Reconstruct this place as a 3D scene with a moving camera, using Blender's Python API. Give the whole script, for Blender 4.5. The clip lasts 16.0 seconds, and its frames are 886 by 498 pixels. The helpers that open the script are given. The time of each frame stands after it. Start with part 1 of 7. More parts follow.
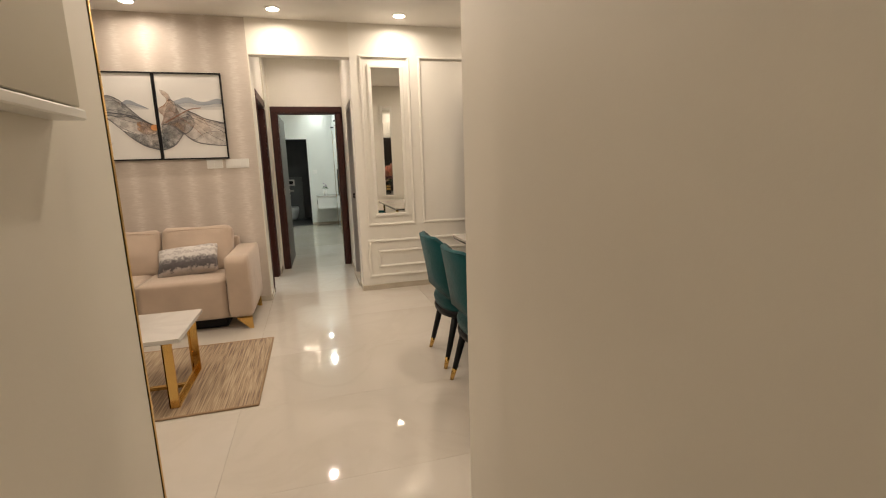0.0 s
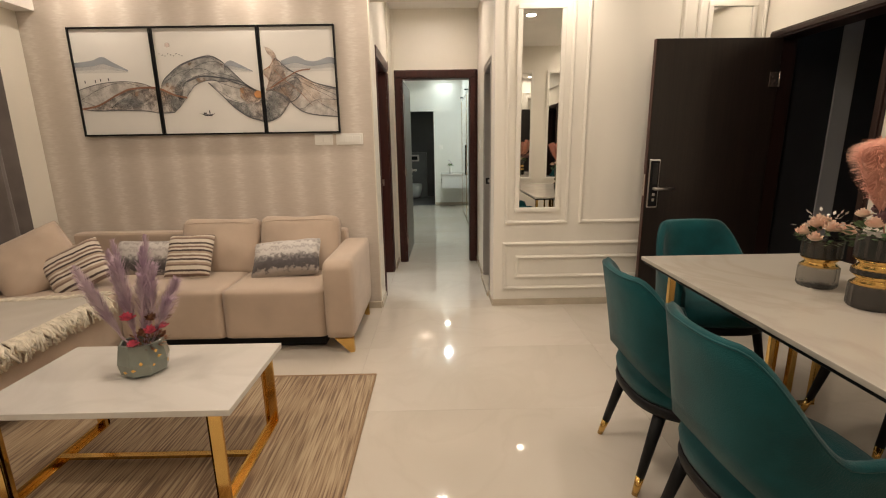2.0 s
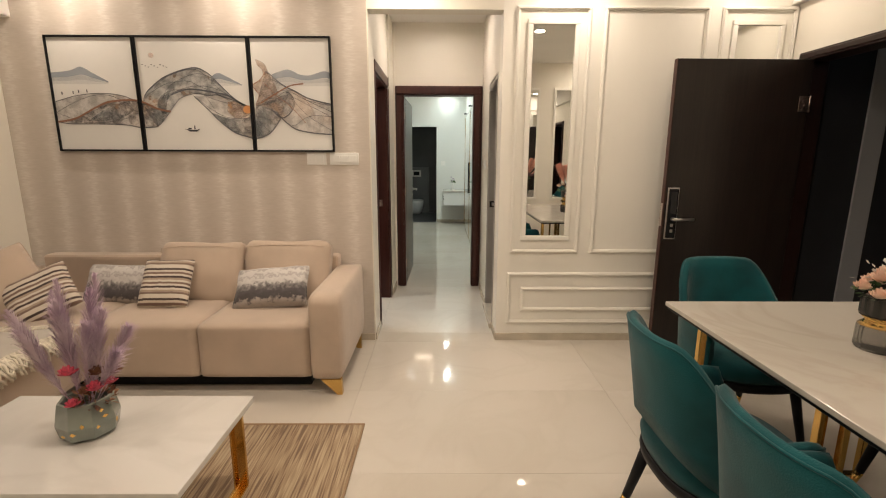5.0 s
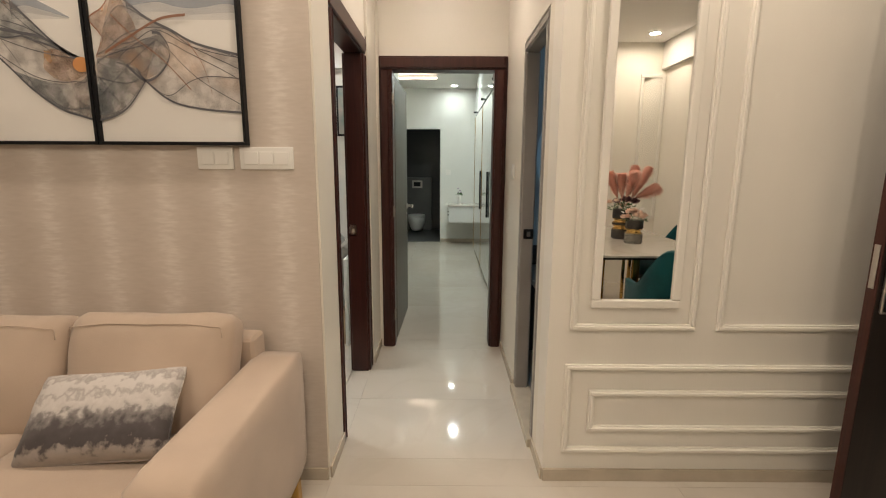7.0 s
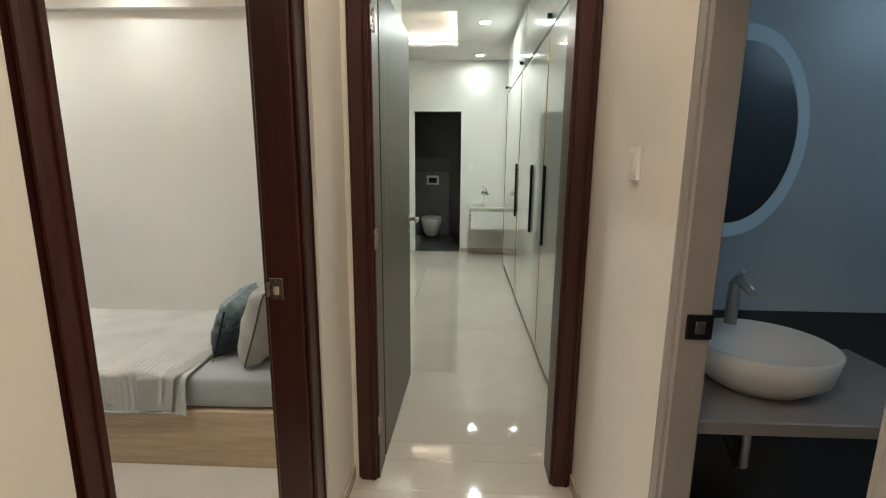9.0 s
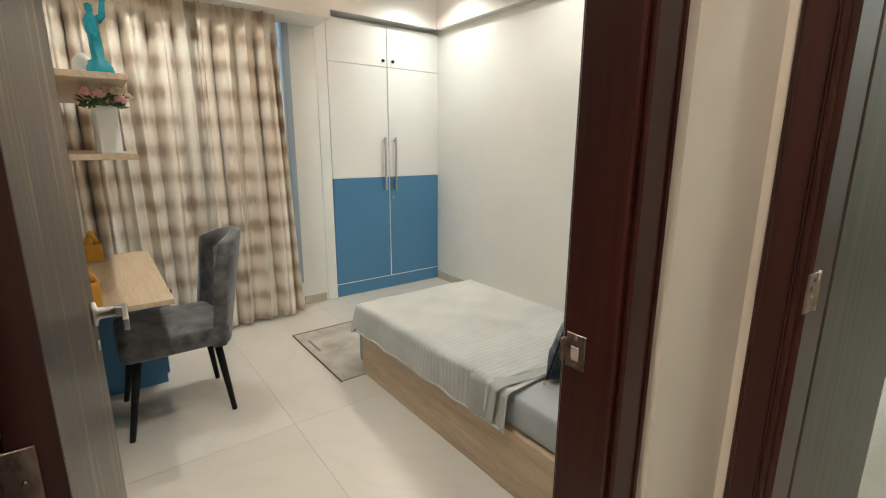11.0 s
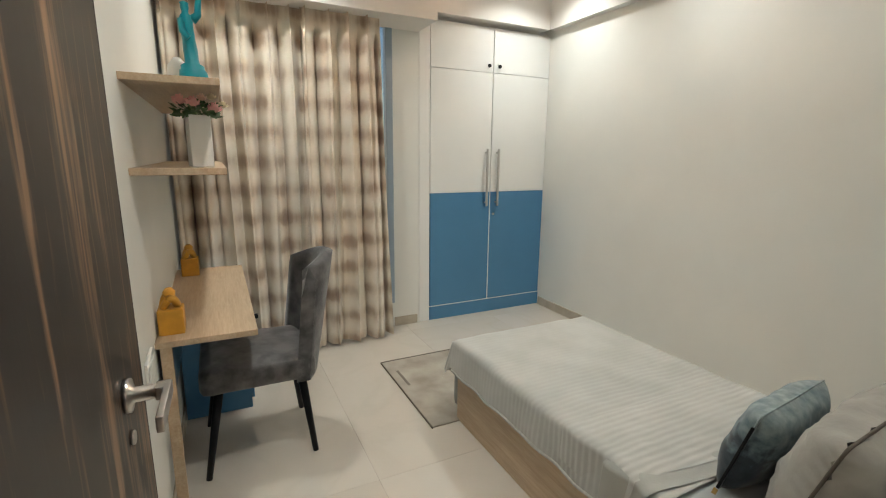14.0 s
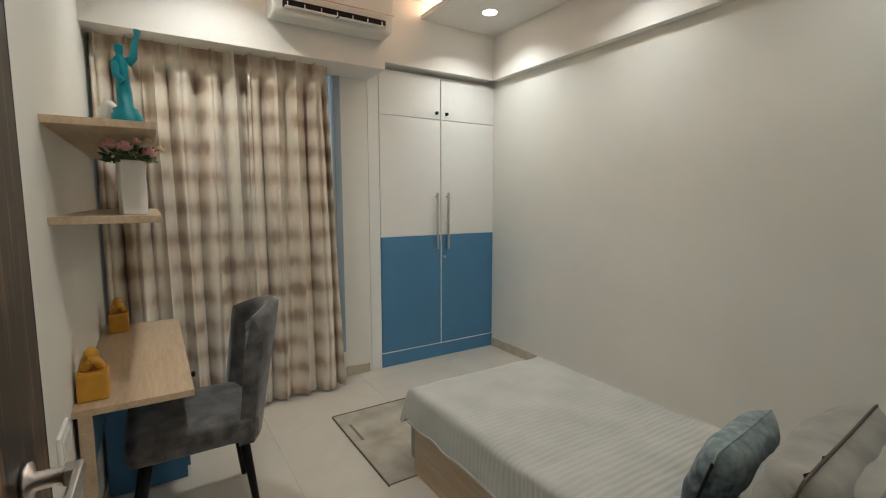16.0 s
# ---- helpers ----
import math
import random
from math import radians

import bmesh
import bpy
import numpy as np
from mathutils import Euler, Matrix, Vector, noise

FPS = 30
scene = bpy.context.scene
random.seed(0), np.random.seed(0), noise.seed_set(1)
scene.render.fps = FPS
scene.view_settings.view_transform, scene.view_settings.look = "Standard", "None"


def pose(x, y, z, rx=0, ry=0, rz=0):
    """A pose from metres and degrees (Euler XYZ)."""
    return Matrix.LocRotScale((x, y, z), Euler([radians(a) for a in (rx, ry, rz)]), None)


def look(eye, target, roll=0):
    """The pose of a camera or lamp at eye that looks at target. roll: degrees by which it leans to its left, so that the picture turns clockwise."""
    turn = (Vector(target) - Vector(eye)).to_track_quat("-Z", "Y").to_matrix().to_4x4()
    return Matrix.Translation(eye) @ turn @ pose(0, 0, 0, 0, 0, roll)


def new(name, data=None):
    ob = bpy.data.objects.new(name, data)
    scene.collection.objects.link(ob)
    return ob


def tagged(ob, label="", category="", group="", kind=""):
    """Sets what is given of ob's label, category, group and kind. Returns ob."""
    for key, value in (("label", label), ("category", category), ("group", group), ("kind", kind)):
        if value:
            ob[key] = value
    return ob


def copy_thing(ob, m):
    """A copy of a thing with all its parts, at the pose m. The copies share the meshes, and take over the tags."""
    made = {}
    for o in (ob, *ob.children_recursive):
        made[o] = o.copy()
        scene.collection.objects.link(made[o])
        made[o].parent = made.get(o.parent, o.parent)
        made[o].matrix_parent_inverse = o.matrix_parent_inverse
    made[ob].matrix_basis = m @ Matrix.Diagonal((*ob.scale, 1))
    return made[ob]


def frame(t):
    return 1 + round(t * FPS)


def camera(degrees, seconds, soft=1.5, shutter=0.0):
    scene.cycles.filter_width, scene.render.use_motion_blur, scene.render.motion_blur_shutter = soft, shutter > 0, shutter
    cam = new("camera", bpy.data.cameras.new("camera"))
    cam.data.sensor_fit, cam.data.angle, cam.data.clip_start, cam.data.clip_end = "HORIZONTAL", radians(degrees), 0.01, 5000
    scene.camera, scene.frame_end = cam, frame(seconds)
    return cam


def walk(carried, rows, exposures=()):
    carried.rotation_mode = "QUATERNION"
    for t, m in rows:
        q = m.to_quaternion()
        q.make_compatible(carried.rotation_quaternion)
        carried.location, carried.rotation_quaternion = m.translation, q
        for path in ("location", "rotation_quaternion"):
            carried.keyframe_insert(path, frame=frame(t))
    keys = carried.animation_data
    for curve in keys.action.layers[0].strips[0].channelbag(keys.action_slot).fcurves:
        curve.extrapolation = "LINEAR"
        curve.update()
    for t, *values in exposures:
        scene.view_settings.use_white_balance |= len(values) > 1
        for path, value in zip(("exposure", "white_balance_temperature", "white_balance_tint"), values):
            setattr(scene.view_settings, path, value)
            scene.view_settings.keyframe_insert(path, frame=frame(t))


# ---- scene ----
cam = camera(87.9, 16.0, soft=1.1)
PATH = [
    (0, (0.386, 1.891, 1.3), (0.91, 3.788, 0.943), -1.8),
    (0.5, (0.377, 2.206, 1.286), (0.582, 4.161, 0.914), -1.9),
    (1, (0.36, 2.508, 1.328), (0.453, 4.505, 0.916), -0.9),
    (1.5, (0.357, 2.863, 1.331), (0.417, 4.822, 0.934), -1.6),
    (2, (0.383, 3.082, 1.342), (0.401, 5.03, 0.892), -0.9),
    (2.5, (0.4, 3.169, 1.354), (0.402, 5.046, 0.662), -0.3),
    (3, (0.409, 3.171, 1.345), (0.419, 4.957, 0.445), 0.1),
    (3.5, (0.401, 3.153, 1.384), (0.406, 5.015, 0.654), -0.0),
    (4, (0.391, 3.136, 1.415), (0.411, 5.076, 0.931), 0.3),
    (4.3, (0.384, 3.14, 1.421), (0.411, 5.088, 0.99), 0.2),
    (5.4, (0.41, 3.62, 1.39), (0.41, 5.58, 1.0), 0.2),
    (6.5, (0.431, 4.458, 1.365), (0.412, 6.426, 1.004), 0.2),
    (7, (0.394, 4.933, 1.355), (0.39, 6.902, 1.001), 0.3),
    (7.5, (0.36, 5.408, 1.333), (0.39, 7.375, 0.971), 0.3),
    (8, (0.382, 5.843, 1.338), (0.416, 7.81, 0.978), 0.2),
    (8.6, (0.375, 6.27, 1.335), (0.37, 8.24, 0.965), 0.3),
    (9.2, (0.345, 6.68, 1.325), (0.205, 8.64, 0.94), 0.5),
    (9.8, (0.285, 6.97, 1.315), (-0.13, 8.88, 0.91), 0.6),
    (10.3, (0.27, 7.09, 1.311), (-0.6, 8.84, 0.893), 0.7),
    (10.5, (0.284, 7.133, 1.316), (-0.829, 8.74, 0.892), 0.6),
    (11, (0.282, 7.178, 1.311), (-1.276, 8.353, 0.872), 0.2),
    (11.5, (0.294, 7.201, 1.303), (-1.366, 8.225, 0.86), -0.4),
    (12, (0.281, 7.214, 1.298), (-1.413, 8.184, 0.861), -0.6),
    (12.5, (0.231, 7.211, 1.307), (-1.495, 8.126, 0.877), -0.3),
    (13, (0.066, 7.236, 1.292), (-1.694, 8.093, 0.883), 0.1),
    (13.5, (-0.052, 7.26, 1.3), (-1.814, 8.113, 0.889), 0.2),
    (14, (-0.099, 7.287, 1.327), (-1.858, 8.151, 0.927), 0.6),
    (14.5, (-0.117, 7.302, 1.328), (-1.852, 8.236, 0.986), 0.8),
    (15, (-0.117, 7.301, 1.341), (-1.836, 8.307, 1.16), 0.2),
    (15.5, (-0.124, 7.29, 1.361), (-1.825, 8.337, 1.265), -0.1),
    (16, (-0.129, 7.297, 1.325), (-1.811, 8.358, 1.111), -0.1),
]
EXPOSURE = [(0, -0.15), (1, -0.25), (2.5, -0.05), (4, 0.0), (7, -0.2), (8, -0.05), (10.5, 0.0), (12.3, 0.27), (13.5, -0.08), (14.5, -0.22), (15, -0.28), (15.5, -0.62), (16, -0.62)]
walk(cam, [(t, look(eye, target, roll)) for t, eye, target, roll in PATH], EXPOSURE)

# world: evening sky outside the curtained windows
world = bpy.data.worlds.new("world")
scene.world = world
world.use_nodes = True
_wn = world.node_tree.nodes
_sky = _wn.new("ShaderNodeTexSky")
_sky.sky_type = "NISHITA"
_sky.sun_disc = False
_sky.sun_elevation = radians(20)
_sky.sun_rotation = radians(200)
world.node_tree.links.new(_sky.outputs[0], _wn["Background"].inputs[0])
_wn["Background"].inputs[1].default_value = 0.12

WARM, NEUTRAL = (1.0, 0.835, 0.68), (0.95, 0.985, 0.95)
CEIL = 2.70        # living room, passage and corridor
CEIL2 = 2.68       # bedrooms


def lamp(x, y, z, watts, size=0.09, color=WARM, rx=0, spread=170):
    d = bpy.data.lights.new("lamp", "AREA")
    d.shape, d.size, d.energy, d.color, d.spread = "DISK", size, watts, color, radians(spread)
    o = new("lamp", d)
    o.location, o.rotation_euler = (x, y, z), (radians(rx), 0, 0)
    return o


# unseen extras for ambient fill: (0.1, 4.94), (-1.25, 4.94), (-1.6, 3.7)
LIVING_SPOTS = [(-2.08, 6.45), (-0.956, 6.45), (0.168, 6.45), (1.288, 6.45), (2.42, 6.45),
                (1.44, 4.94), (0.1, 4.94), (-1.25, 4.94), (-1.6, 3.7), (0.37, 3.7), (2.52, 3.58)]
KIDS_SPOTS = {(-2.9, 9.45): 8.0, (-1.85, 9.45): 5.0, (-0.75, 9.45): 2.9, (-2.6, 7.62): 9.5, (-1.0, 7.62): 9.5}
# (0.45, 8.9) is an added fill lamp, hidden behind the door head
MASTER_SPOTS = [(0.55, 11.45), (0.55, 12.92), (0.45, 8.9)]
for sx, sy in LIVING_SPOTS:
    lamp(sx, sy, CEIL - 0.012, (4.6 if sx > 2 else 8.2 if sx > 0 else 5.2) if sy > 6 else 7.0 if abs(sx) > 1.5 and sy < 4 else 10.5)
lamp(0.364, 7.6, CEIL - 0.012, 7.9, color=(1.0, 0.84, 0.73))
lamp(0.37, 1.7, CEIL - 0.012, 2.6)
for (sx, sy), power in KIDS_SPOTS.items():
    lamp(sx, sy, CEIL2 - 0.012, power, color=NEUTRAL, spread=125)
for sx, sy in MASTER_SPOTS:
    lamp(sx, sy, CEIL2 - 0.012, 4.2 if sy > 12.5 else 6.0 if sy < 9 else 26.0, color=(0.90, 1.0, 0.95))
# bluish fill lamp added in the side bathroom; no window stands there
d = bpy.data.lights.new("window_light", "AREA")
d.shape, d.size, d.size_y, d.energy, d.color = "RECTANGLE", 0.5, 0.5, 4, (0.5, 0.75, 1.0)
o = new("window_light", d)
o.matrix_world = look((2.42, 7.4, 2.0), (1.3, 7.9, 1.0))
# weak fill lamp added in the far bathroom, without a fixture
lamp(0.0, 14.1, 2.38, 0.35, color=(0.95, 1.0, 0.97))


# ---- materials ----
def mat(name, color, rough=0.6, metal=0.0, spec=0.5, coat=0.0, sheen=0.0, var=0.0, vscale=3.0, bump=0.0, bscale=200.0, emit=None, estr=0.0,
        trans=0.0, alpha=1.0, ior=1.45, rvar=0.0, color2=None, stretch=(1, 1, 1)):
    m = bpy.data.materials.new(name)
    m.use_nodes = True
    nt = m.node_tree
    n, l = nt.nodes, nt.links
    b = n["Principled BSDF"]
    b.inputs["Base Color"].default_value = (*color, 1)
    b.inputs["Roughness"].default_value = rough
    b.inputs["Metallic"].default_value = metal
    b.inputs["Specular IOR Level"].default_value = spec
    b.inputs["Coat Weight"].default_value = coat
    b.inputs["Coat Roughness"].default_value = 0.08
    b.inputs["Sheen Weight"].default_value = sheen
    b.inputs["Transmission Weight"].default_value = trans
    b.inputs["IOR"].default_value = ior
    if emit:
        b.inputs["Emission Color"].default_value = (*emit, 1)
        b.inputs["Emission Strength"].default_value = estr
    if var or bump or rvar or color2:
        tc = n.new("ShaderNodeTexCoord")
        mp = n.new("ShaderNodeMapping")
        mp.inputs["Scale"].default_value = stretch
        l.new(tc.outputs["Object"], mp.inputs[0])
    if var or color2:
        nz = n.new("ShaderNodeTexNoise")
        nz.inputs["Scale"].default_value = vscale
        nz.inputs["Detail"].default_value = 6
        l.new(mp.outputs[0], nz.inputs["Vector"])
        rp = n.new("ShaderNodeValToRGB")
        c2 = color2 or tuple(min(1, c * (1 + var)) for c in color)
        c1 = color if color2 else tuple(c * (1 - var) for c in color)
        rp.color_ramp.elements[0].position, rp.color_ramp.elements[1].position = 0.35, 0.65
        rp.color_ramp.elements[0].color, rp.color_ramp.elements[1].color = (*c1, 1), (*c2, 1)
        l.new(nz.outputs["Fac"], rp.inputs[0])
        l.new(rp.outputs[0], b.inputs["Base Color"])
        if rvar:
            mr = n.new("ShaderNodeMapRange")
            mr.inputs["To Min"].default_value, mr.inputs["To Max"].default_value = max(0.02, rough - rvar), rough + rvar
            l.new(nz.outputs["Fac"], mr.inputs["Value"])
            l.new(mr.outputs[0], b.inputs["Roughness"])
    if bump:
        nb = n.new("ShaderNodeTexNoise")
        nb.inputs["Scale"].default_value = bscale
        nb.inputs["Detail"].default_value = 3
        l.new(mp.outputs[0], nb.inputs["Vector"])
        bp = n.new("ShaderNodeBump")
        bp.inputs["Strength"].default_value = bump
        bp.inputs["Distance"].default_value = 0.002
        l.new(nb.outputs["Fac"], bp.inputs["Height"])
        l.new(bp.outputs[0], b.inputs["Normal"])
    return m


def ramp(nt, src, stops):
    r = nt.nodes.new("ShaderNodeValToRGB")
    e = r.color_ramp.elements
    while len(e) < len(stops):
        e.new(0.5)
    for el, (p, c) in zip(e, stops):
        el.position, el.color = p, (*c, 1)
    nt.links.new(src, r.inputs[0])
    return r.outputs[0]


def wood(name, dark, light, scale=(6, 6, 0.6), rough=0.35, coat=0.2, contrast=(0.35, 0.7)):
    """Grain that runs along the axis with the smallest scale."""
    m = mat(name, dark, rough, coat=coat)
    nt = m.node_tree
    tc, mp, nz, nf = (nt.nodes.new(k) for k in ("ShaderNodeTexCoord", "ShaderNodeMapping", "ShaderNodeTexNoise", "ShaderNodeTexNoise"))
    mp.inputs["Scale"].default_value = scale
    nt.links.new(tc.outputs["Object"], mp.inputs[0])
    for x, s in ((nz, 3.0), (nf, 14.0)):
        x.inputs["Scale"].default_value = s
        x.inputs["Detail"].default_value = 8
        x.inputs["Distortion"].default_value = 0.6
        nt.links.new(mp.outputs[0], x.inputs["Vector"])
    mx = nt.nodes.new("ShaderNodeMath")
    mx.operation = "MULTIPLY_ADD"
    mx.inputs[1].default_value = 0.45
    sc = nt.nodes.new("ShaderNodeMath")
    sc.operation = "MULTIPLY"
    sc.inputs[1].default_value = 0.55
    nt.links.new(nz.outputs["Fac"], sc.inputs[0])
    nt.links.new(nf.outputs["Fac"], mx.inputs[0])
    nt.links.new(sc.outputs[0], mx.inputs[2])
    c = ramp(nt, mx.outputs[0], [(contrast[0], dark), (contrast[1], light)])
    nt.links.new(c, nt.nodes["Principled BSDF"].inputs["Base Color"])
    bp = nt.nodes.new("ShaderNodeBump")
    bp.inputs["Strength"].default_value, bp.inputs["Distance"].default_value = 0.15, 0.001
    nt.links.new(mx.outputs[0], bp.inputs["Height"])
    nt.links.new(bp.outputs[0], nt.nodes["Principled BSDF"].inputs["Normal"])
    return m


M_WALL = mat("wall paint", (0.775, 0.735, 0.65), 0.45, var=0.03, vscale=1.5, bump=0.12, bscale=90)
M_WALL_KIDS = mat("bedroom wall paint", (0.76, 0.755, 0.71), 0.5, var=0.03, vscale=1.5, bump=0.12, bscale=90)
M_PANEL = mat("panel paint", (0.80, 0.77, 0.70), 0.35, var=0.02, vscale=1.0, bump=0.15, bscale=60, stretch=(4, 4, 0.3))
M_CEIL = mat("ceiling paint", (0.82, 0.80, 0.76), 0.6, var=0.02, vscale=1.5)
M_FLOOR_JOINT = mat("floor joint", (0.50, 0.46, 0.40), 0.6, var=0.1)
M_SKIRT = mat("beige stone skirting", (0.50, 0.44, 0.35), 0.25, var=0.08, vscale=8)
M_MAHOG = wood("dark red wood", (0.030, 0.007, 0.005), (0.062, 0.015, 0.010), (9, 9, 0.5), 0.36, 0.04)
M_DOORDARK = wood("very dark wood", (0.010, 0.007, 0.006), (0.022, 0.014, 0.011), (9, 9, 0.4), 0.35, 0.1)
M_DOORSTRIPE = wood("streaked grey brown laminate", (0.022, 0.014, 0.010), (0.34, 0.19, 0.10), (4.4, 4.4, 0.30), 0.34, 0.0, (0.52, 0.66))
M_FRAMEDK = wood("near-black red wood", (0.014, 0.006, 0.005), (0.030, 0.012, 0.009), (9, 9, 0.5), 0.4, 0.0)
M_DOORGREY = wood("grey brown laminate", (0.050, 0.040, 0.030), (0.125, 0.102, 0.076), (13, 13, 0.4), 0.40, 0.0, (0.36, 0.66))
M_GREYFRAME = mat("grey stone frame", (0.30, 0.28, 0.26), 0.35, var=0.06, vscale=5)
M_GOLD = mat("polished gold", (0.72, 0.46, 0.15), 0.18, metal=1.0, rvar=0.06, var=0.05, vscale=6)
M_CHROME = mat("brushed steel", (0.56, 0.53, 0.50), 0.30, metal=1.0)
M_AGED = mat("aged brass-brown steel", (0.34, 0.27, 0.23), 0.35, metal=1.0, var=0.3, vscale=40)
M_BLACK = mat("satin black", (0.006, 0.006, 0.007), 0.5, spec=0.25)
M_WHITEPL = mat("white plastic", (0.80, 0.79, 0.75), 0.3)
M_MIRROR = mat("mirror glass", (0.92, 0.93, 0.92), 0.01, metal=1.0)
M_OAK = wood("pale oak", (0.42, 0.30, 0.19), (0.58, 0.45, 0.31), (0.8, 9, 9), 0.4, 0.1)
M_BLUE = mat("blue laminate", (0.075, 0.22, 0.39), 0.32, var=0.03, vscale=3)
M_WHITELAM = mat("white laminate", (0.80, 0.80, 0.77), 0.3, var=0.02, vscale=2)
M_SOFA = mat("beige woven upholstery", (0.48, 0.378, 0.292), 0.85, sheen=0.3, var=0.06, vscale=5, bump=0.7, bscale=420)
M_TEAL = mat("teal velvet", (0.002, 0.055, 0.062), 0.85, spec=0.25, sheen=0.15, var=0.30, vscale=5, bump=0.8, bscale=260)
M_GREYVELVET = mat("grey velvet", (0.032, 0.029, 0.029), 0.7, sheen=0.3, color2=(0.125, 0.118, 0.115), vscale=14, bump=0.6, bscale=150)
M_SHEET = mat("grey sheet", (0.36, 0.38, 0.38), 0.8, var=0.06, vscale=6, bump=0.3, bscale=120)


def marble(name, base, vein, rough=0.12, scale=2.2):
    m = mat(name, base, rough, coat=0.2)
    nt = m.node_tree
    tc, nz, wv = nt.nodes.new("ShaderNodeTexCoord"), nt.nodes.new("ShaderNodeTexNoise"), nt.nodes.new("ShaderNodeTexNoise")
    info = nt.nodes.new("ShaderNodeObjectInfo")
    off = nt.nodes.new("ShaderNodeVectorMath")
    off.operation = "MULTIPLY_ADD"
    off.inputs[1].default_value = (37.0, 21.0, 5.0)
    nt.links.new(info.outputs["Random"], off.inputs[0])
    nt.links.new(tc.outputs["Object"], off.inputs[2])
    nz.inputs["Scale"].default_value, nz.inputs["Detail"].default_value, nz.inputs["Distortion"].default_value = scale, 10, 1.4
    wv.inputs["Scale"].default_value, wv.inputs["Detail"].default_value = scale * 0.5, 4
    for x in (nz, wv):
        nt.links.new(off.outputs[0], x.inputs["Vector"])
    a = ramp(nt, nz.outputs["Fac"], [(0.44, base), (0.5, vein), (0.55, base)])
    c = ramp(nt, wv.outputs["Fac"], [(0.4, (1, 1, 1)), (0.6, (0.93, 0.92, 0.90))])
    mx = nt.nodes.new("ShaderNodeMix")
    mx.data_type, mx.blend_type = "RGBA", "MULTIPLY"
    mx.inputs[0].default_value = 1.0
    nt.links.new(a, mx.inputs[6])
    nt.links.new(c, mx.inputs[7])
    nt.links.new(mx.outputs[2], nt.nodes["Principled BSDF"].inputs["Base Color"])
    return m


M_TILE = marble("polished cream tile", (0.58, 0.535, 0.47), (0.562, 0.516, 0.45), 0.035, 1.5)
M_MARBLE2 = marble("cream grey marble", (0.49, 0.455, 0.405), (0.45, 0.41, 0.36), 0.22, 1.4)
M_MARBLE = marble("white marble", (0.60, 0.575, 0.535), (0.565, 0.54, 0.50), 0.14, 1.6)


def wallpaper():
    """Beige textured wallpaper: faint pale vertical bands and fine horizontal slubs."""
    m = mat("slub wallpaper", (0.55, 0.48, 0.41), 0.5)
    nt = m.node_tree
    tc, mp, nz, sep = (nt.nodes.new(k) for k in ("ShaderNodeTexCoord", "ShaderNodeMapping", "ShaderNodeTexNoise", "ShaderNodeSeparateXYZ"))
    mp.inputs["Scale"].default_value = (13, 1, 62)
    nt.links.new(tc.outputs["Object"], mp.inputs[0])
    nt.links.new(tc.outputs["Object"], sep.inputs[0])
    nz.inputs["Scale"].default_value, nz.inputs["Detail"].default_value = 1.6, 5
    nt.links.new(mp.outputs[0], nz.inputs["Vector"])
    wob = nt.nodes.new("ShaderNodeTexNoise")
    wob.inputs["Scale"].default_value, wob.inputs["Detail"].default_value = 1.4, 5
    mp2 = nt.nodes.new("ShaderNodeMapping")
    mp2.inputs["Scale"].default_value = (5, 1, 14)
    nt.links.new(tc.outputs["Object"], mp2.inputs[0])
    nt.links.new(mp2.outputs[0], wob.inputs["Vector"])
    a = nt.nodes.new("ShaderNodeMath")
    a.operation = "MULTIPLY_ADD"
    a.inputs[1].default_value, a.inputs[2].default_value = 2 * math.pi / 0.235, 0.6
    nt.links.new(sep.outputs[0], a.inputs[0])
    w = nt.nodes.new("ShaderNodeMath")
    w.operation = "MULTIPLY_ADD"
    w.inputs[1].default_value = 2.0
    nt.links.new(wob.outputs["Fac"], w.inputs[0])
    nt.links.new(a.outputs[0], w.inputs[2])
    s = nt.nodes.new("ShaderNodeMath")
    s.operation = "SINE"
    nt.links.new(w.outputs[0], s.inputs[0])
    f = nt.nodes.new("ShaderNodeMath")
    f.operation = "MULTIPLY_ADD"
    f.inputs[1].default_value, f.inputs[2].default_value = 0.20, 0.5
    nt.links.new(s.outputs[0], f.inputs[0])
    g = nt.nodes.new("ShaderNodeMath")
    g.operation = "MULTIPLY_ADD"
    g.inputs[1].default_value = 0.5
    nt.links.new(nz.outputs["Fac"], g.inputs[0])
    h = nt.nodes.new("ShaderNodeMath")
    h.operation = "SUBTRACT"
    h.inputs[1].default_value = 0.25
    nt.links.new(f.outputs[0], g.inputs[2])
    nt.links.new(g.outputs[0], h.inputs[0])
    b = nt.nodes["Principled BSDF"]
    c = ramp(nt, h.outputs[0], [(0.2, (0.53, 0.465, 0.40)), (0.60, (0.61, 0.545, 0.48)), (0.88, (0.77, 0.72, 0.655))])
    nt.links.new(c, b.inputs["Base Color"])
    bp = nt.nodes.new("ShaderNodeBump")
    bp.inputs["Strength"].default_value, bp.inputs["Distance"].default_value = 0.4, 0.0012
    nt.links.new(nz.outputs["Fac"], bp.inputs["Height"])
    nt.links.new(bp.outputs[0], b.inputs["Normal"])
    return m


M_PAPER = wallpaper()
M_GLOW = mat("lamp glass", (0.9, 0.9, 0.85), 0.4, emit=(1.0, 0.86, 0.68), estr=25.0)
M_GLOWN = mat("lamp glass cool", (0.9, 0.9, 0.85), 0.4, emit=(1.0, 0.96, 0.9), estr=25.0)
M_COVE2 = mat("cream cove light strip", (0.9, 0.85, 0.8), 0.5, emit=(1.0, 0.86, 0.72), estr=34.0)
M_COVE = mat("cove light strip", (0.9, 0.8, 0.7), 0.5, emit=(1.0, 0.66, 0.45), estr=36.0)


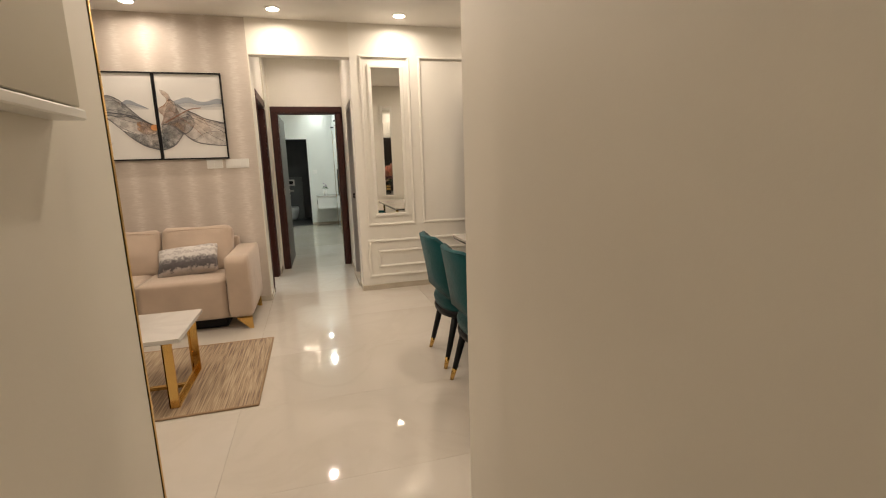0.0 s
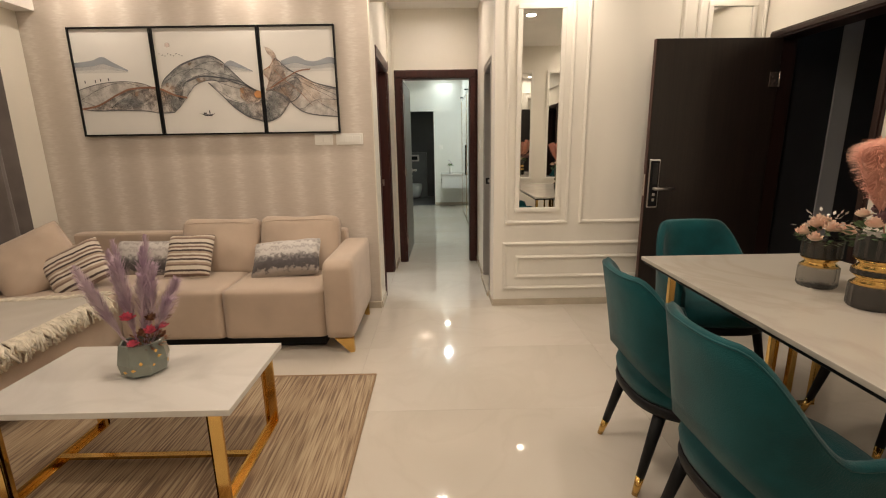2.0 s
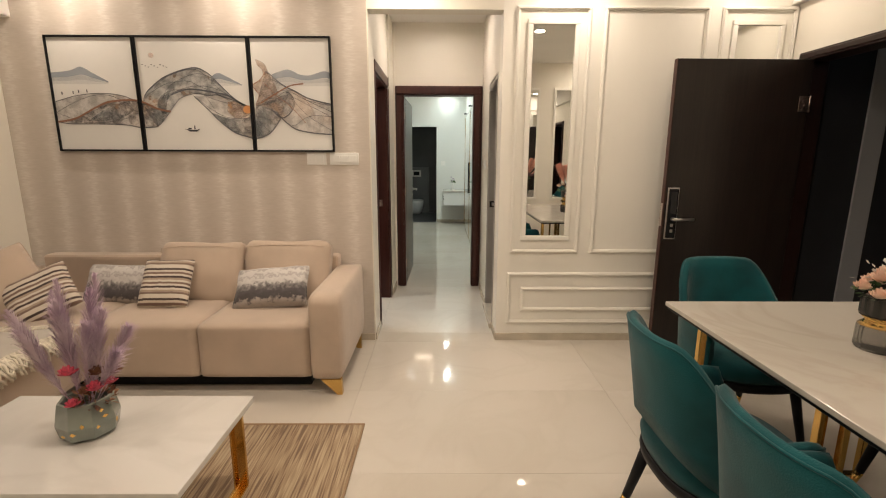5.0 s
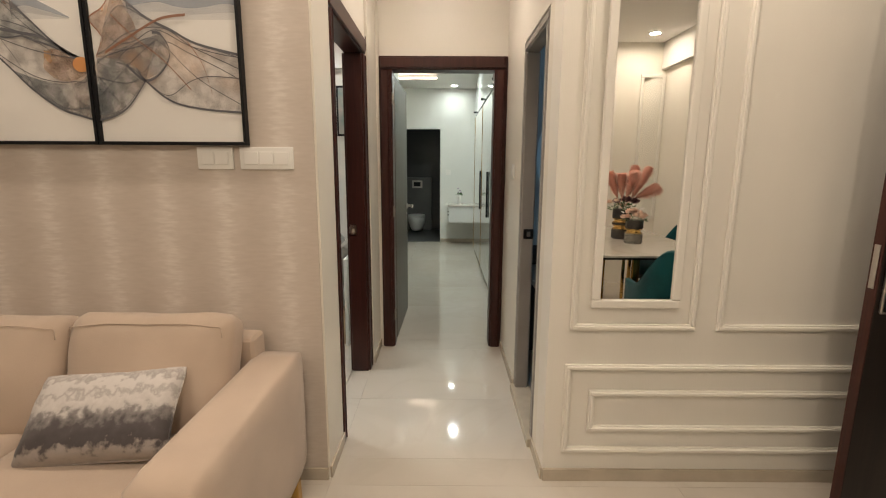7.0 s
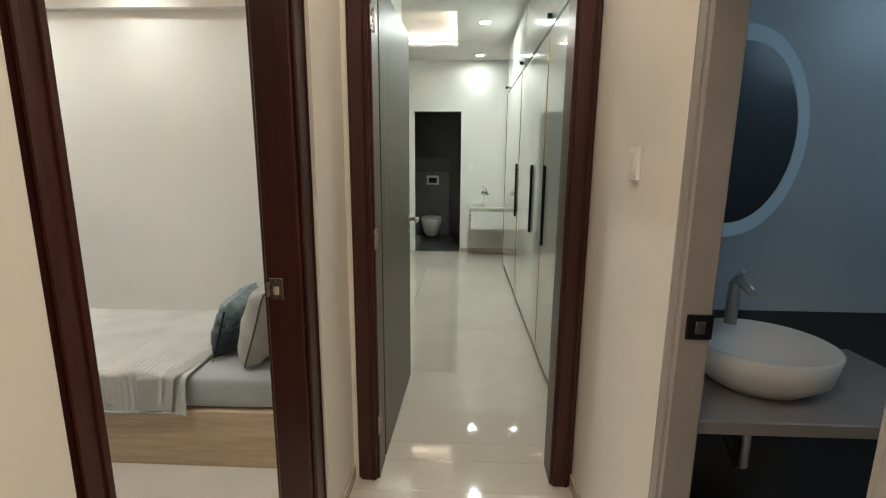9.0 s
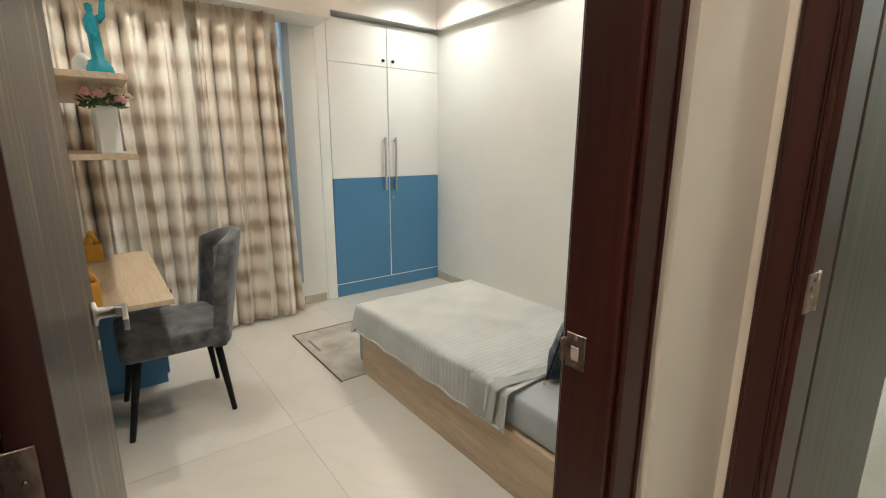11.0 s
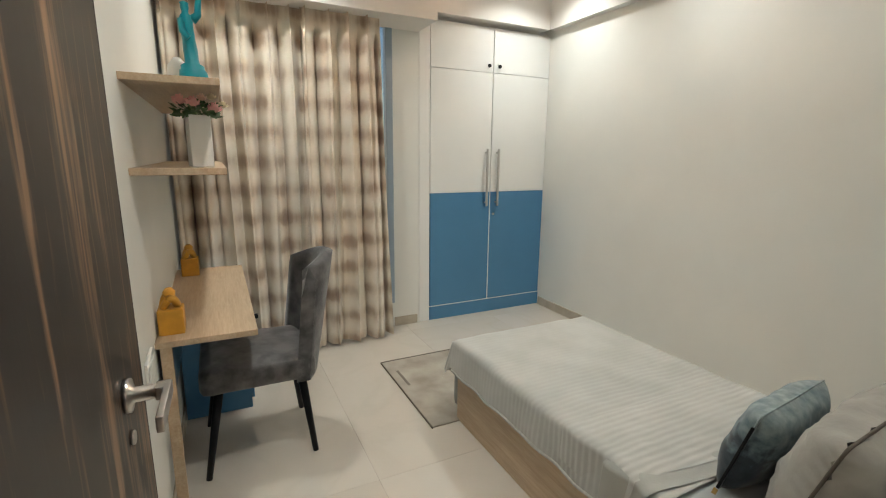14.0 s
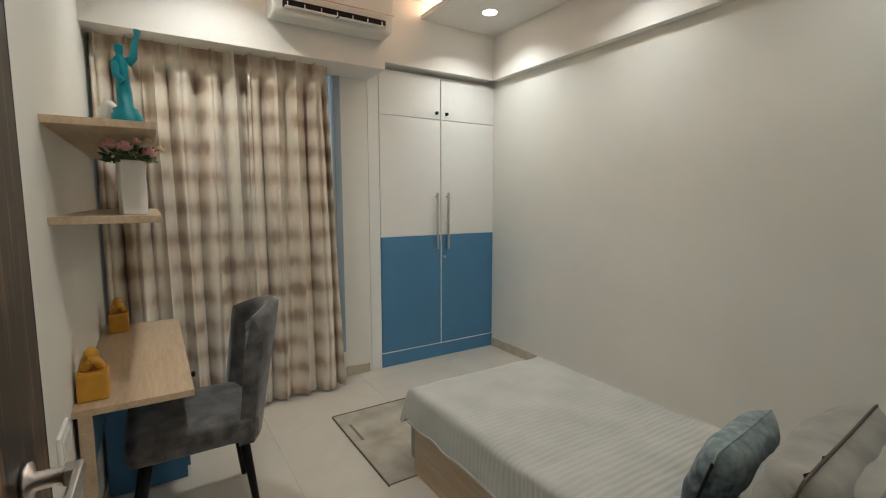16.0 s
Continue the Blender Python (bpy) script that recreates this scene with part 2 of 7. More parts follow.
# ---- mesh helpers ----
def box(x0, x1, y0, y1, z0, z1, bevel=0.0, seg=2, bm=None):
    b = bm or bmesh.new()
    t = bmesh.new()
    bmesh.ops.create_cube(t, size=1.0)
    for v in t.verts:
        v.co = Vector(((x0 + x1) / 2 + v.co.x * (x1 - x0), (y0 + y1) / 2 + v.co.y * (y1 - y0), (z0 + z1) / 2 + v.co.z * (z1 - z0)))
    if bevel:
        bmesh.ops.bevel(t, geom=t.edges[:], offset=bevel, segments=seg, profile=0.6, affect="EDGES")
    return merge(b, t)


def merge(b, t, m=None):
    """Adds bmesh t to b, moved by m."""
    if m is not None:
        bmesh.ops.transform(t, matrix=m, verts=t.verts)
    vs = [b.verts.new(v.co) for v in t.verts]
    t.verts.index_update()
    for f in t.faces:
        nf = b.faces.new([vs[v.index] for v in f.verts])
        nf.smooth = f.smooth
    t.free()
    return b


def tube(path, r, n=8, bm=None, caps=True):
    """A round tube through points; r one radius or one for each point."""
    b = bm or bmesh.new()
    rs = r if isinstance(r, (list, tuple)) else [r] * len(path)
    pts = [Vector(p) for p in path]
    rings = []
    side = None
    for i, p in enumerate(pts):
        d = (pts[min(i + 1, len(pts) - 1)] - pts[max(i - 1, 0)]).normalized()
        if side is None:
            side = d.orthogonal().normalized()
        side = (side - d * side.dot(d)).normalized()
        up = d.cross(side)
        rings.append([b.verts.new(p + (side * math.cos(2 * math.pi * k / n) + up * math.sin(2 * math.pi * k / n)) * rs[i]) for k in range(n)])
    for a, c in zip(rings, rings[1:]):
        for k in range(n):
            f = b.faces.new((a[k], a[(k + 1) % n], c[(k + 1) % n], c[k]))
            f.smooth = True
    if caps:
        b.faces.new(rings[0][::-1])
        b.faces.new(rings[-1])
    return b


def lathe(profile, n=24, cx=0, cy=0, bm=None, squash=1.0):
    """Turns (radius, height) pairs about the vertical axis."""
    b = bm or bmesh.new()
    rings = [[b.verts.new((cx + r * math.cos(2 * math.pi * k / n), cy + squash * r * math.sin(2 * math.pi * k / n), z)) for k in range(n)] for r, z in profile]
    for a, c in zip(rings, rings[1:]):
        for k in range(n):
            f = b.faces.new((a[k], a[(k + 1) % n], c[(k + 1) % n], c[k]))
            f.smooth = True
    b.faces.new(rings[0][::-1])
    b.faces.new(rings[-1])
    return b


def grid(fn, nu, nv, bm=None, thick=0.0, closed_u=False):
    """A surface from fn(u, v) -> point, u and v from 0 to 1."""
    b = bm or bmesh.new()
    cols = nu if closed_u else nu + 1
    vs = [[b.verts.new(fn(i / nu, j / nv)) for j in range(nv + 1)] for i in range(cols)]
    for i in range(nu):
        for j in range(nv):
            k = (i + 1) % cols
            f = b.faces.new((vs[i][j], vs[k][j], vs[k][j + 1], vs[i][j + 1]))
            f.smooth = True
    if thick:
        bmesh.ops.solidify(b, geom=b.faces[:], thickness=thick)
    return b


def softbox(x0, x1, y0, y1, z0, z1, bevel=0.04, puff=0.0, cuts=6, seed=0, wrinkle=0.0):
    """A cushioned block: rounded, bulged and a little uneven."""
    t = bmesh.new()
    bmesh.ops.create_cube(t, size=1.0)
    bmesh.ops.subdivide_edges(t, edges=t.edges[:], cuts=cuts, use_grid_fill=True)
    sx, sy, sz = x1 - x0, y1 - y0, z1 - z0
    for v in t.verts:
        p = v.co.copy()
        q = Vector((p.x * sx, p.y * sy, p.z * sz))
        lim = Vector((max(sx / 2 - bevel, 0), max(sy / 2 - bevel, 0), max(sz / 2 - bevel, 0)))
        core = Vector((max(-lim.x, min(lim.x, q.x)), max(-lim.y, min(lim.y, q.y)), max(-lim.z, min(lim.z, q.z))))
        d = q - core
        if d.length > 1e-6:
            q = core + d.normalized() * min(d.length, bevel)
        w = [1 - (2 * abs(c)) ** 2 for c in p]
        s = [sx, sy, sz]
        thin = s.index(min(s))
        others = [w[i] for i in range(3) if i != thin]
        q[thin] += puff * math.copysign(1, p[thin]) * others[0] * others[1] * min(1, abs(p[thin]) * 2)
        if wrinkle:
            q += Vector((0, 0, 0)) + noise.noise_vector(Vector((q.x * 7 + seed, q.y * 7, q.z * 7))) * wrinkle
        v.co = q + Vector(((x0 + x1) / 2, (y0 + y1) / 2, (z0 + z1) / 2))
    for f in t.faces:
        f.smooth = True
    return t


def part(name, bm, material, parent=None, label="", kind="", fix=True):
    if fix and len(bm.faces) < 30000:
        bmesh.ops.recalc_face_normals(bm, faces=bm.faces[:])
    me = bpy.data.meshes.new(name)
    bm.to_mesh(me)
    bm.free()
    me.materials.append(material)
    ob = new(name, me)
    ob.parent = parent
    return tagged(ob, label, kind=kind)


def thing(name, loc, label, category, group="", rz=0):
    ob = new(name)
    ob.empty_display_size = 0.1
    ob.location = loc
    ob.rotation_euler = (0, 0, radians(rz))
    return tagged(ob, label, category, group)


def solid(name, x0, x1, y0, y1, z0, z1, material, label="", bevel=0.0, parent=None):
    return part(name, box(x0, x1, y0, y1, z0, z1, bevel), material, parent, label, kind="structure")


# ---- structure ----
W1, W2 = M_WALL, M_WALL_KIDS
floor = solid("floor", -3.7, 3.9, 0.7, 15.6, -0.12, -0.008, M_FLOOR_JOINT, "polished cream tiled floor through all the rooms")
solid("ceiling", -2.9, 3.9, 0.7, 6.75, CEIL, CEIL + 0.15, M_CEIL, "cream painted living room ceiling")
solid("ceiling_corridor", -0.2, 0.95, 6.75, 8.4, CEIL, CEIL + 0.15, M_CEIL, "cream painted corridor ceiling")

# art wall, with its return into the corridor
solid("wall_art", -2.9, -0.100, 6.75, 7.017, 0, CEIL, W1, "beige wallpapered living room wall with paler vertical bands")
part("wallpaper", box(-2.65, -0.108, 6.744, 6.7485, 0.0, CEIL), M_PAPER, None, "beige slub wallpaper with pale vertical bands", kind="structure")
solid("wall_lintel", -0.100, 0.83, 6.75, 6.87, 2.38, CEIL, W1, "painted beam over the corridor mouth")
solid("wall_panelled", 0.83, 3.0, 6.75, 6.9, 0, CEIL, M_PANEL, "cream panelled wall with raised mouldings")
# living room west wall with the window, beam and south wall
solid("wall_west_1", -2.8, -2.65, 6.35, 6.75, 0, CEIL, W1, "cream painted wall beside the window")
solid("wall_west_2", -2.8, -2.65, 3.2, 4.2, 0, CEIL, W1, "cream painted wall beside the window")
solid("wall_west_sill", -2.8, -2.65, 4.2, 6.35, 0, 0.4, W1, "cream wall under the window")
solid("wall_west_head", -2.8, -2.65, 4.2, 6.35, 2.25, CEIL, W1, "cream wall over the window")
solid("beam_west", -2.65, -2.51, 3.2, 6.744, 2.315, CEIL, M_CEIL, "cream ceiling beam over the curtain")
solid("wall_south_1", -2.8, -0.08, 3.06, 3.2, 0, CEIL, W1, "cream painted wall beside the kitchen passage")
solid("wall_south_2", 0.82, 3.0, 3.06, 3.2, 0, CEIL, W1, "cream painted wall beside the kitchen passage")
solid("wall_passage_w", -0.2, -0.08, 0.8, 3.06, 0, CEIL, W1, "cream painted passage wall")
solid("wall_passage_e", 0.82, 0.94, 0.8, 3.06, 0, CEIL, W1, "cream painted passage wall")
solid("wall_passage_end", -0.2, 0.94, 0.7, 0.8, 0, CEIL, W1, "cream painted wall at the end of the passage")
# east wall with the entrance
solid("wall_east_1", 2.84, 2.99, 3.2, 5.69, 0, CEIL, W1, "cream painted wall behind the dining table")
solid("wall_east_2", 2.84, 2.99, 6.64, 6.75, 0, CEIL, W1, "cream painted wall at the hinges of the entrance door")
solid("wall_east_head", 2.84, 2.99, 5.69, 6.64, 2.075, CEIL, W1, "cream painted wall over the entrance door")
solid("beam_east", 2.79, 2.84, 3.2, 6.75, 2.42, CEIL, M_CEIL, "cream ceiling beam along the wall")
# lobby outside; its lack of light is put into the near-black wall colour
M_LOBBY = mat("lobby wall with unlit darkness in the colour", (0.03, 0.03, 0.034), 0.5, var=0.1)
solid("lobby_wall_1", 2.99, 3.9, 6.75, 6.85, 0, 2.5, M_LOBBY, "lobby wall coloured near-black to look unlit")
solid("lobby_wall_2", 3.8, 3.9, 4.9, 6.75, 0, 2.5, M_LOBBY, "lobby wall coloured near-black to look unlit")
solid("lobby_wall_3", 2.99, 3.9, 4.8, 4.9, 0, 2.5, M_LOBBY, "lobby wall coloured near-black to look unlit")
solid("lobby_panel", 3.43, 3.57, 6.735, 6.749, 0, 2.4, mat("dull grey lobby panel", (0.42, 0.43, 0.45), 0.5), "dull grey vertical panel on the lobby wall")
# corridor
solid("wall_corridor_w", -0.2, -0.085, 7.936, 8.28, 0, CEIL, W1, "cream corridor wall")
solid("wall_art_back", -2.9, -0.215, 7.0175, 7.03, 0, CEIL, W1, "painted wall behind the living room")
solid("wall_corridor_w_head", -0.2, -0.100, 7.0175, 7.92, 2.11, CEIL, W1, "cream wall over the bedroom door")
solid("wall_corridor_e", 0.83, 0.90, 7.57, 8.28, 0, CEIL, W1, "cream corridor wall")
solid("wall_corridor_e_1", 0.83, 0.90, 6.9, 6.98, 0, CEIL, W1, "cream corridor wall")
solid("wall_corridor_e_head", 0.83, 0.90, 6.98, 7.57, 2.02, CEIL, W1, "cream wall over the bathroom door")
solid("wall_corridor_n", -0.062, 0.83, 8.28, 8.4, 2.1, CEIL, W1, "cream wall over the bedroom door at the corridor's end")
solid("wall_corridor_n_1", -0.2, -0.064, 8.28, 8.4, 0, CEIL, W1, "cream wall beside the door")
solid("wall_corridor_n_2", 0.83, 0.95, 8.28, 8.4, 0, CEIL, W1, "cream wall beside the door")
# kids' bedroom
solid("wall_kids_south", -3.6, -0.2, 7.0305, 7.05, 0, 2.8, W2, "off-white painted bedroom wall behind the desk")
solid("wall_kids_east", -0.2, -0.1, 8.4, 9.98, 0, 2.8, W2, "off-white painted wall at the head of the bed")
solid("wall_kids_east_1", -0.202, -0.2, 7.93, 8.4, 0, 2.8, W2, "off-white painted bedroom wall")
solid("wall_kids_north", -3.6, -0.2, 9.86, 9.98, 0, 2.8, W2, "off-white painted bedroom wall beside the bed")
solid("wall_kids_west", -3.5, -3.36, 8.47, 8.677, 0, 2.8, W2, "off-white painted strip between window and wardrobe")
solid("wall_kids_west_s", -3.5, -3.36, 7.05, 7.10, 0, 2.8, W2, "off-white painted strip beside the window")
solid("wall_kids_west_sill", -3.5, -3.36, 7.10, 8.47, 0, 0.19, W2, "off-white wall under the window")
solid("wall_kids_west_head", -3.5, -3.36, 7.10, 8.47, 2.25, 2.8, W2, "off-white wall over the window")
solid("wall_kids_niche", -3.98, -3.95, 8.7, 9.98, 0, 2.8, W2, "wall behind the built-in wardrobe")
solid("beam_kids_north", -3.3, -0.2, 9.80, 9.86, 2.325, CEIL2, M_CEIL, "white ceiling beam along the wall")
solid("beam_kids_west", -3.5, -3.30, 8.67, 9.80, 2.325, CEIL2 + 0.125, M_CEIL, "white ceiling beam over the wardrobe")
solid("pelmet_kids", -3.36, -3.03, 7.05, 8.67, 2.19, CEIL2 + 0.125, M_CEIL, "white boxed pelmet over the curtain")


def tray_ceiling(x0, x1, y0, y1, a0, a1, b0, b1, z, name, label, glow):
    """A ceiling with a recess from (a0, b0) to (a1, b1) and a lip that hides the cove strip."""
    b = box(x0, x1, y0, b0, z, z + 0.03)
    box(x0, x1, b1, y1, z, z + 0.03, bm=b)
    box(x0, a0, b0, b1, z, z + 0.03, bm=b)
    box(a1, x1, b0, b1, z, z + 0.03, bm=b)
    box(x0, x1, y0, y1, z + 0.13, z + 0.16, bm=b)
    ob = part(name, b, M_CEIL, None, label, kind="structure")
    s = box(a0 - 0.09, a0 - 0.07, b0, b1, z + 0.035, z + 0.05)
    box(a1 + 0.07, a1 + 0.09, b0, b1, z + 0.035, z + 0.05, bm=s)
    box(a0, a1, b0 - 0.09, b0 - 0.07, z + 0.035, z + 0.05, bm=s)
    box(a0, a1, b1 + 0.07, b1 + 0.09, z + 0.035, z + 0.05, bm=s)
    part("cove_light_strip", s, glow, ob, "warm glowing cove strip")
    return ob


tray_ceiling(-3.6, -0.2, 7.03, 9.98, -3.5, -0.9, 7.75, 9.1, CEIL2, "ceiling_kids", "white bedroom ceiling with a lit recess", M_COVE)
solid("ceiling_master_s", -0.1, 1.0, 8.4, 9.985, CEIL2, CEIL2 + 0.16, M_CEIL, "white bedroom ceiling by the door")
tray_ceiling(-3.2, 1.0, 9.985, 13.3, -2.6, 0.27, 11.13, 12.47, CEIL2, "ceiling_master", "white bedroom ceiling with a lit recess", M_COVE2)
# master bedroom
M_WALLM = mat("white paint", (0.74, 0.75, 0.71), 0.5, var=0.02, vscale=1.5)
solid("wall_master_w", -0.1, -0.09, 8.4, 9.98, 0, 2.8, M_WALLM, "white painted wall behind the open door")
solid("wall_master_s", -3.2, -0.09, 9.98, 10.0, 0, 2.8, M_WALLM, "white painted wall")
solid("wall_master_far_w", -3.2, -3.1, 10.0, 13.23, 0, 2.8, M_WALLM, "white painted wall")
solid("wall_master_n1", -3.2, -0.345, 13.23, 13.35, 0, 2.8, M_WALLM, "white painted wall")
solid("wall_master_n2", 0.32, 1.5, 13.23, 13.35, 0, 2.8, M_WALLM, "white painted wall behind the vanity shelf")
solid("wall_master_n_head", -0.345, 0.32, 13.23, 13.35, 2.0, 2.8, M_WALLM, "white wall over the bathroom opening")
solid("wall_master_e", 1.45, 1.5, 8.4, 13.23, 0, 2.8, M_WALLM, "white painted wall behind the wardrobes")
solid("ceiling_master_e", 1.0, 1.5, 8.4, 13.3, CEIL2, CEIL2 + 0.16, M_CEIL, "white ceiling over the wardrobes")
M_SLATE = mat("dark grey bathroom tile", (0.07, 0.072, 0.07), 0.3, var=0.1, vscale=2)
solid("bath_far_wall", -0.9, 0.9, 14.9, 15.0, 0, 2.4, M_SLATE, "dark grey tiled bathroom wall")
solid("bath_far_wall_w", -0.9, -0.8, 13.35, 14.9, 0, 2.4, M_SLATE, "dark grey tiled bathroom wall")
solid("bath_far_wall_e", 0.8, 0.9, 13.35, 14.9, 0, 2.4, M_SLATE, "dark grey tiled bathroom wall")
solid("bath_far_ceiling", -0.9, 0.9, 13.35, 15.0, 2.4, 2.5, M_CEIL, "bathroom ceiling")
solid("bath_far_floor", -0.345, 0.32, 13.24, 14.9, 0.0, 0.006, M_SLATE, "dark bathroom floor")
# side bathroom
M_BATHW = mat("bathroom wall tile", (0.50, 0.58, 0.62), 0.3, var=0.03, vscale=2)
M_BATHD = mat("dark lower bathroom tile", (0.06, 0.06, 0.065), 0.3, var=0.1, vscale=2)
solid("bath_wall_n", 0.90, 2.6, 8.2, 8.3, 0.8, 2.5, M_BATHW, "pale tiled bathroom wall behind the basin")
solid("bath_wall_n_low", 0.90, 2.6, 8.2, 8.3, 0, 0.8, M_BATHD, "dark tiled lower bathroom wall")
# out of view; dark colour chosen so the oval mirror reflects black
solid("bath_wall_s", 0.90, 2.6, 6.9, 6.95, 0, 2.5, M_BATHD, "unseen bathroom wall, coloured dark for the mirror's reflection")
solid("bath_wall_e", 2.5, 2.6, 6.95, 8.2, 0, 2.5, M_BATHW, "tiled bathroom wall")
solid("bath_ceiling", 0.90, 2.6, 6.95, 8.2, 2.5, 2.55, M_CEIL, "bathroom ceiling")


# ---- joinery: doors, frames, mouldings, skirting ----
def skirt(name, x0, x1, y0, y1, h=0.07):
    return solid(name, x0, x1, y0, y1, 0, h, M_SKIRT, "beige stone skirting along the wall", 0.002)


skirt("baseboard_art", -2.65, -0.104, 6.732, 6.744, 0.055)
skirt("baseboard_panel", 0.83, 2.84, 6.738, 6.75, 0.055)
skirt("baseboard_mouth_w", -0.100, -0.090, 6.75, 7.017, 0.055)
skirt("baseboard_corridor_w", -0.085, -0.076, 7.95, 8.27, 0.055)
skirt("baseboard_corridor_e", 0.82, 0.83, 7.58, 8.27, 0.055)
skirt("baseboard_corridor_e2", 0.82, 0.83, 6.75, 6.98, 0.055)
skirt("baseboard_east", 2.828, 2.84, 3.2, 5.68)
skirt("baseboard_west", -2.65, -2.638, 3.2, 6.73)
skirt("baseboard_kids_n", -3.34, -0.202, 9.848, 9.86)
skirt("baseboard_kids_w", -3.36, -3.348, 8.47, 8.66)
skirt("baseboard_kids_s", -3.36, -0.3, 7.05, 7.062)
skirt("baseboard_master_n", 0.33, 1.45, 13.218, 13.23, 0.06)
skirt("baseboard_passage_e", 0.808, 0.82, 0.8, 3.2)
skirt("baseboard_passage_w", -0.08, -0.068, 0.8, 3.2)


def moulding(name, x0, x1, z0, z1, y, w=0.028, facing=-1, parent=None):
    """A rectangle of stepped trim on a wall in the plane y."""
    b = bmesh.new()
    for o, d in ((0.0, 0.014), (0.007, 0.022)):
        ww = w - 2 * o
        ya, yb = (y - d, y) if facing < 0 else (y, y + d)
        for a0, a1, c0, c1 in ((x0 + o, x1 - o, z1 - o - ww, z1 - o), (x0 + o, x1 - o, z0 + o, z0 + o + ww),
                               (x0 + o, x0 + o + ww, z0 + o + ww, z1 - o - ww), (x1 - o - ww, x1 - o, z0 + o + ww, z1 - o - ww)):
            box(a0, a1, ya, yb, c0, c1, 0.0025, 1, b)
    return part(name, b, M_PANEL, parent, "cream painted raised wall moulding", kind="structure")


for k, (x0, x1) in enumerate(((0.915, 1.43), (1.515, 2.235), (2.32, 2.835))):
    moulding("trim_panel_%d" % (k + 1), x0, x1, 0.692, 2.405, 6.75)
moulding("trim_dado_outer", 0.905, 2.835, 0.138, 0.543, 6.75)
moulding("trim_dado_inner", 1.01, 2.75, 0.238, 0.428, 6.75)


def wall_mirror(x0, x1, z0, z1, y, facing):
    o = thing("wall_mirror", ((x0 + x1) / 2, y, z0), "tall narrow wall mirror with a cream painted frame", "mirror", "mirrors on the panelled walls")
    hw, h = (x1 - x0) / 2, z1 - z0
    fy = facing
    part("glass", box(-hw, hw, min(0, fy * 0.008), max(0, fy * 0.008), 0, h, 0.003, 1), M_MIRROR, o, "clear mirror glass")
    b = bmesh.new()
    for a in ((-hw - 0.035, hw + 0.035, h, h + 0.035), (-hw - 0.035, hw + 0.035, -0.035, 0), (-hw - 0.035, -hw, 0, h), (hw, hw + 0.035, 0, h)):
        box(a[0], a[1], min(0, fy * 0.02), max(0, fy * 0.02), a[2], a[3], 0.006, 2, b)
    part("frame", b, M_PANEL, o, "cream moulded mirror frame")


wall_mirror(1.03, 1.32, 0.825, 2.285, 6.749, -1)
wall_mirror(2.43, 2.72, 0.825, 2.285, 6.749, -1)
wall_mirror(1.66, 1.80, 0.80, 2.33, 3.201, 1)
wall_mirror(2.07, 2.27, 0.80, 2.33, 3.201, 1)
wall_mirror(2.60, 2.80, 0.80, 2.33, 3.201, 1)


def door_frame(name, m, label, axis, a0, a1, b0, b1, top, w=0.075, face=0.012, near=None):
    """A frame of two jambs and a head with architraves. axis x: the opening spans x from a0 to a1 (outer), the depth is y from b0 to b1."""
    def bx(p0, p1, q0, q1, z0, z1, bm):
        return box(p0, p1, q0, q1, z0, z1, 0.004, 1, bm) if axis == "x" else box(q0, q1, p0, p1, z0, z1, 0.004, 1, bm)
    o = new(name)
    tagged(o, label, kind="structure")
    for nm, p0, p1, z0, z1 in (("jamb", a0, a0 + (near or w), 0, top - w), ("jamb", a1 - w, a1, 0, top - w), ("head", a0, a1, top - w, top)):
        b = bmesh.new()
        bx(p0, p1, b0, b1, z0, z1, b)
        # proud rounded beads on both faces
        for q0, q1 in ((b0 - face, b0), (b1, b1 + face)):
            if w > 0.07:
                s0, s1 = (q0 - 0.005, q0) if q1 == b0 else (q1, q1 + 0.005)
                bx(p1 - 0.030, p1 - 0.022, s0, s1, z0 + (0.024 if nm == "head" else 0), z1, b)
            bx(p0 + 0.012, p1 - 0.012, q0, q1, z0 + (0.012 if nm == "head" else 0), z1 - (0.012 if nm == "head" else 0), b)
        part(nm, b, m, o)
    return o


def hinge(parent, x, y, z, axis="x"):
    b = box(-0.035, 0.035, -0.002, 0.002, -0.05, 0.05, 0.0008, 1)
    tube([(0.036, 0, -0.052), (0.036, 0, 0.052)], 0.006, 10, b)
    for dz in (-0.035, -0.012, 0.012, 0.035):
        s = lathe([(0.0085, -0.0015), (0.006, 0.002)], 12)
        bmesh.ops.rotate(s, verts=s.verts, matrix=Matrix.Rotation(radians(90), 3, "X"))
        merge(b, s, Matrix.Translation((-0.01 + 0.014 * (1 if dz in (-0.012, 0.035) else 0), -0.003, dz)))
    h = part("hinge", b, M_AGED, parent, "brownish steel butt hinge")
    h.location = (x, y, z)
    if axis == "y":
        h.rotation_euler = (0, 0, radians(90))
    return h


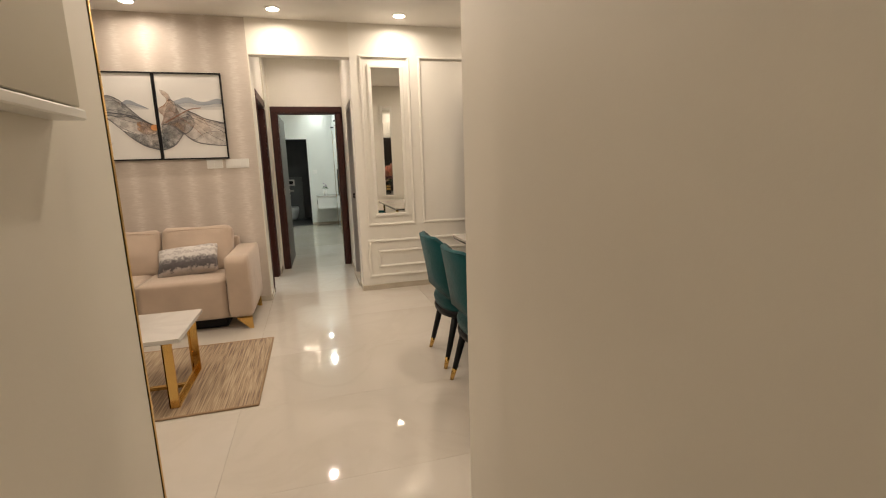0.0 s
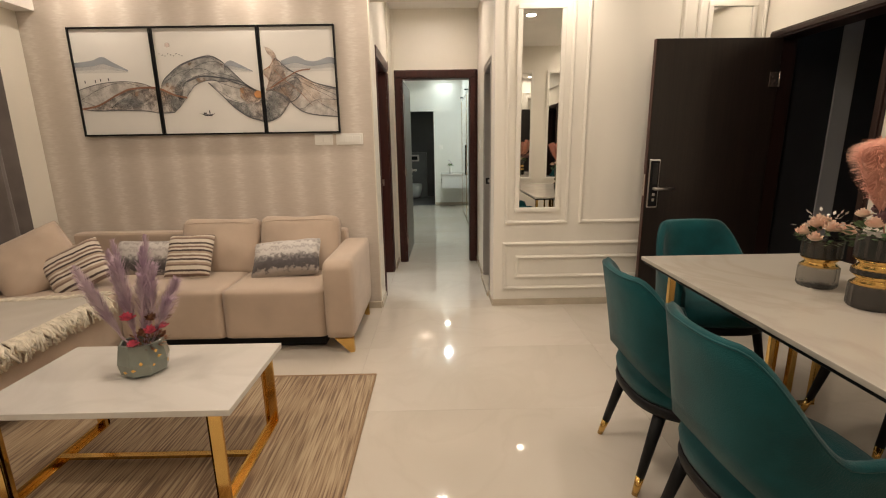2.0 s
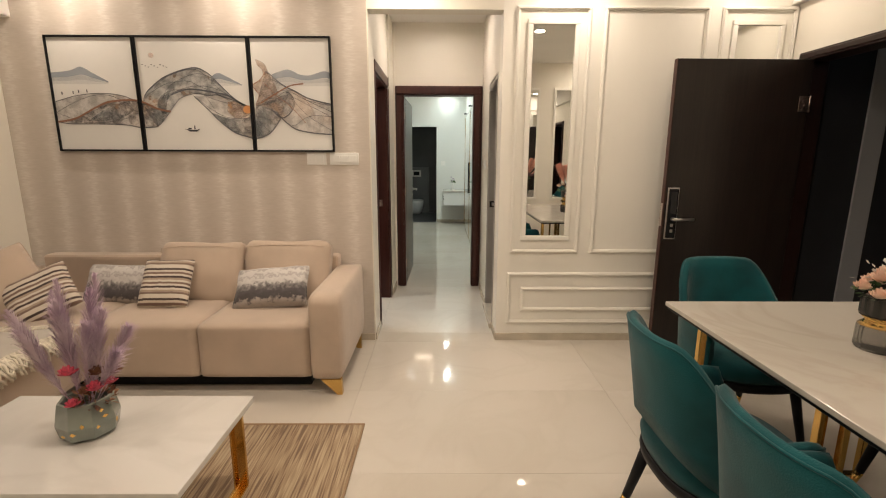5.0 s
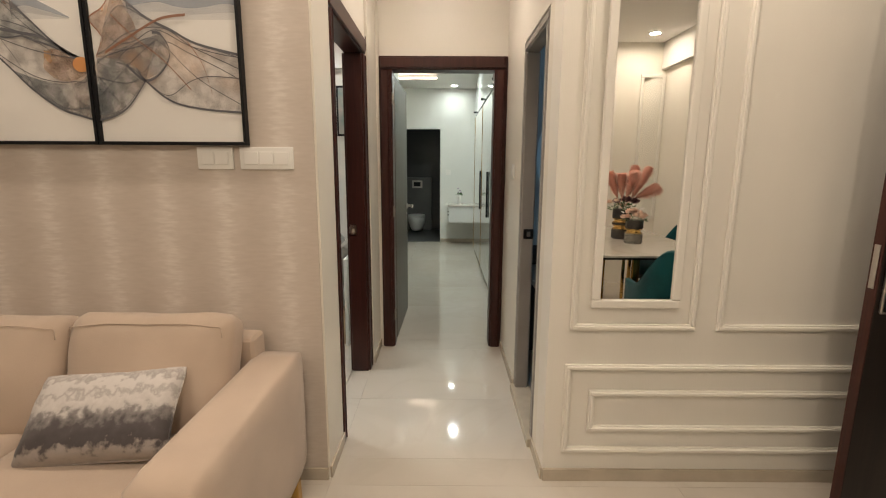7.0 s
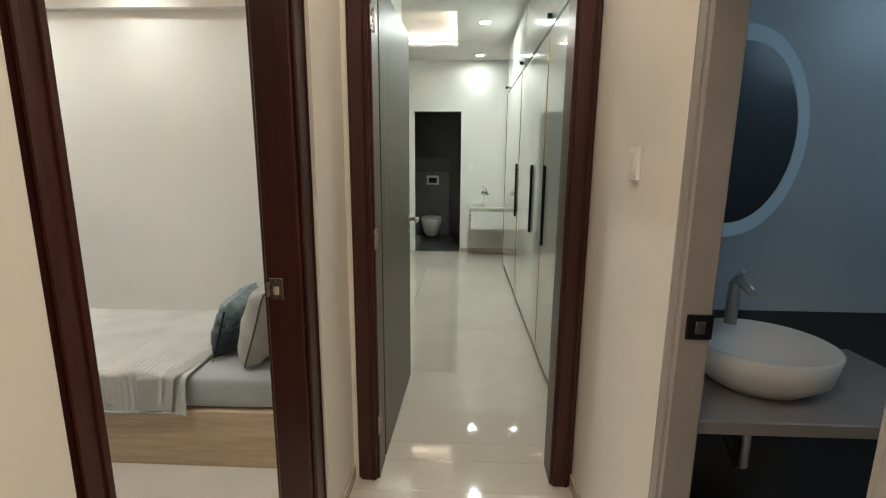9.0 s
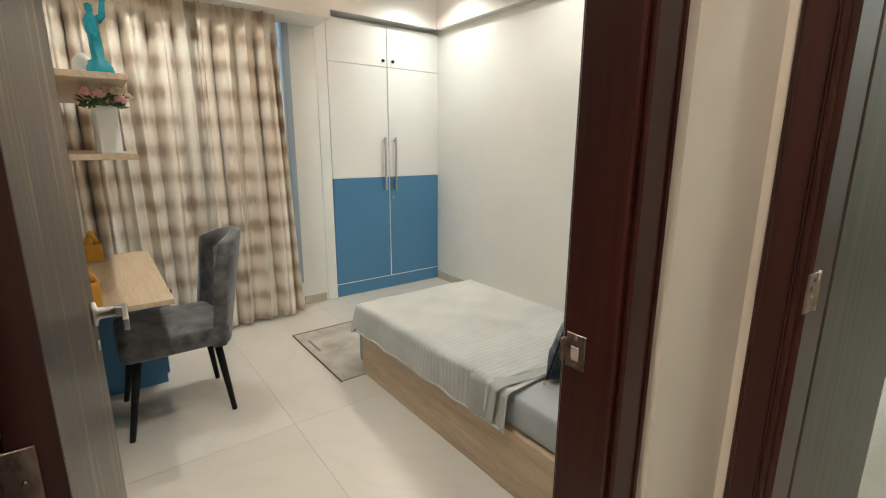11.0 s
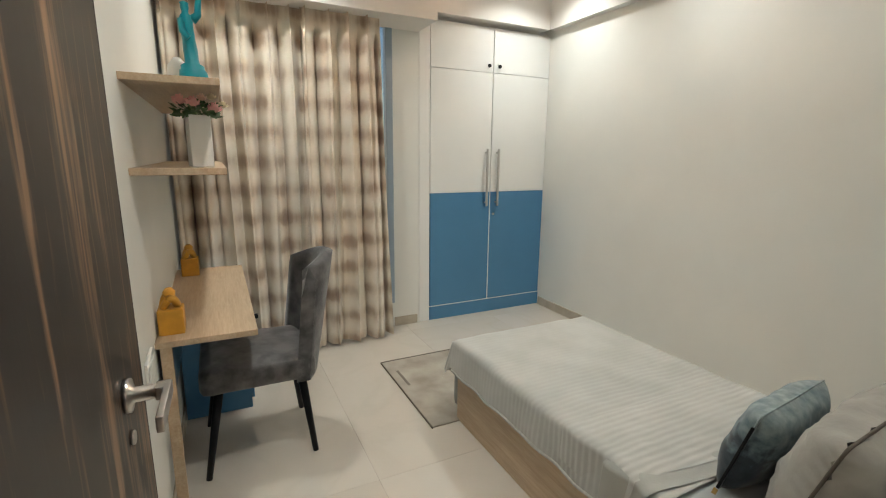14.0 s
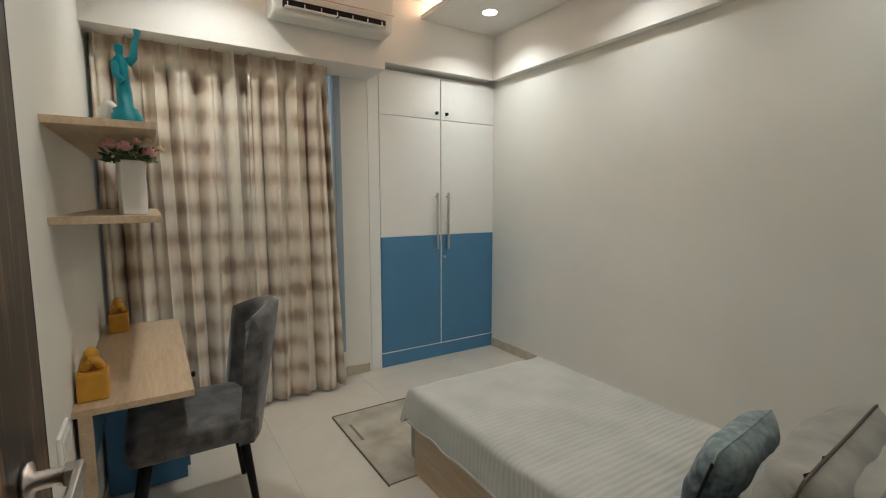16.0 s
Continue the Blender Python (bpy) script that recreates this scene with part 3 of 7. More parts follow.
def lever(parent, x, y, z, sy=1, sx=1, axis="x"):
    """A round rose with a lever; the lever points to -x."""
    b = lathe([(0.026, 0), (0.026, 0.008), (0.012, 0.012), (0.011, 0.045)], 20)
    bmesh.ops.rotate(b, verts=b.verts, matrix=Matrix.Rotation(radians(-90), 3, "X"))
    box(-0.013, 0.013, 0.040, 0.062, -0.011, 0.011, 0.003, 2, b)
    box(min(0.0, 0.108 * sx), max(0.0, 0.108 * sx), 0.052, 0.062, -0.012, 0.012, 0.002, 2, b)
    bmesh.ops.scale(b, verts=b.verts, vec=(1, sy, 1))
    k = lathe([(0.011, 0), (0.011, 0.006)], 16)
    bmesh.ops.rotate(k, verts=k.verts, matrix=Matrix.Rotation(radians(-90 * sy), 3, "X"))
    merge(b, k, Matrix.Translation((0, 0, -0.07)))
    h = part("handle", b, M_CHROME, parent, "brushed steel lever handle")
    h.location = (x, y, z)
    if axis == "y":
        h.rotation_euler = (0, 0, radians(90))
    return h


# kids' door: frame in the corridor's west wall, leaf open against the desk wall
door_frame("door_frame_kids", M_MAHOG, "glossy dark red wooden door frame", "y", 7.018, 7.935, -0.212, -0.106, 2.13, 0.11, near=0.065)
f = thing("strike_plate", (-0.180, 7.822, 0.955), "small steel strike plate on the red door frame", "strike plate")
b = box(-0.03, 0.03, -0.002, 0.002, -0.045, 0.045, 0.001, 1)
box(-0.040, -0.028, -0.014, 0.002, -0.03, 0.03, 0.003, 1, b)
f.scale = (0.66, 0.9, 0.72)
part("plate", b, M_AGED, f)
part("latch_hole", box(-0.012, 0.012, -0.004, -0.001, -0.022, 0.012), M_SKIRT, f, "beige latch opening")
for dz in (-0.034, 0.034):
    s = lathe([(0.006, -0.004), (0.006, 0.0)], 10)
    bmesh.ops.rotate(s, verts=s.verts, matrix=Matrix.Rotation(radians(90), 3, "X"))
    o = part("screw", s, M_CHROME, f)
    o.location = (0, -0.003, dz)
leaf = thing("bedroom_door", (-0.215, 7.124, 0.0), "open bedroom door in streaked dark brown laminate", "door", rz=-1.2)
part("leaf", box(-0.80, 0, -0.036, 0, 0.012, 2.015, 0.002, 1), M_DOORSTRIPE, leaf)
part("edge_band", box(-0.803, -0.8005, -0.036, 0, 0.012, 2.015), M_DOORDARK, leaf, "dark door edge")
part("edge_band", box(0.0005, 0.003, -0.036, 0, 0.012, 2.015), M_MAHOG, leaf, "dark red hinge edge")
lever(leaf, -0.665, 0.0, 0.965, 1, 1)
for z in (0.25, 1.03, 1.82):
    h = hinge(leaf, 0.0055, -0.031, z - 0.02, "y")
    h.scale = (-0.42, 1, 0.95)

# master bedroom door at the corridor's end
door_frame("door_frame_master", M_MAHOG, "glossy dark red wooden door frame at the corridor's end", "x", -0.062, 0.828, 8.265, 8.40, 2.10, 0.09)
leaf = thing("bedroom_door", (0.03, 8.41, 0.0), "open grey laminate door of the far bedroom", "door", rz=88.5)
part("leaf", box(0, 0.80, 0, 0.036, 0.012, 2.0, 0.002, 1), M_DOORGREY, leaf)
lever(leaf, 0.73, 0.0, 1.0, -1, -1)
for z in (0.25, 1.03, 1.82):
    h = hinge(leaf, 0, 0, z)
    h.location, h.scale = (-0.13, -0.001, z), (0.75, 1, 0.8)

# side bathroom door frame, threshold, sliding leaf edge
door_frame("door_frame_bath", M_GREYFRAME, "matt grey stone bathroom door frame", "y", 6.98, 7.575, 0.829, 0.90, 2.015, 0.06, face=0.003)
solid("sill_bath", 0.805, 0.92, 6.98, 7.575, 0.0, 0.045, M_SKIRT, "beige stone bathroom threshold", 0.003)
f = thing("door_latch", (0.872, 7.512, 0.98), "black latch plate on the grey bathroom frame", "latch")
part("plate", box(-0.028, 0.028, -0.003, 0.003, -0.028, 0.028, 0.002, 1), M_BLACK, f)
part("bolt", box(-0.01, 0.01, -0.007, -0.003, -0.014, 0.014, 0.001, 1), M_CHROME, f, "steel bolt")


def switch_plate(x, y, z, w, h, n, rz, label):
    o = thing("switch_plate", (x, y, z), label, "light switch", rz=rz)
    part("plate", box(-w / 2, w / 2, -0.010, 0, -h / 2, h / 2, 0.003, 2), M_WHITEPL, o)
    for k in range(n):
        cw = (w - 0.03) / n
        x0 = -w / 2 + 0.015 + k * cw
        part("rocker", box(x0 + 0.002, x0 + cw - 0.002, -0.0145, -0.010, -h / 2 + 0.018, h / 2 - 0.018, 0.0015, 1), M_WHITEPL, o)


switch_plate(-0.489, 6.744, 1.382, 0.138, 0.085, 2, 0, "white two-gang switch plate on the wallpaper")
switch_plate(-0.291, 6.744, 1.382, 0.206, 0.085, 3, 0, "white three-gang switch plate on the wallpaper")
switch_plate(0.83, 7.845, 1.325, 0.07, 0.09, 1, -90, "small white switch on the corridor wall")
switch_plate(-1.70, 7.05, 0.66, 0.15, 0.09, 3, 180, "white socket plate above the desk's end")
switch_plate(0.46, 13.23, 1.25, 0.09, 0.09, 1, 0, "small white switch beside the far bathroom")

# entrance door
door_frame("door_frame_entrance", M_FRAMEDK, "dark reddish wooden entrance door frame", "y", 5.67, 6.66, 2.825, 2.99, 2.09, 0.06)
leaf = thing("entrance_door", (2.84, 6.56, 0.0), "open near-black wooden entrance door with digital lock", "door", rz=1.0)
part("leaf", box(-0.90, 0, -0.02, 0.02, 0.012, 2.03, 0.002, 1), M_DOORDARK, leaf)
part("edge_band", box(-0.9045, -0.9005, -0.02, 0.02, 0.012, 2.03), M_MAHOG, leaf, "reddish door edge")
lk = part("digital_lock", box(-0.880, -0.815, -0.042, -0.02, 0.85, 1.19, 0.008, 2), M_BLACK, leaf, "black digital lock with steel rim")
part("rim", box(-0.887, -0.808, -0.034, -0.0205, 0.842, 1.198, 0.004, 1), M_CHROME, lk, "steel rim")
part("keypad", box(-0.868, -0.827, -0.044, -0.042, 1.02, 1.17, 0.0005, 1), mat("black glass", (0.01, 0.01, 0.012), 0.05), lk, "glossy black touch pad")
b = tube([(-0.848, -0.042, 0.985), (-0.848, -0.075, 0.985), (-0.835, -0.08, 0.985), (-0.715, -0.08, 0.985)], [0.012, 0.012, 0.011, 0.009], 10)
part("lever", b, M_CHROME, lk, "steel lever")
for z in (0.89, 0.93):
    part("key_cover", box(-0.858, -0.838, -0.047, -0.042, z, z + 0.022, 0.003, 1), M_CHROME, lk)
part("latch_face", box(-0.907, -0.9045, -0.011, 0.011, 0.93, 1.09), M_CHROME, leaf, "steel latch face")
for z in (0.25, 1.75):
    hinge(leaf, 0, 0, z).location = (-0.03, -0.022, z)
# the lobby's half-open safety door beyond
g = thing("safety_door", (3.02, 5.78, 0), "dark outer door standing open in the lobby", "door", rz=12)
part("leaf", box(0.0, 0.75, -0.02, 0.02, 0.01, 2.05, 0.003, 1), M_DOORDARK, g)
part("panel_strip", box(0.25, 0.40, -0.024, -0.0205, 0.2, 1.9, 0.002, 1), mat("dull grey panel", (0.20, 0.20, 0.20), 0.4), g, "dull grey vertical panel")

# electrical box in the passage
o = thing("distribution_box", (-0.08, 2.580, 1.427), "cream metal electrical box on the passage wall", "electrical box")
part("body", box(0.0, 0.04, -0.36, 0.378, 0.001, 0.46, 0.004, 1), M_WHITEPL, o)
part("cover", box(0.04, 0.052, -0.350, 0.372, 0.003, 0.45, 0.002, 1), mat("khaki board", (0.52, 0.48, 0.38), 0.5, var=0.04), o, "cream cover plate")
part("lip", box(0.0, 0.056, -0.36, 0.385, -0.020, 0.0, 0.003, 1), M_WHITEPL, o, "white lower lip")

# large leaning mirror by the passage mouth
o = thing("framed_mirror", (-0.634, 3.2, 0.02), "large black and gold framed mirror on the living room wall", "mirror")
b = bmesh.new()
for a in ((-0.52, 0.55, 2.28, 2.31), (-0.52, 0.55, 0.0, 0.03), (-0.52, -0.49, 0.03, 2.28), (0.52, 0.55, 0.03, 2.28)):
    box(a[0], a[1], 0.0, 0.022, a[2], a[3], 0.003, 1, b)
part("frame", b, M_BLACK, o, "black frame")
part("glass", box(-0.49, 0.52, 0.004, 0.012, 0.03, 2.28), M_MIRROR, o)
part("gold_edge", box(0.5505, 0.554, 0.012, 0.022, 0.0, 2.31, 0.0005, 1), M_GOLD, o, "thin gold edge")


# ---- lights as fixtures ----
def downlight(x, y, z, glow, label):
    o = thing("downlight", (x, y, z), label, "ceiling light", "recessed downlights")
    b = lathe([(0.058, -0.008), (0.062, -0.006), (0.064, 0.0)], 28)
    part("rim", b, M_WHITEPL, o, "white rim")
    part("diffuser", lathe([(0.050, -0.011), (0.050, -0.0085)], 24), glow, o, "glowing frosted diffuser")


# the added fill positions get a fixture too
for sx, sy in LIVING_SPOTS + [(0.364, 7.6), (0.37, 1.7)]:
    downlight(sx, sy, CEIL, M_GLOW, "round warm recessed ceiling downlight, lit")
# the master room's added fill lamp gets a fixture as well
for sx, sy in list(KIDS_SPOTS) + MASTER_SPOTS:
    downlight(sx, sy, CEIL2, M_GLOWN, "round neutral white recessed ceiling downlight, lit")


# ---- triptych over the sofa ----
M_CANVAS = mat("off-white print paper", (0.76, 0.74, 0.70), 0.45, var=0.03, vscale=2)


def sheer(name, color, a):
    m = mat(name, color, 0.5)
    nt = m.node_tree
    b, out = nt.nodes["Principled BSDF"], nt.nodes["Material Output"]
    tr, mx = nt.nodes.new("ShaderNodeBsdfTransparent"), nt.nodes.new("ShaderNodeMixShader")
    mx.inputs[0].default_value = a
    nt.links.new(tr.outputs[0], mx.inputs[1])
    nt.links.new(b.outputs[0], mx.inputs[2])
    nt.links.new(mx.outputs[0], out.inputs[0])
    return m


M_MIST, M_MIST2, M_MIST3 = (sheer("mist blue", (0.30, 0.34, 0.40), a) for a in (0.55, 0.32, 0.14))
M_BLUSH = sheer("blush ink", (0.75, 0.40, 0.28), 0.35)
M_INK = mat("dark ink", (0.05, 0.05, 0.06), 0.5)
M_INK2 = mat("grey ink", (0.11, 0.11, 0.12), 0.5)
M_ORANGE = mat("orange ink", (0.60, 0.28, 0.10), 0.5)
ART = (-2.292, 1.43, 1.937, 0.768)


def curve_pts(pts, n=90):
    """Catmull-Rom through (u, v) points."""
    out = []
    m = len(pts) - 1
    for i in range(n + 1):
        t = i / n * m
        k = min(int(t), m - 1)
        t -= k
        p = [Vector(pts[max(0, min(m, k + d))]) for d in (-1, 0, 1, 2)]
        out.append(0.5 * ((2 * p[1]) + (p[2] - p[0]) * t + (2 * p[0] - 5 * p[1] + 4 * p[2] - p[3]) * t * t + (3 * p[1] - p[0] - 3 * p[2] + p[3]) * t ** 3))
    return out


def art_band(a, c, y, bm=None):
    b = bm or bmesh.new()
    f3 = lambda p: (ART[0] + p[0] * ART[2], y, ART[1] + (1 - p[1]) * ART[3])
    va, vc = [b.verts.new(f3(p)) for p in a], [b.verts.new(f3(p)) for p in c]
    for i in range(len(a) - 1):
        b.faces.new((va[i], va[i + 1], vc[i + 1], vc[i]))
    return b


def art_line(pts, w, y, bm):
    a = [Vector((p[0], p[1] - w / 2)) for p in pts]
    c = [Vector((p[0], p[1] + w / 2)) for p in pts]
    return art_band(a, c, y, bm)


tri = thing("triptych", (0, 0, 0), "three-panel black-framed print of flowing grey and rust veils", "wall art")
for nm, x0, x1 in (("panel", -2.292, -1.694), ("panel", -1.690, -0.917), ("panel", -0.913, -0.355)):
    p = part(nm, box(x0 + 0.01, x1 - 0.01, 6.725, 6.743, 1.44, 2.19), M_CANVAS, tri, "off-white printed panel")
    b = bmesh.new()
    for a in ((x0, x1, 2.186, 2.198), (x0, x1, 1.43, 1.442), (x0, x0 + 0.011, 1.442, 2.186), (x1 - 0.011, x1, 1.442, 2.186)):
        box(a[0], a[1], 6.712, 6.744, a[2], a[3], 0.001, 1, b)
    part("frame", b, M_BLACK, p, "thin black frame")


def watercolour(name, low, high, warm, amount, thin, dense, seed):
    """A mottled translucent wash: two greys, warm patches, and density that varies."""
    m = sheer(name, low, dense)
    nt = m.node_tree
    b = nt.nodes["Principled BSDF"]
    tc, mp = nt.nodes.new("ShaderNodeTexCoord"), nt.nodes.new("ShaderNodeMapping")
    mp.inputs["Location"].default_value = (seed, seed, seed)
    nt.links.new(tc.outputs["Object"], mp.inputs[0])
    ns = []
    for sc, d in ((5.0, 3), (24.0, 8)):
        nz = nt.nodes.new("ShaderNodeTexNoise")
        nz.inputs["Scale"].default_value, nz.inputs["Detail"].default_value = sc, d
        nt.links.new(mp.outputs[0], nz.inputs["Vector"])
        ns.append(nz.outputs["Fac"])
    base = ramp(nt, ns[1], [(0.36, low), (0.64, high)])
    where = ramp(nt, ns[0], [(0.62 - amount, (0, 0, 0)), (0.74 - amount, (1, 1, 1))])
    mx = nt.nodes.new("ShaderNodeMix")
    mx.data_type = "RGBA"
    mx.inputs[7].default_value = (*warm, 1)
    nt.links.new(where, mx.inputs[0])
    nt.links.new(base, mx.inputs[6])
    nt.links.new(mx.outputs[2], b.inputs["Base Color"])
    mr = nt.nodes.new("ShaderNodeMapRange")
    mr.inputs["From Min"].default_value, mr.inputs["From Max"].default_value = 0.38, 0.62
    mr.inputs["To Min"].default_value, mr.inputs["To Max"].default_value = dense, thin
    nt.links.new(ns[1], mr.inputs["Value"])
    mixer = [n for n in nt.nodes if n.type == "MIX_SHADER"][0]
    nt.links.new(mr.outputs[0], mixer.inputs[0])
    return m


M_WASH1 = watercolour("slate wash", (0.10, 0.12, 0.13), (0.30, 0.31, 0.32), (0.50, 0.33, 0.22), 0.04, 0.24, 0.58, 2.0)
M_WASH2 = watercolour("warm grey wash", (0.20, 0.17, 0.16), (0.42, 0.37, 0.34), (0.62, 0.38, 0.22), 0.12, 0.14, 0.42, 7.0)
M_WASH3 = watercolour("orange brown wash", (0.24, 0.11, 0.06), (0.52, 0.30, 0.16), (0.68, 0.40, 0.18), 0.16, 0.24, 0.55, 11.0)
DEPTH = [6.7240]


def wash(a, c, m, n=60, label="sheer painted fold"):
    """One fold of the painted cloth between two curves, on a layer of its own."""
    DEPTH[0] -= 0.0004
    part("painted_fold", art_band(curve_pts(a, n), curve_pts(c, n), DEPTH[0]), m, tri, label, kind="stuff")


# crests and folds, left to right across the three panels
L_UP = [(0.004, 0.568), (0.087, 0.511), (0.171, 0.491), (0.243, 0.506), (0.298, 0.553), (0.358, 0.598)]
L_LO = [(0.007, 0.741), (0.059, 0.758), (0.143, 0.758), (0.248, 0.765), (0.305, 0.788), (0.365, 0.780)]
L_DARK = [(0.007, 0.741), (0.073, 0.709), (0.153, 0.610), (0.209, 0.560), (0.303, 0.553), (0.372, 0.622), (0.418, 0.647)]
A_OUT = [(0.318, 0.600), (0.330, 0.510), (0.357, 0.437), (0.414, 0.341), (0.509, 0.270), (0.560, 0.311), (0.605, 0.422), (0.650, 0.533), (0.698, 0.607)]
A_IN = [(0.363, 0.780), (0.397, 0.703), (0.405, 0.580), (0.425, 0.500), (0.477, 0.455), (0.527, 0.458), (0.583, 0.482), (0.632, 0.511), (0.690, 0.610)]
A_LOW = [(0.397, 0.703), (0.430, 0.600), (0.460, 0.526), (0.513, 0.489), (0.556, 0.504), (0.588, 0.496)]
B_LO = [(0.505, 0.511), (0.550, 0.622), (0.595, 0.740), (0.643, 0.829), (0.681, 0.862), (0.719, 0.881), (0.771, 0.829), (0.813, 0.700)]
B_UP = [(0.588, 0.496), (0.631, 0.533), (0.668, 0.570), (0.696, 0.600), (0.706, 0.659), (0.730, 0.590), (0.781, 0.541), (0.842, 0.489)]
C_OUT = [(0.765, 0.305), (0.777, 0.311), (0.823, 0.408), (0.870, 0.467), (0.917, 0.529), (0.996, 0.578)]
C_MID = [(0.724, 0.590), (0.760, 0.560), (0.800, 0.520), (0.842, 0.470), (0.900, 0.560), (0.995, 0.660)]
C_LO = [(0.800, 0.640), (0.813, 0.696), (0.860, 0.792), (0.921, 0.829), (0.995, 0.844)]
LOOP = [(0.780, 0.625), (0.813, 0.696), (0.845, 0.659), (0.865, 0.570), (0.851, 0.489), (0.835, 0.478)]
C_LEFT = [(0.724, 0.590), (0.738, 0.500), (0.719, 0.420), (0.745, 0.370), (0.765, 0.305)]
wash(L_UP, L_LO, M_WASH2)
wash(L_DARK, L_LO + [(0.40, 0.68)], M_WASH2)
wash([(0.113, 0.733), (0.195, 0.610), (0.272, 0.553)], [(0.134, 0.733), (0.220, 0.721), (0.285, 0.640)], M_WASH1)
wash(A_OUT, A_IN, M_WASH1)
wash([(0.369, 0.600), (0.384, 0.518), (0.425, 0.459), (0.477, 0.445), (0.560, 0.462), (0.632, 0.511), (0.690, 0.590)], A_LOW + [(0.668, 0.563)], M_WASH1)
wash(B_UP, B_LO, M_WASH2)
wash([(0.561, 0.652), (0.611, 0.696), (0.661, 0.715), (0.695, 0.689), (0.711, 0.629)], [(0.575, 0.700), (0.643, 0.829), (0.681, 0.862), (0.719, 0.881), (0.760, 0.800)], M_WASH1)
wash([(0.625, 0.560), (0.655, 0.555), (0.690, 0.600), (0.700, 0.640)], [(0.620, 0.640), (0.640, 0.690), (0.670, 0.700), (0.700, 0.670)], M_WASH3, 30, "orange painted patch")
wash(C_LEFT, [(0.790, 0.600), (0.800, 0.540), (0.805, 0.470), (0.795, 0.400), (0.777, 0.311)], M_WASH3, 40, "orange brown painted fold")
wash(C_OUT, C_MID, M_WASH2)
wash([(0.724, 0.590), (0.781, 0.541), (0.842, 0.489), (0.851, 0.489), (0.865, 0.570)], [(0.719, 0.881), (0.760, 0.840), (0.800, 0.740), (0.813, 0.696), (0.850, 0.650)], M_WASH1)
wash(C_MID, [(0.760, 0.600)] + C_LO, M_WASH2)
wash([(0.733, 0.193), (0.751, 0.208), (0.768, 0.245), (0.779, 0.320)], [(0.733, 0.197), (0.740, 0.245), (0.754, 0.282), (0.757, 0.325)], M_WASH3, 30, "dark painted tip")
b, b2, b3 = bmesh.new(), bmesh.new(), bmesh.new()
for pts, w in ((A_OUT, 0.012), (B_LO, 0.011), (C_OUT, 0.012), (C_LO, 0.010), (LOOP, 0.012), (L_LO, 0.008), (L_UP, 0.006), (A_IN[3:], 0.014), (A_LOW, 0.007), (B_UP[:5], 0.009)):
    art_line(curve_pts(pts), w, 6.7180, b)
for a, c, n in ((A_OUT, A_IN, 4), (L_UP, L_LO, 3), (B_UP, B_LO, 4), (C_OUT, C_MID, 3), (C_MID, C_LO, 3)):
    ca, cc = curve_pts(a), curve_pts(c)
    for k in range(n):
        art_line([u.lerp(l, 0.5 + 0.46 * math.sin(i * 0.045 + k * 1.5)) for i, (u, l) in enumerate(zip(ca, cc))], 0.004, 6.7182, b2)
for pts, w in ((L_DARK, 0.017), (C_LEFT, 0.008), ([(0.742, 0.570), (0.790, 0.500), (0.850, 0.420), (0.900, 0.400)], 0.012), ([(0.760, 0.400), (0.800, 0.500), (0.850, 0.600), (0.900, 0.740)], 0.006), ([(0.900, 0.520), (0.925, 0.620), (0.940, 0.760)], 0.006)):
    art_line(curve_pts(pts), w, 6.7178, b3)
part("ink_edges", b, M_INK2, tri, "dark grey fold edges", kind="stuff")
part("fine_lines", b2, M_INK2, tri, "fine grey fold lines", kind="stuff")
part("rust_lines", b3, mat("rust ink", (0.26, 0.13, 0.08), 0.5), tri, "rust brown brush lines", kind="stuff")
b = art_band([Vector((0.459, 0.797)), Vector((0.480, 0.806)), Vector((0.505, 0.806)), Vector((0.518, 0.797))], [Vector((0.468, 0.806)), Vector((0.480, 0.822)), Vector((0.505, 0.822)), Vector((0.512, 0.808))], 6.7176)
art_line([(0.496, 0.785), (0.5, 0.785)], 0.034, 6.7176, b)
art_line([(0.474, 0.796), (0.486, 0.796)], 0.014, 6.7176, b)
for u_, v_ in ((0.035, 0.49), (0.075, 0.485), (0.095, 0.475), (0.125, 0.47)):
    art_line([(u_, v_), (u_ + 0.004, v_)], 0.026, 6.7176, b)
for k in range(9):
    art_line([(0.332 + 0.0105 * k, 0.245 + 0.010 * (k % 3)), (0.337 + 0.0105 * k, 0.245 + 0.010 * (k % 3))], 0.006, 6.7176, b)
part("ink_strokes", b, M_INK, tri, "small dark boat and birds", kind="stuff")
for pts, foot in (([(0.003, 0.314), (0.071, 0.296), (0.114, 0.264), (0.152, 0.314), (0.205, 0.385)], 0.41), ([(0.571, 0.344), (0.597, 0.311), (0.627, 0.341), (0.680, 0.410)], 0.42),
                  ([(0.789, 0.319), (0.845, 0.279), (0.886, 0.319), (0.923, 0.326), (0.972, 0.292), (0.996, 0.305)], 0.42)):
    top_ = curve_pts(pts, 30)
    for k, (h0, h1) in enumerate(((0.0, 0.45), (0.45, 0.75), (0.75, 1.0))):
        lay = [[Vector((p.x, p.y + (foot - p.y) * h)) for p in top_] for h in (h0, h1)]
        part("mountain_range", art_band(lay[0], lay[1], 6.7239), (M_MIST, M_MIST2, M_MIST3)[k], tri, "faded blue-grey mountains", kind="stuff")
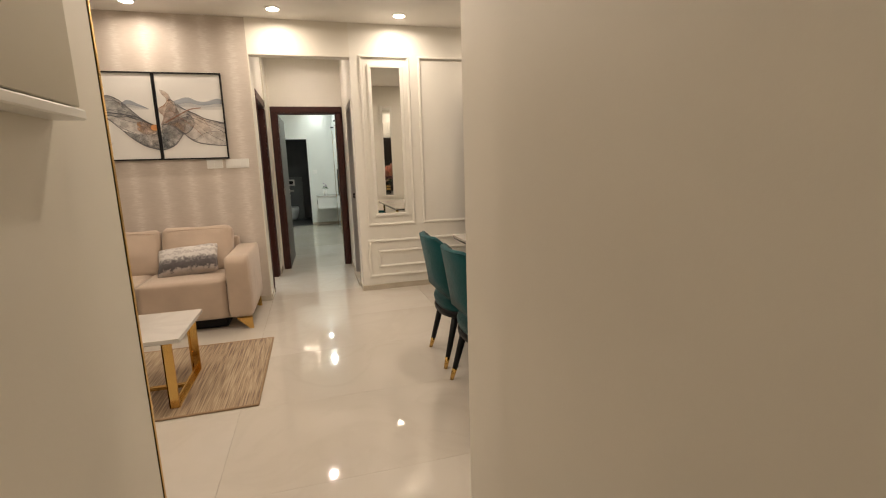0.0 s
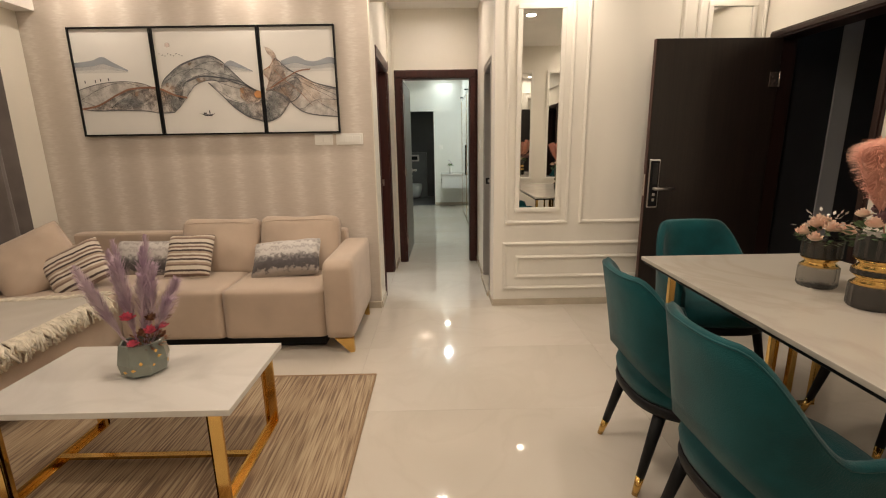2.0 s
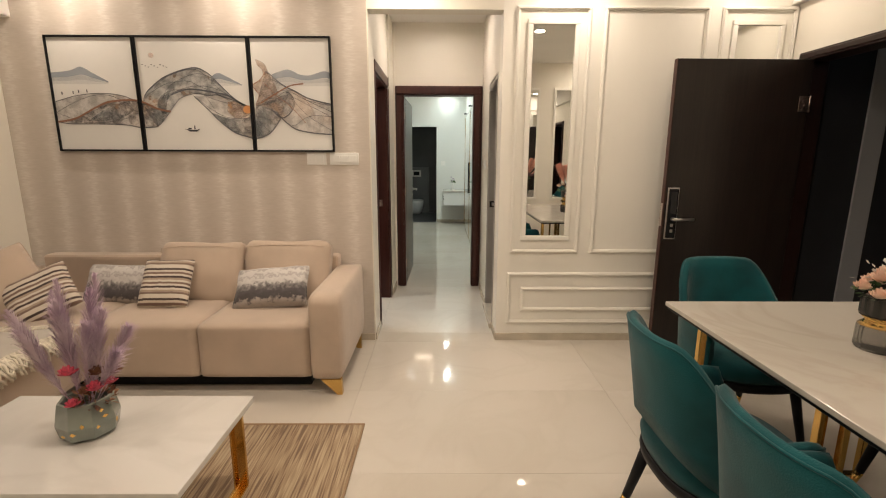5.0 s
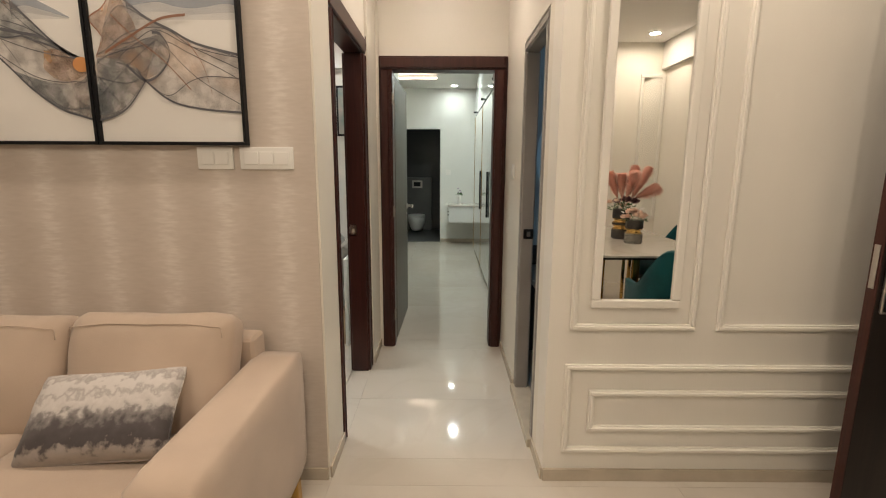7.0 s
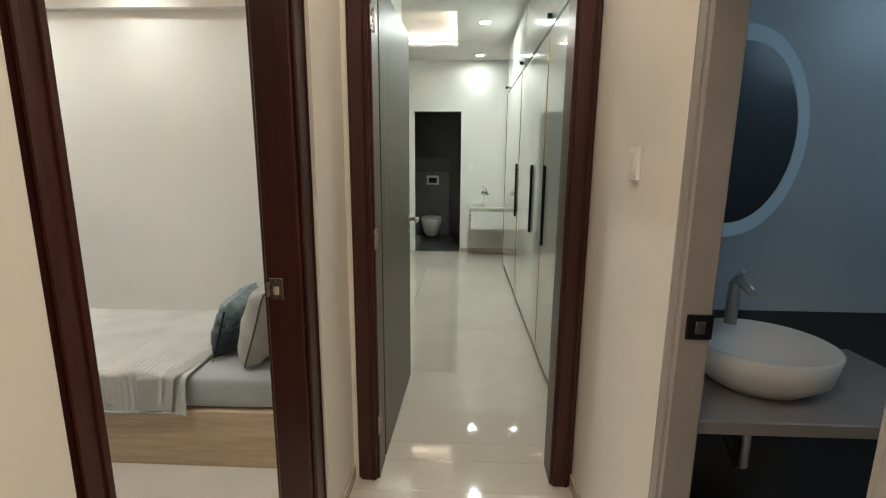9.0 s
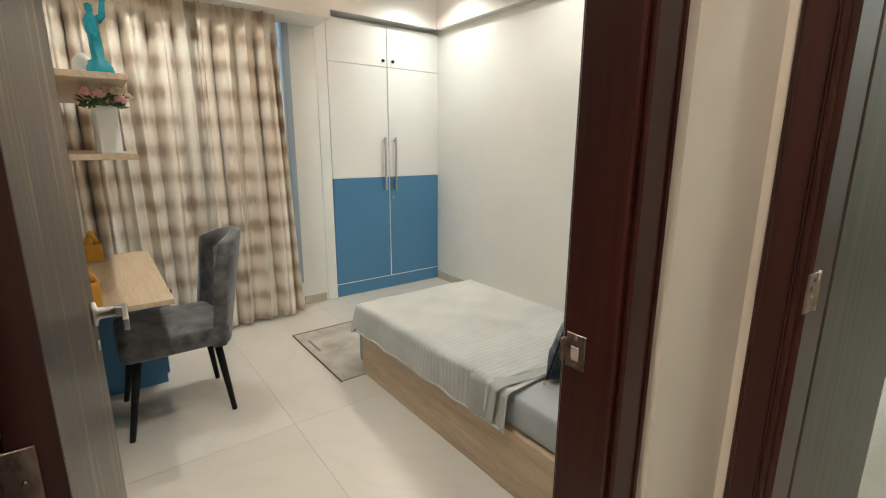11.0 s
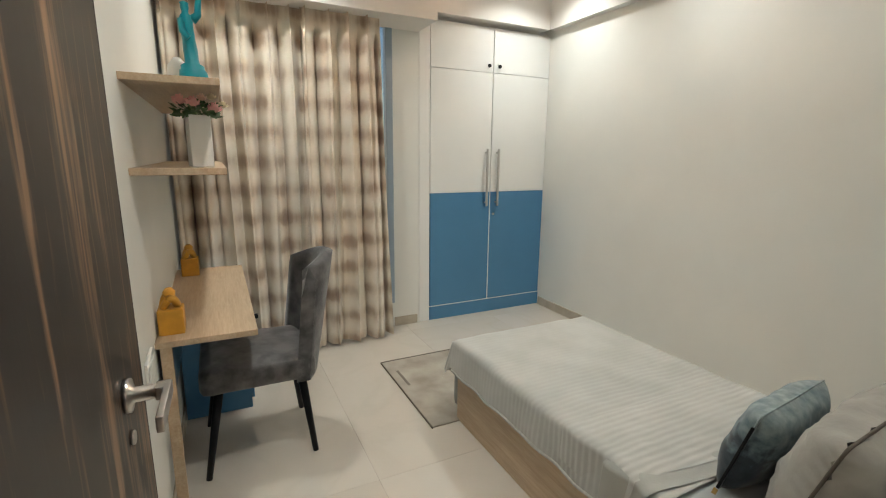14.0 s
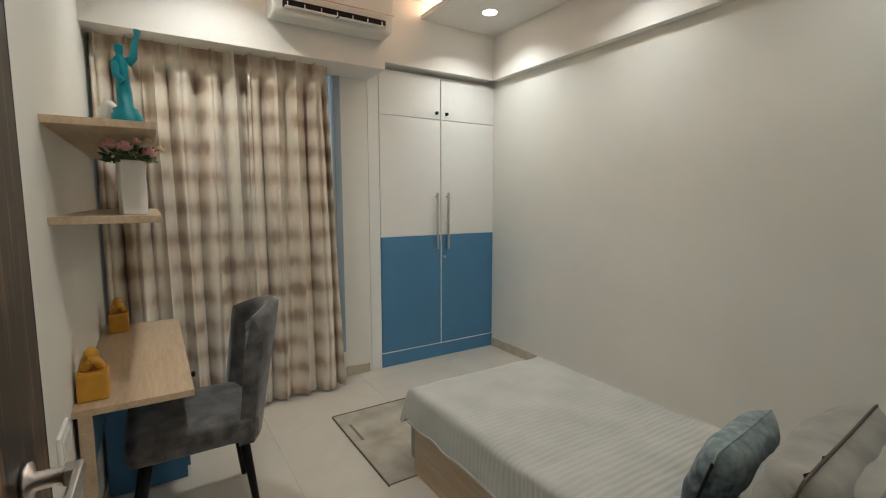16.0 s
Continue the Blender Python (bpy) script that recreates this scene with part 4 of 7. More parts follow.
for cx, cy, rr, m in ((0.694, 0.625, 0.016, M_ORANGE), (0.368, 0.166, 0.010, M_BLUSH)):
    arc = [math.pi * i / 16 for i in range(17)]
    part("sun_spot", art_band([Vector((cx - rr * math.cos(t), cy - 2.2 * rr * math.sin(t))) for t in arc], [Vector((cx - rr * math.cos(t), cy + 2.2 * rr * math.sin(t))) for t in arc], 6.7174), m, tri, "round ink spot", kind="stuff")

# horse print on the east wall
hp = thing("horse_print", (2.84, 4.6, 1.30), "black-framed ink print of a horse's head", "wall art")
part("panel", box(-0.02, 0, -0.54, 0.54, 0.01, 0.74), M_CANVAS, hp)
b = bmesh.new()
for a in ((-0.55, 0.55, 0.738, 0.75), (-0.55, 0.55, 0, 0.012), (-0.55, -0.538, 0.012, 0.738), (0.538, 0.55, 0.012, 0.738)):
    box(-0.03, 0, a[0], a[1], a[2], a[3], 0.001, 1, b)
part("frame", b, M_BLACK, hp, "thin black frame")
b = bmesh.new()


def ink(pts, w, bm):
    c = curve_pts(pts, 40)
    for i in range(40):
        w0, w1 = (w * math.sin(math.pi * min(1, max(0.02, j / 40))) + 0.002 for j in (i, i + 1))
        bm.faces.new([bm.verts.new((-0.0215, p[0], p[1])) for p in ((c[i][0], c[i][1] - w0), (c[i + 1][0], c[i + 1][1] - w1), (c[i + 1][0], c[i + 1][1] + w1), (c[i][0], c[i][1] + w0))])


ink([(-0.45, 0.45), (-0.33, 0.60), (-0.18, 0.66), (0.0, 0.63), (0.2, 0.5), (0.42, 0.42)], 0.02, b)
ink([(-0.45, 0.45), (-0.40, 0.30), (-0.32, 0.16), (-0.27, 0.12)], 0.018, b)
for k in range(9):
    ink([(-0.40 + 0.03 * k, 0.50 - 0.01 * k), (-0.36 + 0.03 * k, 0.38 - 0.02 * k), (-0.33 + 0.02 * k, 0.22 - 0.005 * k)], 0.004 + 0.006 * random.random(), b)
ink([(-0.30, 0.34), (-0.24, 0.36), (-0.2, 0.33)], 0.02, b)
ink([(-0.27, 0.12), (-0.20, 0.2), (-0.16, 0.33), (-0.1, 0.42), (-0.06, 0.25), (-0.02, 0.12)], 0.016, b)
rnd = random.Random(77)
for k in range(34):
    y0 = -0.38 + k * 0.012 + rnd.uniform(-0.02, 0.02)
    top = 0.64 - 0.30 * max(0.0, y0 + 0.1) ** 1.2 + rnd.uniform(-0.03, 0.02)
    ln = rnd.uniform(0.05, 0.17)
    ink([(y0, top), (y0 + 0.4 * ln, top - 0.35 * ln + rnd.uniform(0, 0.04)), (y0 + 0.75 * ln + rnd.uniform(-0.03, 0.05), top - ln)], 0.004 + 0.010 * rnd.random(), b)
for k in range(26):
    y0, z0 = rnd.uniform(-0.38, -0.14), rnd.uniform(0.16, 0.50)
    ink([(y0, z0), (y0 + rnd.uniform(0.02, 0.05), z0 - 0.03), (y0 + rnd.uniform(0.02, 0.08), z0 - rnd.uniform(0.05, 0.11))], 0.004 + 0.008 * rnd.random(), b)
for k in range(14):
    y0 = -0.14 + 0.022 * k
    ink([(y0, 0.34 - 0.006 * k), (y0 + 0.03, 0.25), (y0 - 0.02 + rnd.uniform(0, 0.06), 0.12 + rnd.uniform(0, 0.05))], 0.005 + 0.008 * rnd.random(), b)
part("ink_horse", b, M_INK, hp, "loose black brush strokes", kind="stuff")


# ---- sofa ----
sofa = thing("corner_sofa", (0, 0, 0), "beige upholstered corner sofa with chaise and gold feet", "sofa")
part("base", box(-2.45, -0.33, 5.97, 6.68, 0.09, 0.27, 0.015, 2), M_SOFA, sofa, "beige upholstered base")
part("chaise_base", box(-2.45, -1.71, 5.0, 5.98, 0.09, 0.27, 0.015, 2), M_SOFA, sofa, "beige chaise base")
# black filler block: the shadow under the sofa as a solid
part("plinth", box(-2.40, -0.40, 6.02, 6.68, 0.006, 0.09), M_BLACK, sofa, "black block for the shadow under the sofa")
part("seat", softbox(-1.028, -0.362, 5.91, 6.6, 0.10, 0.435, 0.025, 0.004, 12), M_SOFA, sofa)
part("seat", softbox(-1.70, -1.032, 5.91, 6.6, 0.10, 0.435, 0.025, 0.004, 12), M_SOFA, sofa)
part("chaise_seat", softbox(-2.44, -1.704, 4.96, 6.6, 0.10, 0.435, 0.03, 0.006, 12), M_SOFA, sofa)
part("back_frame", box(-2.45, -0.335, 6.60, 6.725, 0.20, 0.70, 0.03, 3), M_SOFA, sofa)
part("side_arm", softbox(-2.62, -2.45, 5.1, 6.70, 0.09, 0.62, 0.05, 0.0, 8), M_SOFA, sofa)
part("armrest", softbox(-0.362, -0.168, 5.86, 6.70, 0.11, 0.625, 0.035, 0.004, 8), M_SOFA, sofa)
for x0, x1, dz in ((-1.545, -0.968, 0.0), (-0.958, -0.372, 0.012)):
    c = part("back_cushion", softbox(-(x1 - x0) / 2, (x1 - x0) / 2, -0.08, 0.08, -0.215, 0.215, 0.055, 0.045, 14, wrinkle=0.009, seed=x0), M_SOFA, sofa)
    c.location, c.rotation_euler = ((x0 + x1) / 2, 6.515, 0.590 + dz), (radians(-19), 0, 0)
    hw = (x1 - x0) / 2 - 0.02
    part("seam", tube([(-hw, -0.080, 0.13), (-hw + 0.005, -0.088, 0.165), (-hw * 0.5, -0.092, 0.178), (0, -0.094, 0.175), (hw * 0.5, -0.092, 0.179), (hw - 0.005, -0.088, 0.166), (hw, -0.080, 0.13)], 0.0022, 6), M_SOFA, c, "sewn seam")
for x, y in ((-0.25, 5.92), (-0.25, 6.6), (-2.35, 5.05), (-1.80, 5.05)):
    b = box(-0.062, 0.062, -0.02, 0.02, 0, 0.10, 0.002, 1)
    for v in b.verts:
        if v.co.z < 0.05:
            v.co.x = v.co.x * 0.25 + 0.05 * (1 if x > -1 else -1)
    fo = part("foot", b, M_GOLD, sofa, "flared gold metal foot")
    fo.location = (x, y, 0.0)


def stripes(name, stops, scale, axis=2, rough=0.8, wob=0.15, repeat=False):
    """Soft bands across one axis; stops as in ramp()."""
    m = mat(name, stops[0][1], rough, sheen=0.2)
    nt = m.node_tree
    tc, sep, nz = nt.nodes.new("ShaderNodeTexCoord"), nt.nodes.new("ShaderNodeSeparateXYZ"), nt.nodes.new("ShaderNodeTexNoise")
    nt.links.new(tc.outputs["Object"], sep.inputs[0])
    nt.links.new(tc.outputs["Object"], nz.inputs["Vector"])
    nz.inputs["Scale"].default_value, nz.inputs["Detail"].default_value = 35, 6
    a, c, d = (nt.nodes.new("ShaderNodeMath") for _ in range(3))
    a.operation, a.inputs[1].default_value = "MULTIPLY_ADD", scale
    a.inputs[2].default_value = 0.5
    nt.links.new(sep.outputs[axis], a.inputs[0])
    c.operation, c.inputs[1].default_value = "MULTIPLY_ADD", wob
    nt.links.new(nz.outputs["Fac"], c.inputs[0])
    nt.links.new(a.outputs[0], c.inputs[2])
    d.operation, d.inputs[1].default_value = "SUBTRACT", wob / 2
    nt.links.new(c.outputs[0], d.inputs[0])
    if repeat:
        fr = nt.nodes.new("ShaderNodeMath")
        fr.operation = "FRACT"
        nt.links.new(d.outputs[0], fr.inputs[0])
        d = fr
    nt.links.new(ramp(nt, d.outputs[0], stops), nt.nodes["Principled BSDF"].inputs["Base Color"])
    bp = nt.nodes.new("ShaderNodeBump")
    bp.inputs["Strength"].default_value, bp.inputs["Distance"].default_value = 0.4, 0.002
    nt.links.new(nz.outputs["Fac"], bp.inputs["Height"])
    nt.links.new(bp.outputs[0], nt.nodes["Principled BSDF"].inputs["Normal"])
    return m


CR, BR, DK = (0.62, 0.55, 0.46), (0.20, 0.13, 0.10), (0.065, 0.042, 0.035)
_st = []
for _k, _c in enumerate((CR, BR, (0.38, 0.29, 0.22), CR, DK, CR, BR, CR, (0.38, 0.29, 0.22), DK, CR, BR, CR, DK, CR)):
    _st += [(_k / 15 + 0.004, _c), ((_k + 1) / 15 - 0.006, _c)]
M_STRIPE = stripes("striped cushion cloth", _st, 5.0, 2, wob=0.03, repeat=True)
GL, GD = (0.58, 0.55, 0.52), (0.06, 0.05, 0.05)
M_BLOTCH = stripes("silver and charcoal velvet", [(0.0, (0.34, 0.29, 0.25)), (0.10, (0.30, 0.26, 0.23)), (0.17, GD), (0.36, (0.08, 0.07, 0.07)), (0.48, (0.24, 0.22, 0.21)), (0.54, (0.50, 0.47, 0.44)), (0.64, GL), (0.70, (0.40, 0.37, 0.35)), (0.75, GL), (0.84, (0.60, 0.57, 0.54)), (0.90, (0.36, 0.33, 0.31)), (1.0, GL)], 3.4, 2, wob=0.42)


def pillow(name, loc, size, rot, m, label, th=0.13, seed=0, cat_="cushion", seam=None, sr=0.003):
    """A stuffed cushion with pinched corners: two bulged sides and a seam."""
    o = thing(name, loc, label, cat_)
    w, h = size

    def side(sg):
        def fn(u, v):
            a, c = 2 * u - 1, 2 * v - 1
            bul = (max(0, 1 - a ** 4) * max(0, 1 - c ** 4)) ** 0.55
            pinch = 1 - 0.10 * (1 - c * c) * abs(a) ** 3 * 0.8
            pz = 1 - 0.10 * (1 - a * a) * abs(c) ** 3 * 0.8
            n = noise.noise(Vector((a * 2.2 + seed, c * 2.2, sg * 3.0)))
            rc = 1 - 0.07 * (a * c) ** 4
            return Vector((a * w / 2 * pinch * rc, sg * (th / 2 * bul + 0.008 * n * bul) + (0.014 if th > 0.17 and w > 0.55 else 0.004) * noise.noise(Vector((a * 5 + seed, c * 5, sg))), c * h / 2 * pz * rc))
        return grid(fn, 24, 20)
    b = side(1)
    merge(b, side(-1))
    bmesh.ops.remove_doubles(b, verts=b.verts, dist=0.0008)
    body = part("body", b, m, o)
    body.rotation_euler = [radians(r) for r in rot]
    rim = []
    for k in range(64):
        a = k / 64 * 4
        s, q = int(a), a - int(a)
        u, v = ((q, 0), (1, q), (1 - q, 1), (0, 1 - q))[s]
        au, cv = 2 * u - 1, 2 * v - 1
        rc = 1 - 0.07 * (au * cv) ** 4
        rim.append((au * w / 2 * (1 - 0.08 * (1 - cv * cv) * abs(au) ** 3) * rc, 0, cv * h / 2 * (1 - 0.08 * (1 - au * au) * abs(cv) ** 3) * rc))
    rim.append(rim[0])
    part("piping", tube(rim, sr, 5), seam or m, body, "sewn seam piping")
    return o


pillow("cushion", (-0.715, 6.31, 0.548), (0.50, 0.31), (-44, -4, 2), M_BLOTCH, "oblong silver and charcoal velvet cushion on the sofa", 0.12, 1)
pillow("cushion", (-1.40, 6.30, 0.578), (0.33, 0.34), (-32, 0, 2), M_STRIPE, "square brown and cream striped cushion against the backrest", 0.12, 2)
pillow("cushion", (-1.79, 6.42, 0.535), (0.50, 0.29), (-28, 0, -4), M_BLOTCH, "silver and charcoal velvet cushion in the sofa's corner", 0.12, 3)
pillow("cushion", (-2.02, 6.06, 0.565), (0.38, 0.33), (-34, -24, 28), M_STRIPE, "brown and cream striped cushion leaning on a beige one", 0.13, 4)
pillow("cushion", (-2.29, 6.06, 0.605), (0.50, 0.44), (-30, -24, 40), M_SOFA, "large beige cushion leaning in the sofa's corner", 0.20, 5)

# fringed throw over the chaise
M_THROW = stripes("cream ribbed throw", [(0.0, (0.46, 0.42, 0.36)), (0.45, (0.54, 0.50, 0.43)), (1.0, (0.60, 0.56, 0.49))], 1.0, 0, 0.9, wob=1.2)
th = thing("throw", (0, 0, 0), "cream knitted throw with long fringe over the chaise", "throw blanket")


def throw_fn(u, v):
    s = u * 0.955
    x = -2.64 + s
    z = 0.448
    if x > -1.71:
        d = x + 1.71
        x, z = -1.71 + min(d, 0.06) * 0.95, 0.452 - max(0, d - 0.02) * 0.9
    y = 4.99 + 0.66 * v + 0.16 * u * v
    return Vector((x, y, z + 0.008 * noise.noise(Vector((u * 6, v * 6, 0))) + 0.006))


part("cloth", grid(throw_fn, 40, 26), M_THROW, th)
b = bmesh.new()
for k in range(150):
    v = k / 149
    p = throw_fn(1, v)
    q = p + Vector((0.045 + 0.03 * random.random(), random.uniform(-0.05, 0.05), -0.05 - 0.06 * random.random()))
    w0 = random.uniform(0.004, 0.008)
    tube([p, p.lerp(q, 0.35) + Vector((0.018, random.uniform(-0.015, 0.015), 0.004)), p.lerp(q, 0.7) + Vector((0.010, random.uniform(-0.02, 0.02), 0.0)), q], [w0, w0 * 1.4, w0 * 0.8, w0 * 1.1], 5, b)
for k in range(50):
    u = 0.1 + 0.9 * k / 49
    p = throw_fn(u, 1)
    q = p + Vector((random.uniform(-0.02, 0.03), 0.06 + 0.03 * random.random(), -0.002))
    tube([p, (p + q) / 2 + Vector((0.008, 0, 0.006)), q], [0.005, 0.006, 0.004], 5, b)
part("fringe", b, mat("cream fringe yarn", (0.66, 0.60, 0.49), 0.9, var=0.15, vscale=30), th, "knotted cream fringe", kind="stuff")

# living room rug

def rug_material():
    """Streaks along y, tan with short dark dashes."""
    m = mat("streaked tan rug", (0.34, 0.23, 0.13), 0.75, sheen=0.3)
    nt = m.node_tree
    tc = nt.nodes.new("ShaderNodeTexCoord")
    def streak(sc, detail, lift):
        mp, nz = nt.nodes.new("ShaderNodeMapping"), nt.nodes.new("ShaderNodeTexNoise")
        mp.inputs["Scale"].default_value, mp.inputs["Location"].default_value = sc, (lift, lift, 0)
        nz.inputs["Scale"].default_value, nz.inputs["Detail"].default_value = 1.0, detail
        nt.links.new(tc.outputs["Object"], mp.inputs[0])
        nt.links.new(mp.outputs[0], nz.inputs["Vector"])
        return nz.outputs["Fac"]

    def math_node(op, a, c, d=None):
        q = nt.nodes.new("ShaderNodeMath")
        q.operation = op
        for i, v in enumerate((a, c, d)):
            if isinstance(v, (int, float)):
                q.inputs[i].default_value = v
            elif v is not None:
                nt.links.new(v, q.inputs[i])
        return q.outputs[0]
    dash, broad, patch = streak((120, 4.6, 1), 1, 0), streak((48, 1.8, 1), 2, 3), streak((2.6, 1.9, 1), 2, 8)
    # dark dashes lie thick in the patches and thin elsewhere
    f = math_node("MULTIPLY_ADD", patch, -0.45, math_node("ADD", dash, math_node("MULTIPLY", broad, 0.45)))
    c = ramp(nt, f, [(0.33, (0.42, 0.32, 0.20)), (0.43, (0.33, 0.235, 0.14)), (0.53, (0.29, 0.20, 0.115)), (0.61, (0.20, 0.125, 0.068)), (0.70, (0.14, 0.082, 0.045))])
    b = nt.nodes["Principled BSDF"]
    nt.links.new(c, b.inputs["Base Color"])
    bp = nt.nodes.new("ShaderNodeBump")
    bp.inputs["Strength"].default_value, bp.inputs["Distance"].default_value = 0.9, 0.003
    nt.links.new(dash, bp.inputs["Height"])
    nt.links.new(bp.outputs[0], b.inputs["Normal"])
    return m


rg = thing("living_rug", (0, 0, 0), "streaked tan and brown woven rug under the coffee table", "rug")
M_RUGT = rug_material()
part("surface", box(-2.15, -0.012, 4.495, 5.575, 0.0, 0.010, 0.003, 1), M_RUGT, rg)
b = bmesh.new()
for a in ((-2.16, 0.0, 4.483, 4.4945), (-2.16, 0.0, 5.5755, 5.587), (-0.0115, 0.0, 4.4945, 5.5755)):
    box(a[0], a[1], a[2], a[3], 0, 0.012, 0.003, 1, b)
part("binding", b, mat("rug binding", (0.30, 0.20, 0.12), 0.8, bump=0.4), rg, "brown sewn binding")

# coffee table
ct = thing("coffee_table", (-0.865, 4.853, 0.010), "white marble coffee table with gold metal legs", "coffee table")
part("tabletop", box(-0.485, 0.485, -0.285, 0.285, 0.385, 0.41, 0.003, 2), M_MARBLE, ct, "white marble top")
for sx in (-1, 1):
    for sy in (-1, 1):
        b = box(-0.026, 0.026, -0.007, 0.007, 0.006, 0.385, 0.0012, 1)
        box(-0.026, -0.018, -0.024, 0.007, 0.006, 0.385, 0.0012, 1, b)
        lg = part("leg", b, M_GOLD, ct, "polished gold leg")
        lg.location = (sx * 0.415, sy * 0.262, 0)
        lg.scale = (sx, sy, 1)
    part("foot_rail", box(sx * 0.415 - 0.026, sx * 0.415 + 0.026, -0.262, 0.262, 0, 0.0065, 0.001, 1), M_GOLD, ct, "flat gold floor rail")
    part("side_rail", box(sx * 0.415 - 0.004, sx * 0.415 + 0.004, -0.26, 0.26, 0.0067, 0.035, 0.001, 1), M_GOLD, ct, "gold side rail")
part("cross_rail", box(-0.41, 0.41, -0.005, 0.005, 0.0067, 0.035, 0.001, 1), M_GOLD, ct, "gold cross rail")
part("cross_rail_flat", box(-0.41, 0.41, -0.022, -0.0055, 0.028, 0.035, 0.001, 1), M_GOLD, ct)


# ---- flowers ----
def plume(root, tip, width, n, rnd, bm, droop=0.25, hair=0.0012):
    """A feathery grass plume: a stem line and many fine hairs."""
    root, tip = Vector(root), Vector(tip)
    ax = (tip - root)
    L = ax.length
    d = ax.normalized()
    s0 = d.orthogonal().normalized()
    for k in range(n):
        t = rnd.random() ** 0.8
        p = root + ax * t
        an = rnd.uniform(0, 2 * math.pi)
        s = (Matrix.Rotation(an, 3, d) @ s0)
        env = math.sin(math.pi * min(1, 0.12 + 0.85 * t)) ** 0.7
        ln = width * env * rnd.uniform(0.6, 1.2)
        q = p + s * ln * 0.6 + d * ln * 1.4
        r = q + s * ln * 0.3 + d * ln * 0.5 + Vector((0, 0, -droop * ln))
        wv = d.cross(s) * hair
        a, a2, b1, b2, c = (bm.verts.new(x) for x in (p - wv, p + wv, q + wv * 0.8, q - wv * 0.8, r))
        bm.faces.new((a, a2, b1, b2))
        bm.faces.new((b2, b1, c))
    return bm


def bloom(c, r, rnd, bm, petals=14, up=(0, 0, 1)):
    """A rose-like head: cupped overlapping petals."""
    c, up = Vector(c), Vector(up).normalized()
    s0 = up.orthogonal().normalized()
    for k in range(petals):
        ring = k / petals
        an = k * 2.4
        s = Matrix.Rotation(an, 3, up) @ s0
        w = up.cross(s)
        rr = r * (0.25 + 0.75 * ring)
        pts = []
        for j in range(4):
            v = j / 3
            base = c + s * rr * (0.2 + 0.8 * math.sin(v * 1.5)) + up * r * (-0.35 + 0.95 * v * (1.1 - 0.7 * ring))
            hw = rr * 0.62 * math.sin(math.pi * (0.18 + 0.66 * v))
            pts.append([bm.verts.new(base - w * hw - s * hw * 0.4), bm.verts.new(base + s * 0.1 * rr * rnd.random()), bm.verts.new(base + w * hw - s * hw * 0.4)])
        for a, b2 in zip(pts, pts[1:]):
            for i in (0, 1):
                f = bm.faces.new((a[i], a[i + 1], b2[i + 1], b2[i]))
                f.smooth = True
    return bm


def leafspray(c, r, n, rnd, bm, size=0.02, up=0.4):
    for k in range(n):
        d = Vector((rnd.gauss(0, 1), rnd.gauss(0, 1), rnd.gauss(up, 0.7))).normalized()
        p = Vector(c) + Vector((d.x * r, d.y * r, abs(d.z) * r * 0.7 - 0.2 * r)) * rnd.uniform(0.5, 1.0)
        w = d.cross(Vector((rnd.random(), rnd.random(), 1))).normalized() * size * 0.35
        t = d * size * rnd.uniform(0.7, 1.4)
        v = [bm.verts.new(x) for x in (p, p + t * 0.5 + w, p + t, p + t * 0.5 - w)]
        bm.faces.new(v)
    return bm


def leafy(name, c, r, n, seed, parent, m, label, size=0.02):
    return part(name, leafspray(c, r, n, random.Random(seed), bmesh.new(), size), m, parent, label, kind="stuff", fix=False)


M_PURPLE = mat("mauve grass", (0.42, 0.29, 0.40), 0.9, color2=(0.66, 0.54, 0.58), vscale=9)
M_PINKG = mat("coral pampas", (0.80, 0.40, 0.30), 0.9, color2=(0.90, 0.56, 0.45), vscale=9)
M_LEAF = mat("green leaf", (0.05, 0.10, 0.04), 0.5, color2=(0.12, 0.20, 0.08), vscale=12)
M_LEAFG = mat("grey-green leaf", (0.035, 0.06, 0.03), 0.6, color2=(0.11, 0.14, 0.08), vscale=12)
M_PINK = mat("hot pink flower", (0.66, 0.11, 0.17), 0.7, var=0.3, vscale=40)
M_RUSTF = mat("rust dried flower", (0.14, 0.05, 0.03), 0.8, color2=(0.32, 0.16, 0.08), vscale=30)
M_PEACH = mat("peach rose", (0.80, 0.52, 0.40), 0.6, color2=(0.85, 0.68, 0.55), vscale=20)
M_PLUM = mat("plum peony", (0.10, 0.04, 0.065), 0.6, color2=(0.30, 0.17, 0.17), vscale=20)
M_ROSY = mat("soft pink silk", (0.72, 0.30, 0.30), 0.6, color2=(0.80, 0.45, 0.42), vscale=30)
M_CREAMF = mat("cream flower", (0.72, 0.62, 0.40), 0.6, var=0.1, vscale=30)
M_LILAC = mat("lilac flower", (0.34, 0.22, 0.36), 0.7, var=0.2, vscale=30)

M_CERAM = mat("sage glazed ceramic", (0.22, 0.24, 0.21), 0.2, var=0.08, vscale=12, coat=0.4)
v = thing("coffee_table_vase", (-0.868, 4.885, 0.42), "faceted sage green ceramic pot with gold flecks and mauve grass", "vase")
b = lathe([(0.070, 0.0), (0.088, 0.012), (0.097, 0.060), (0.083, 0.138), (0.076, 0.141), (0.072, 0.138), (0.076, 0.09)], 8)
for f in b.faces:
    f.smooth = False
part("pot", b, M_CERAM, v)
rnd = random.Random(5)
b = bmesh.new()
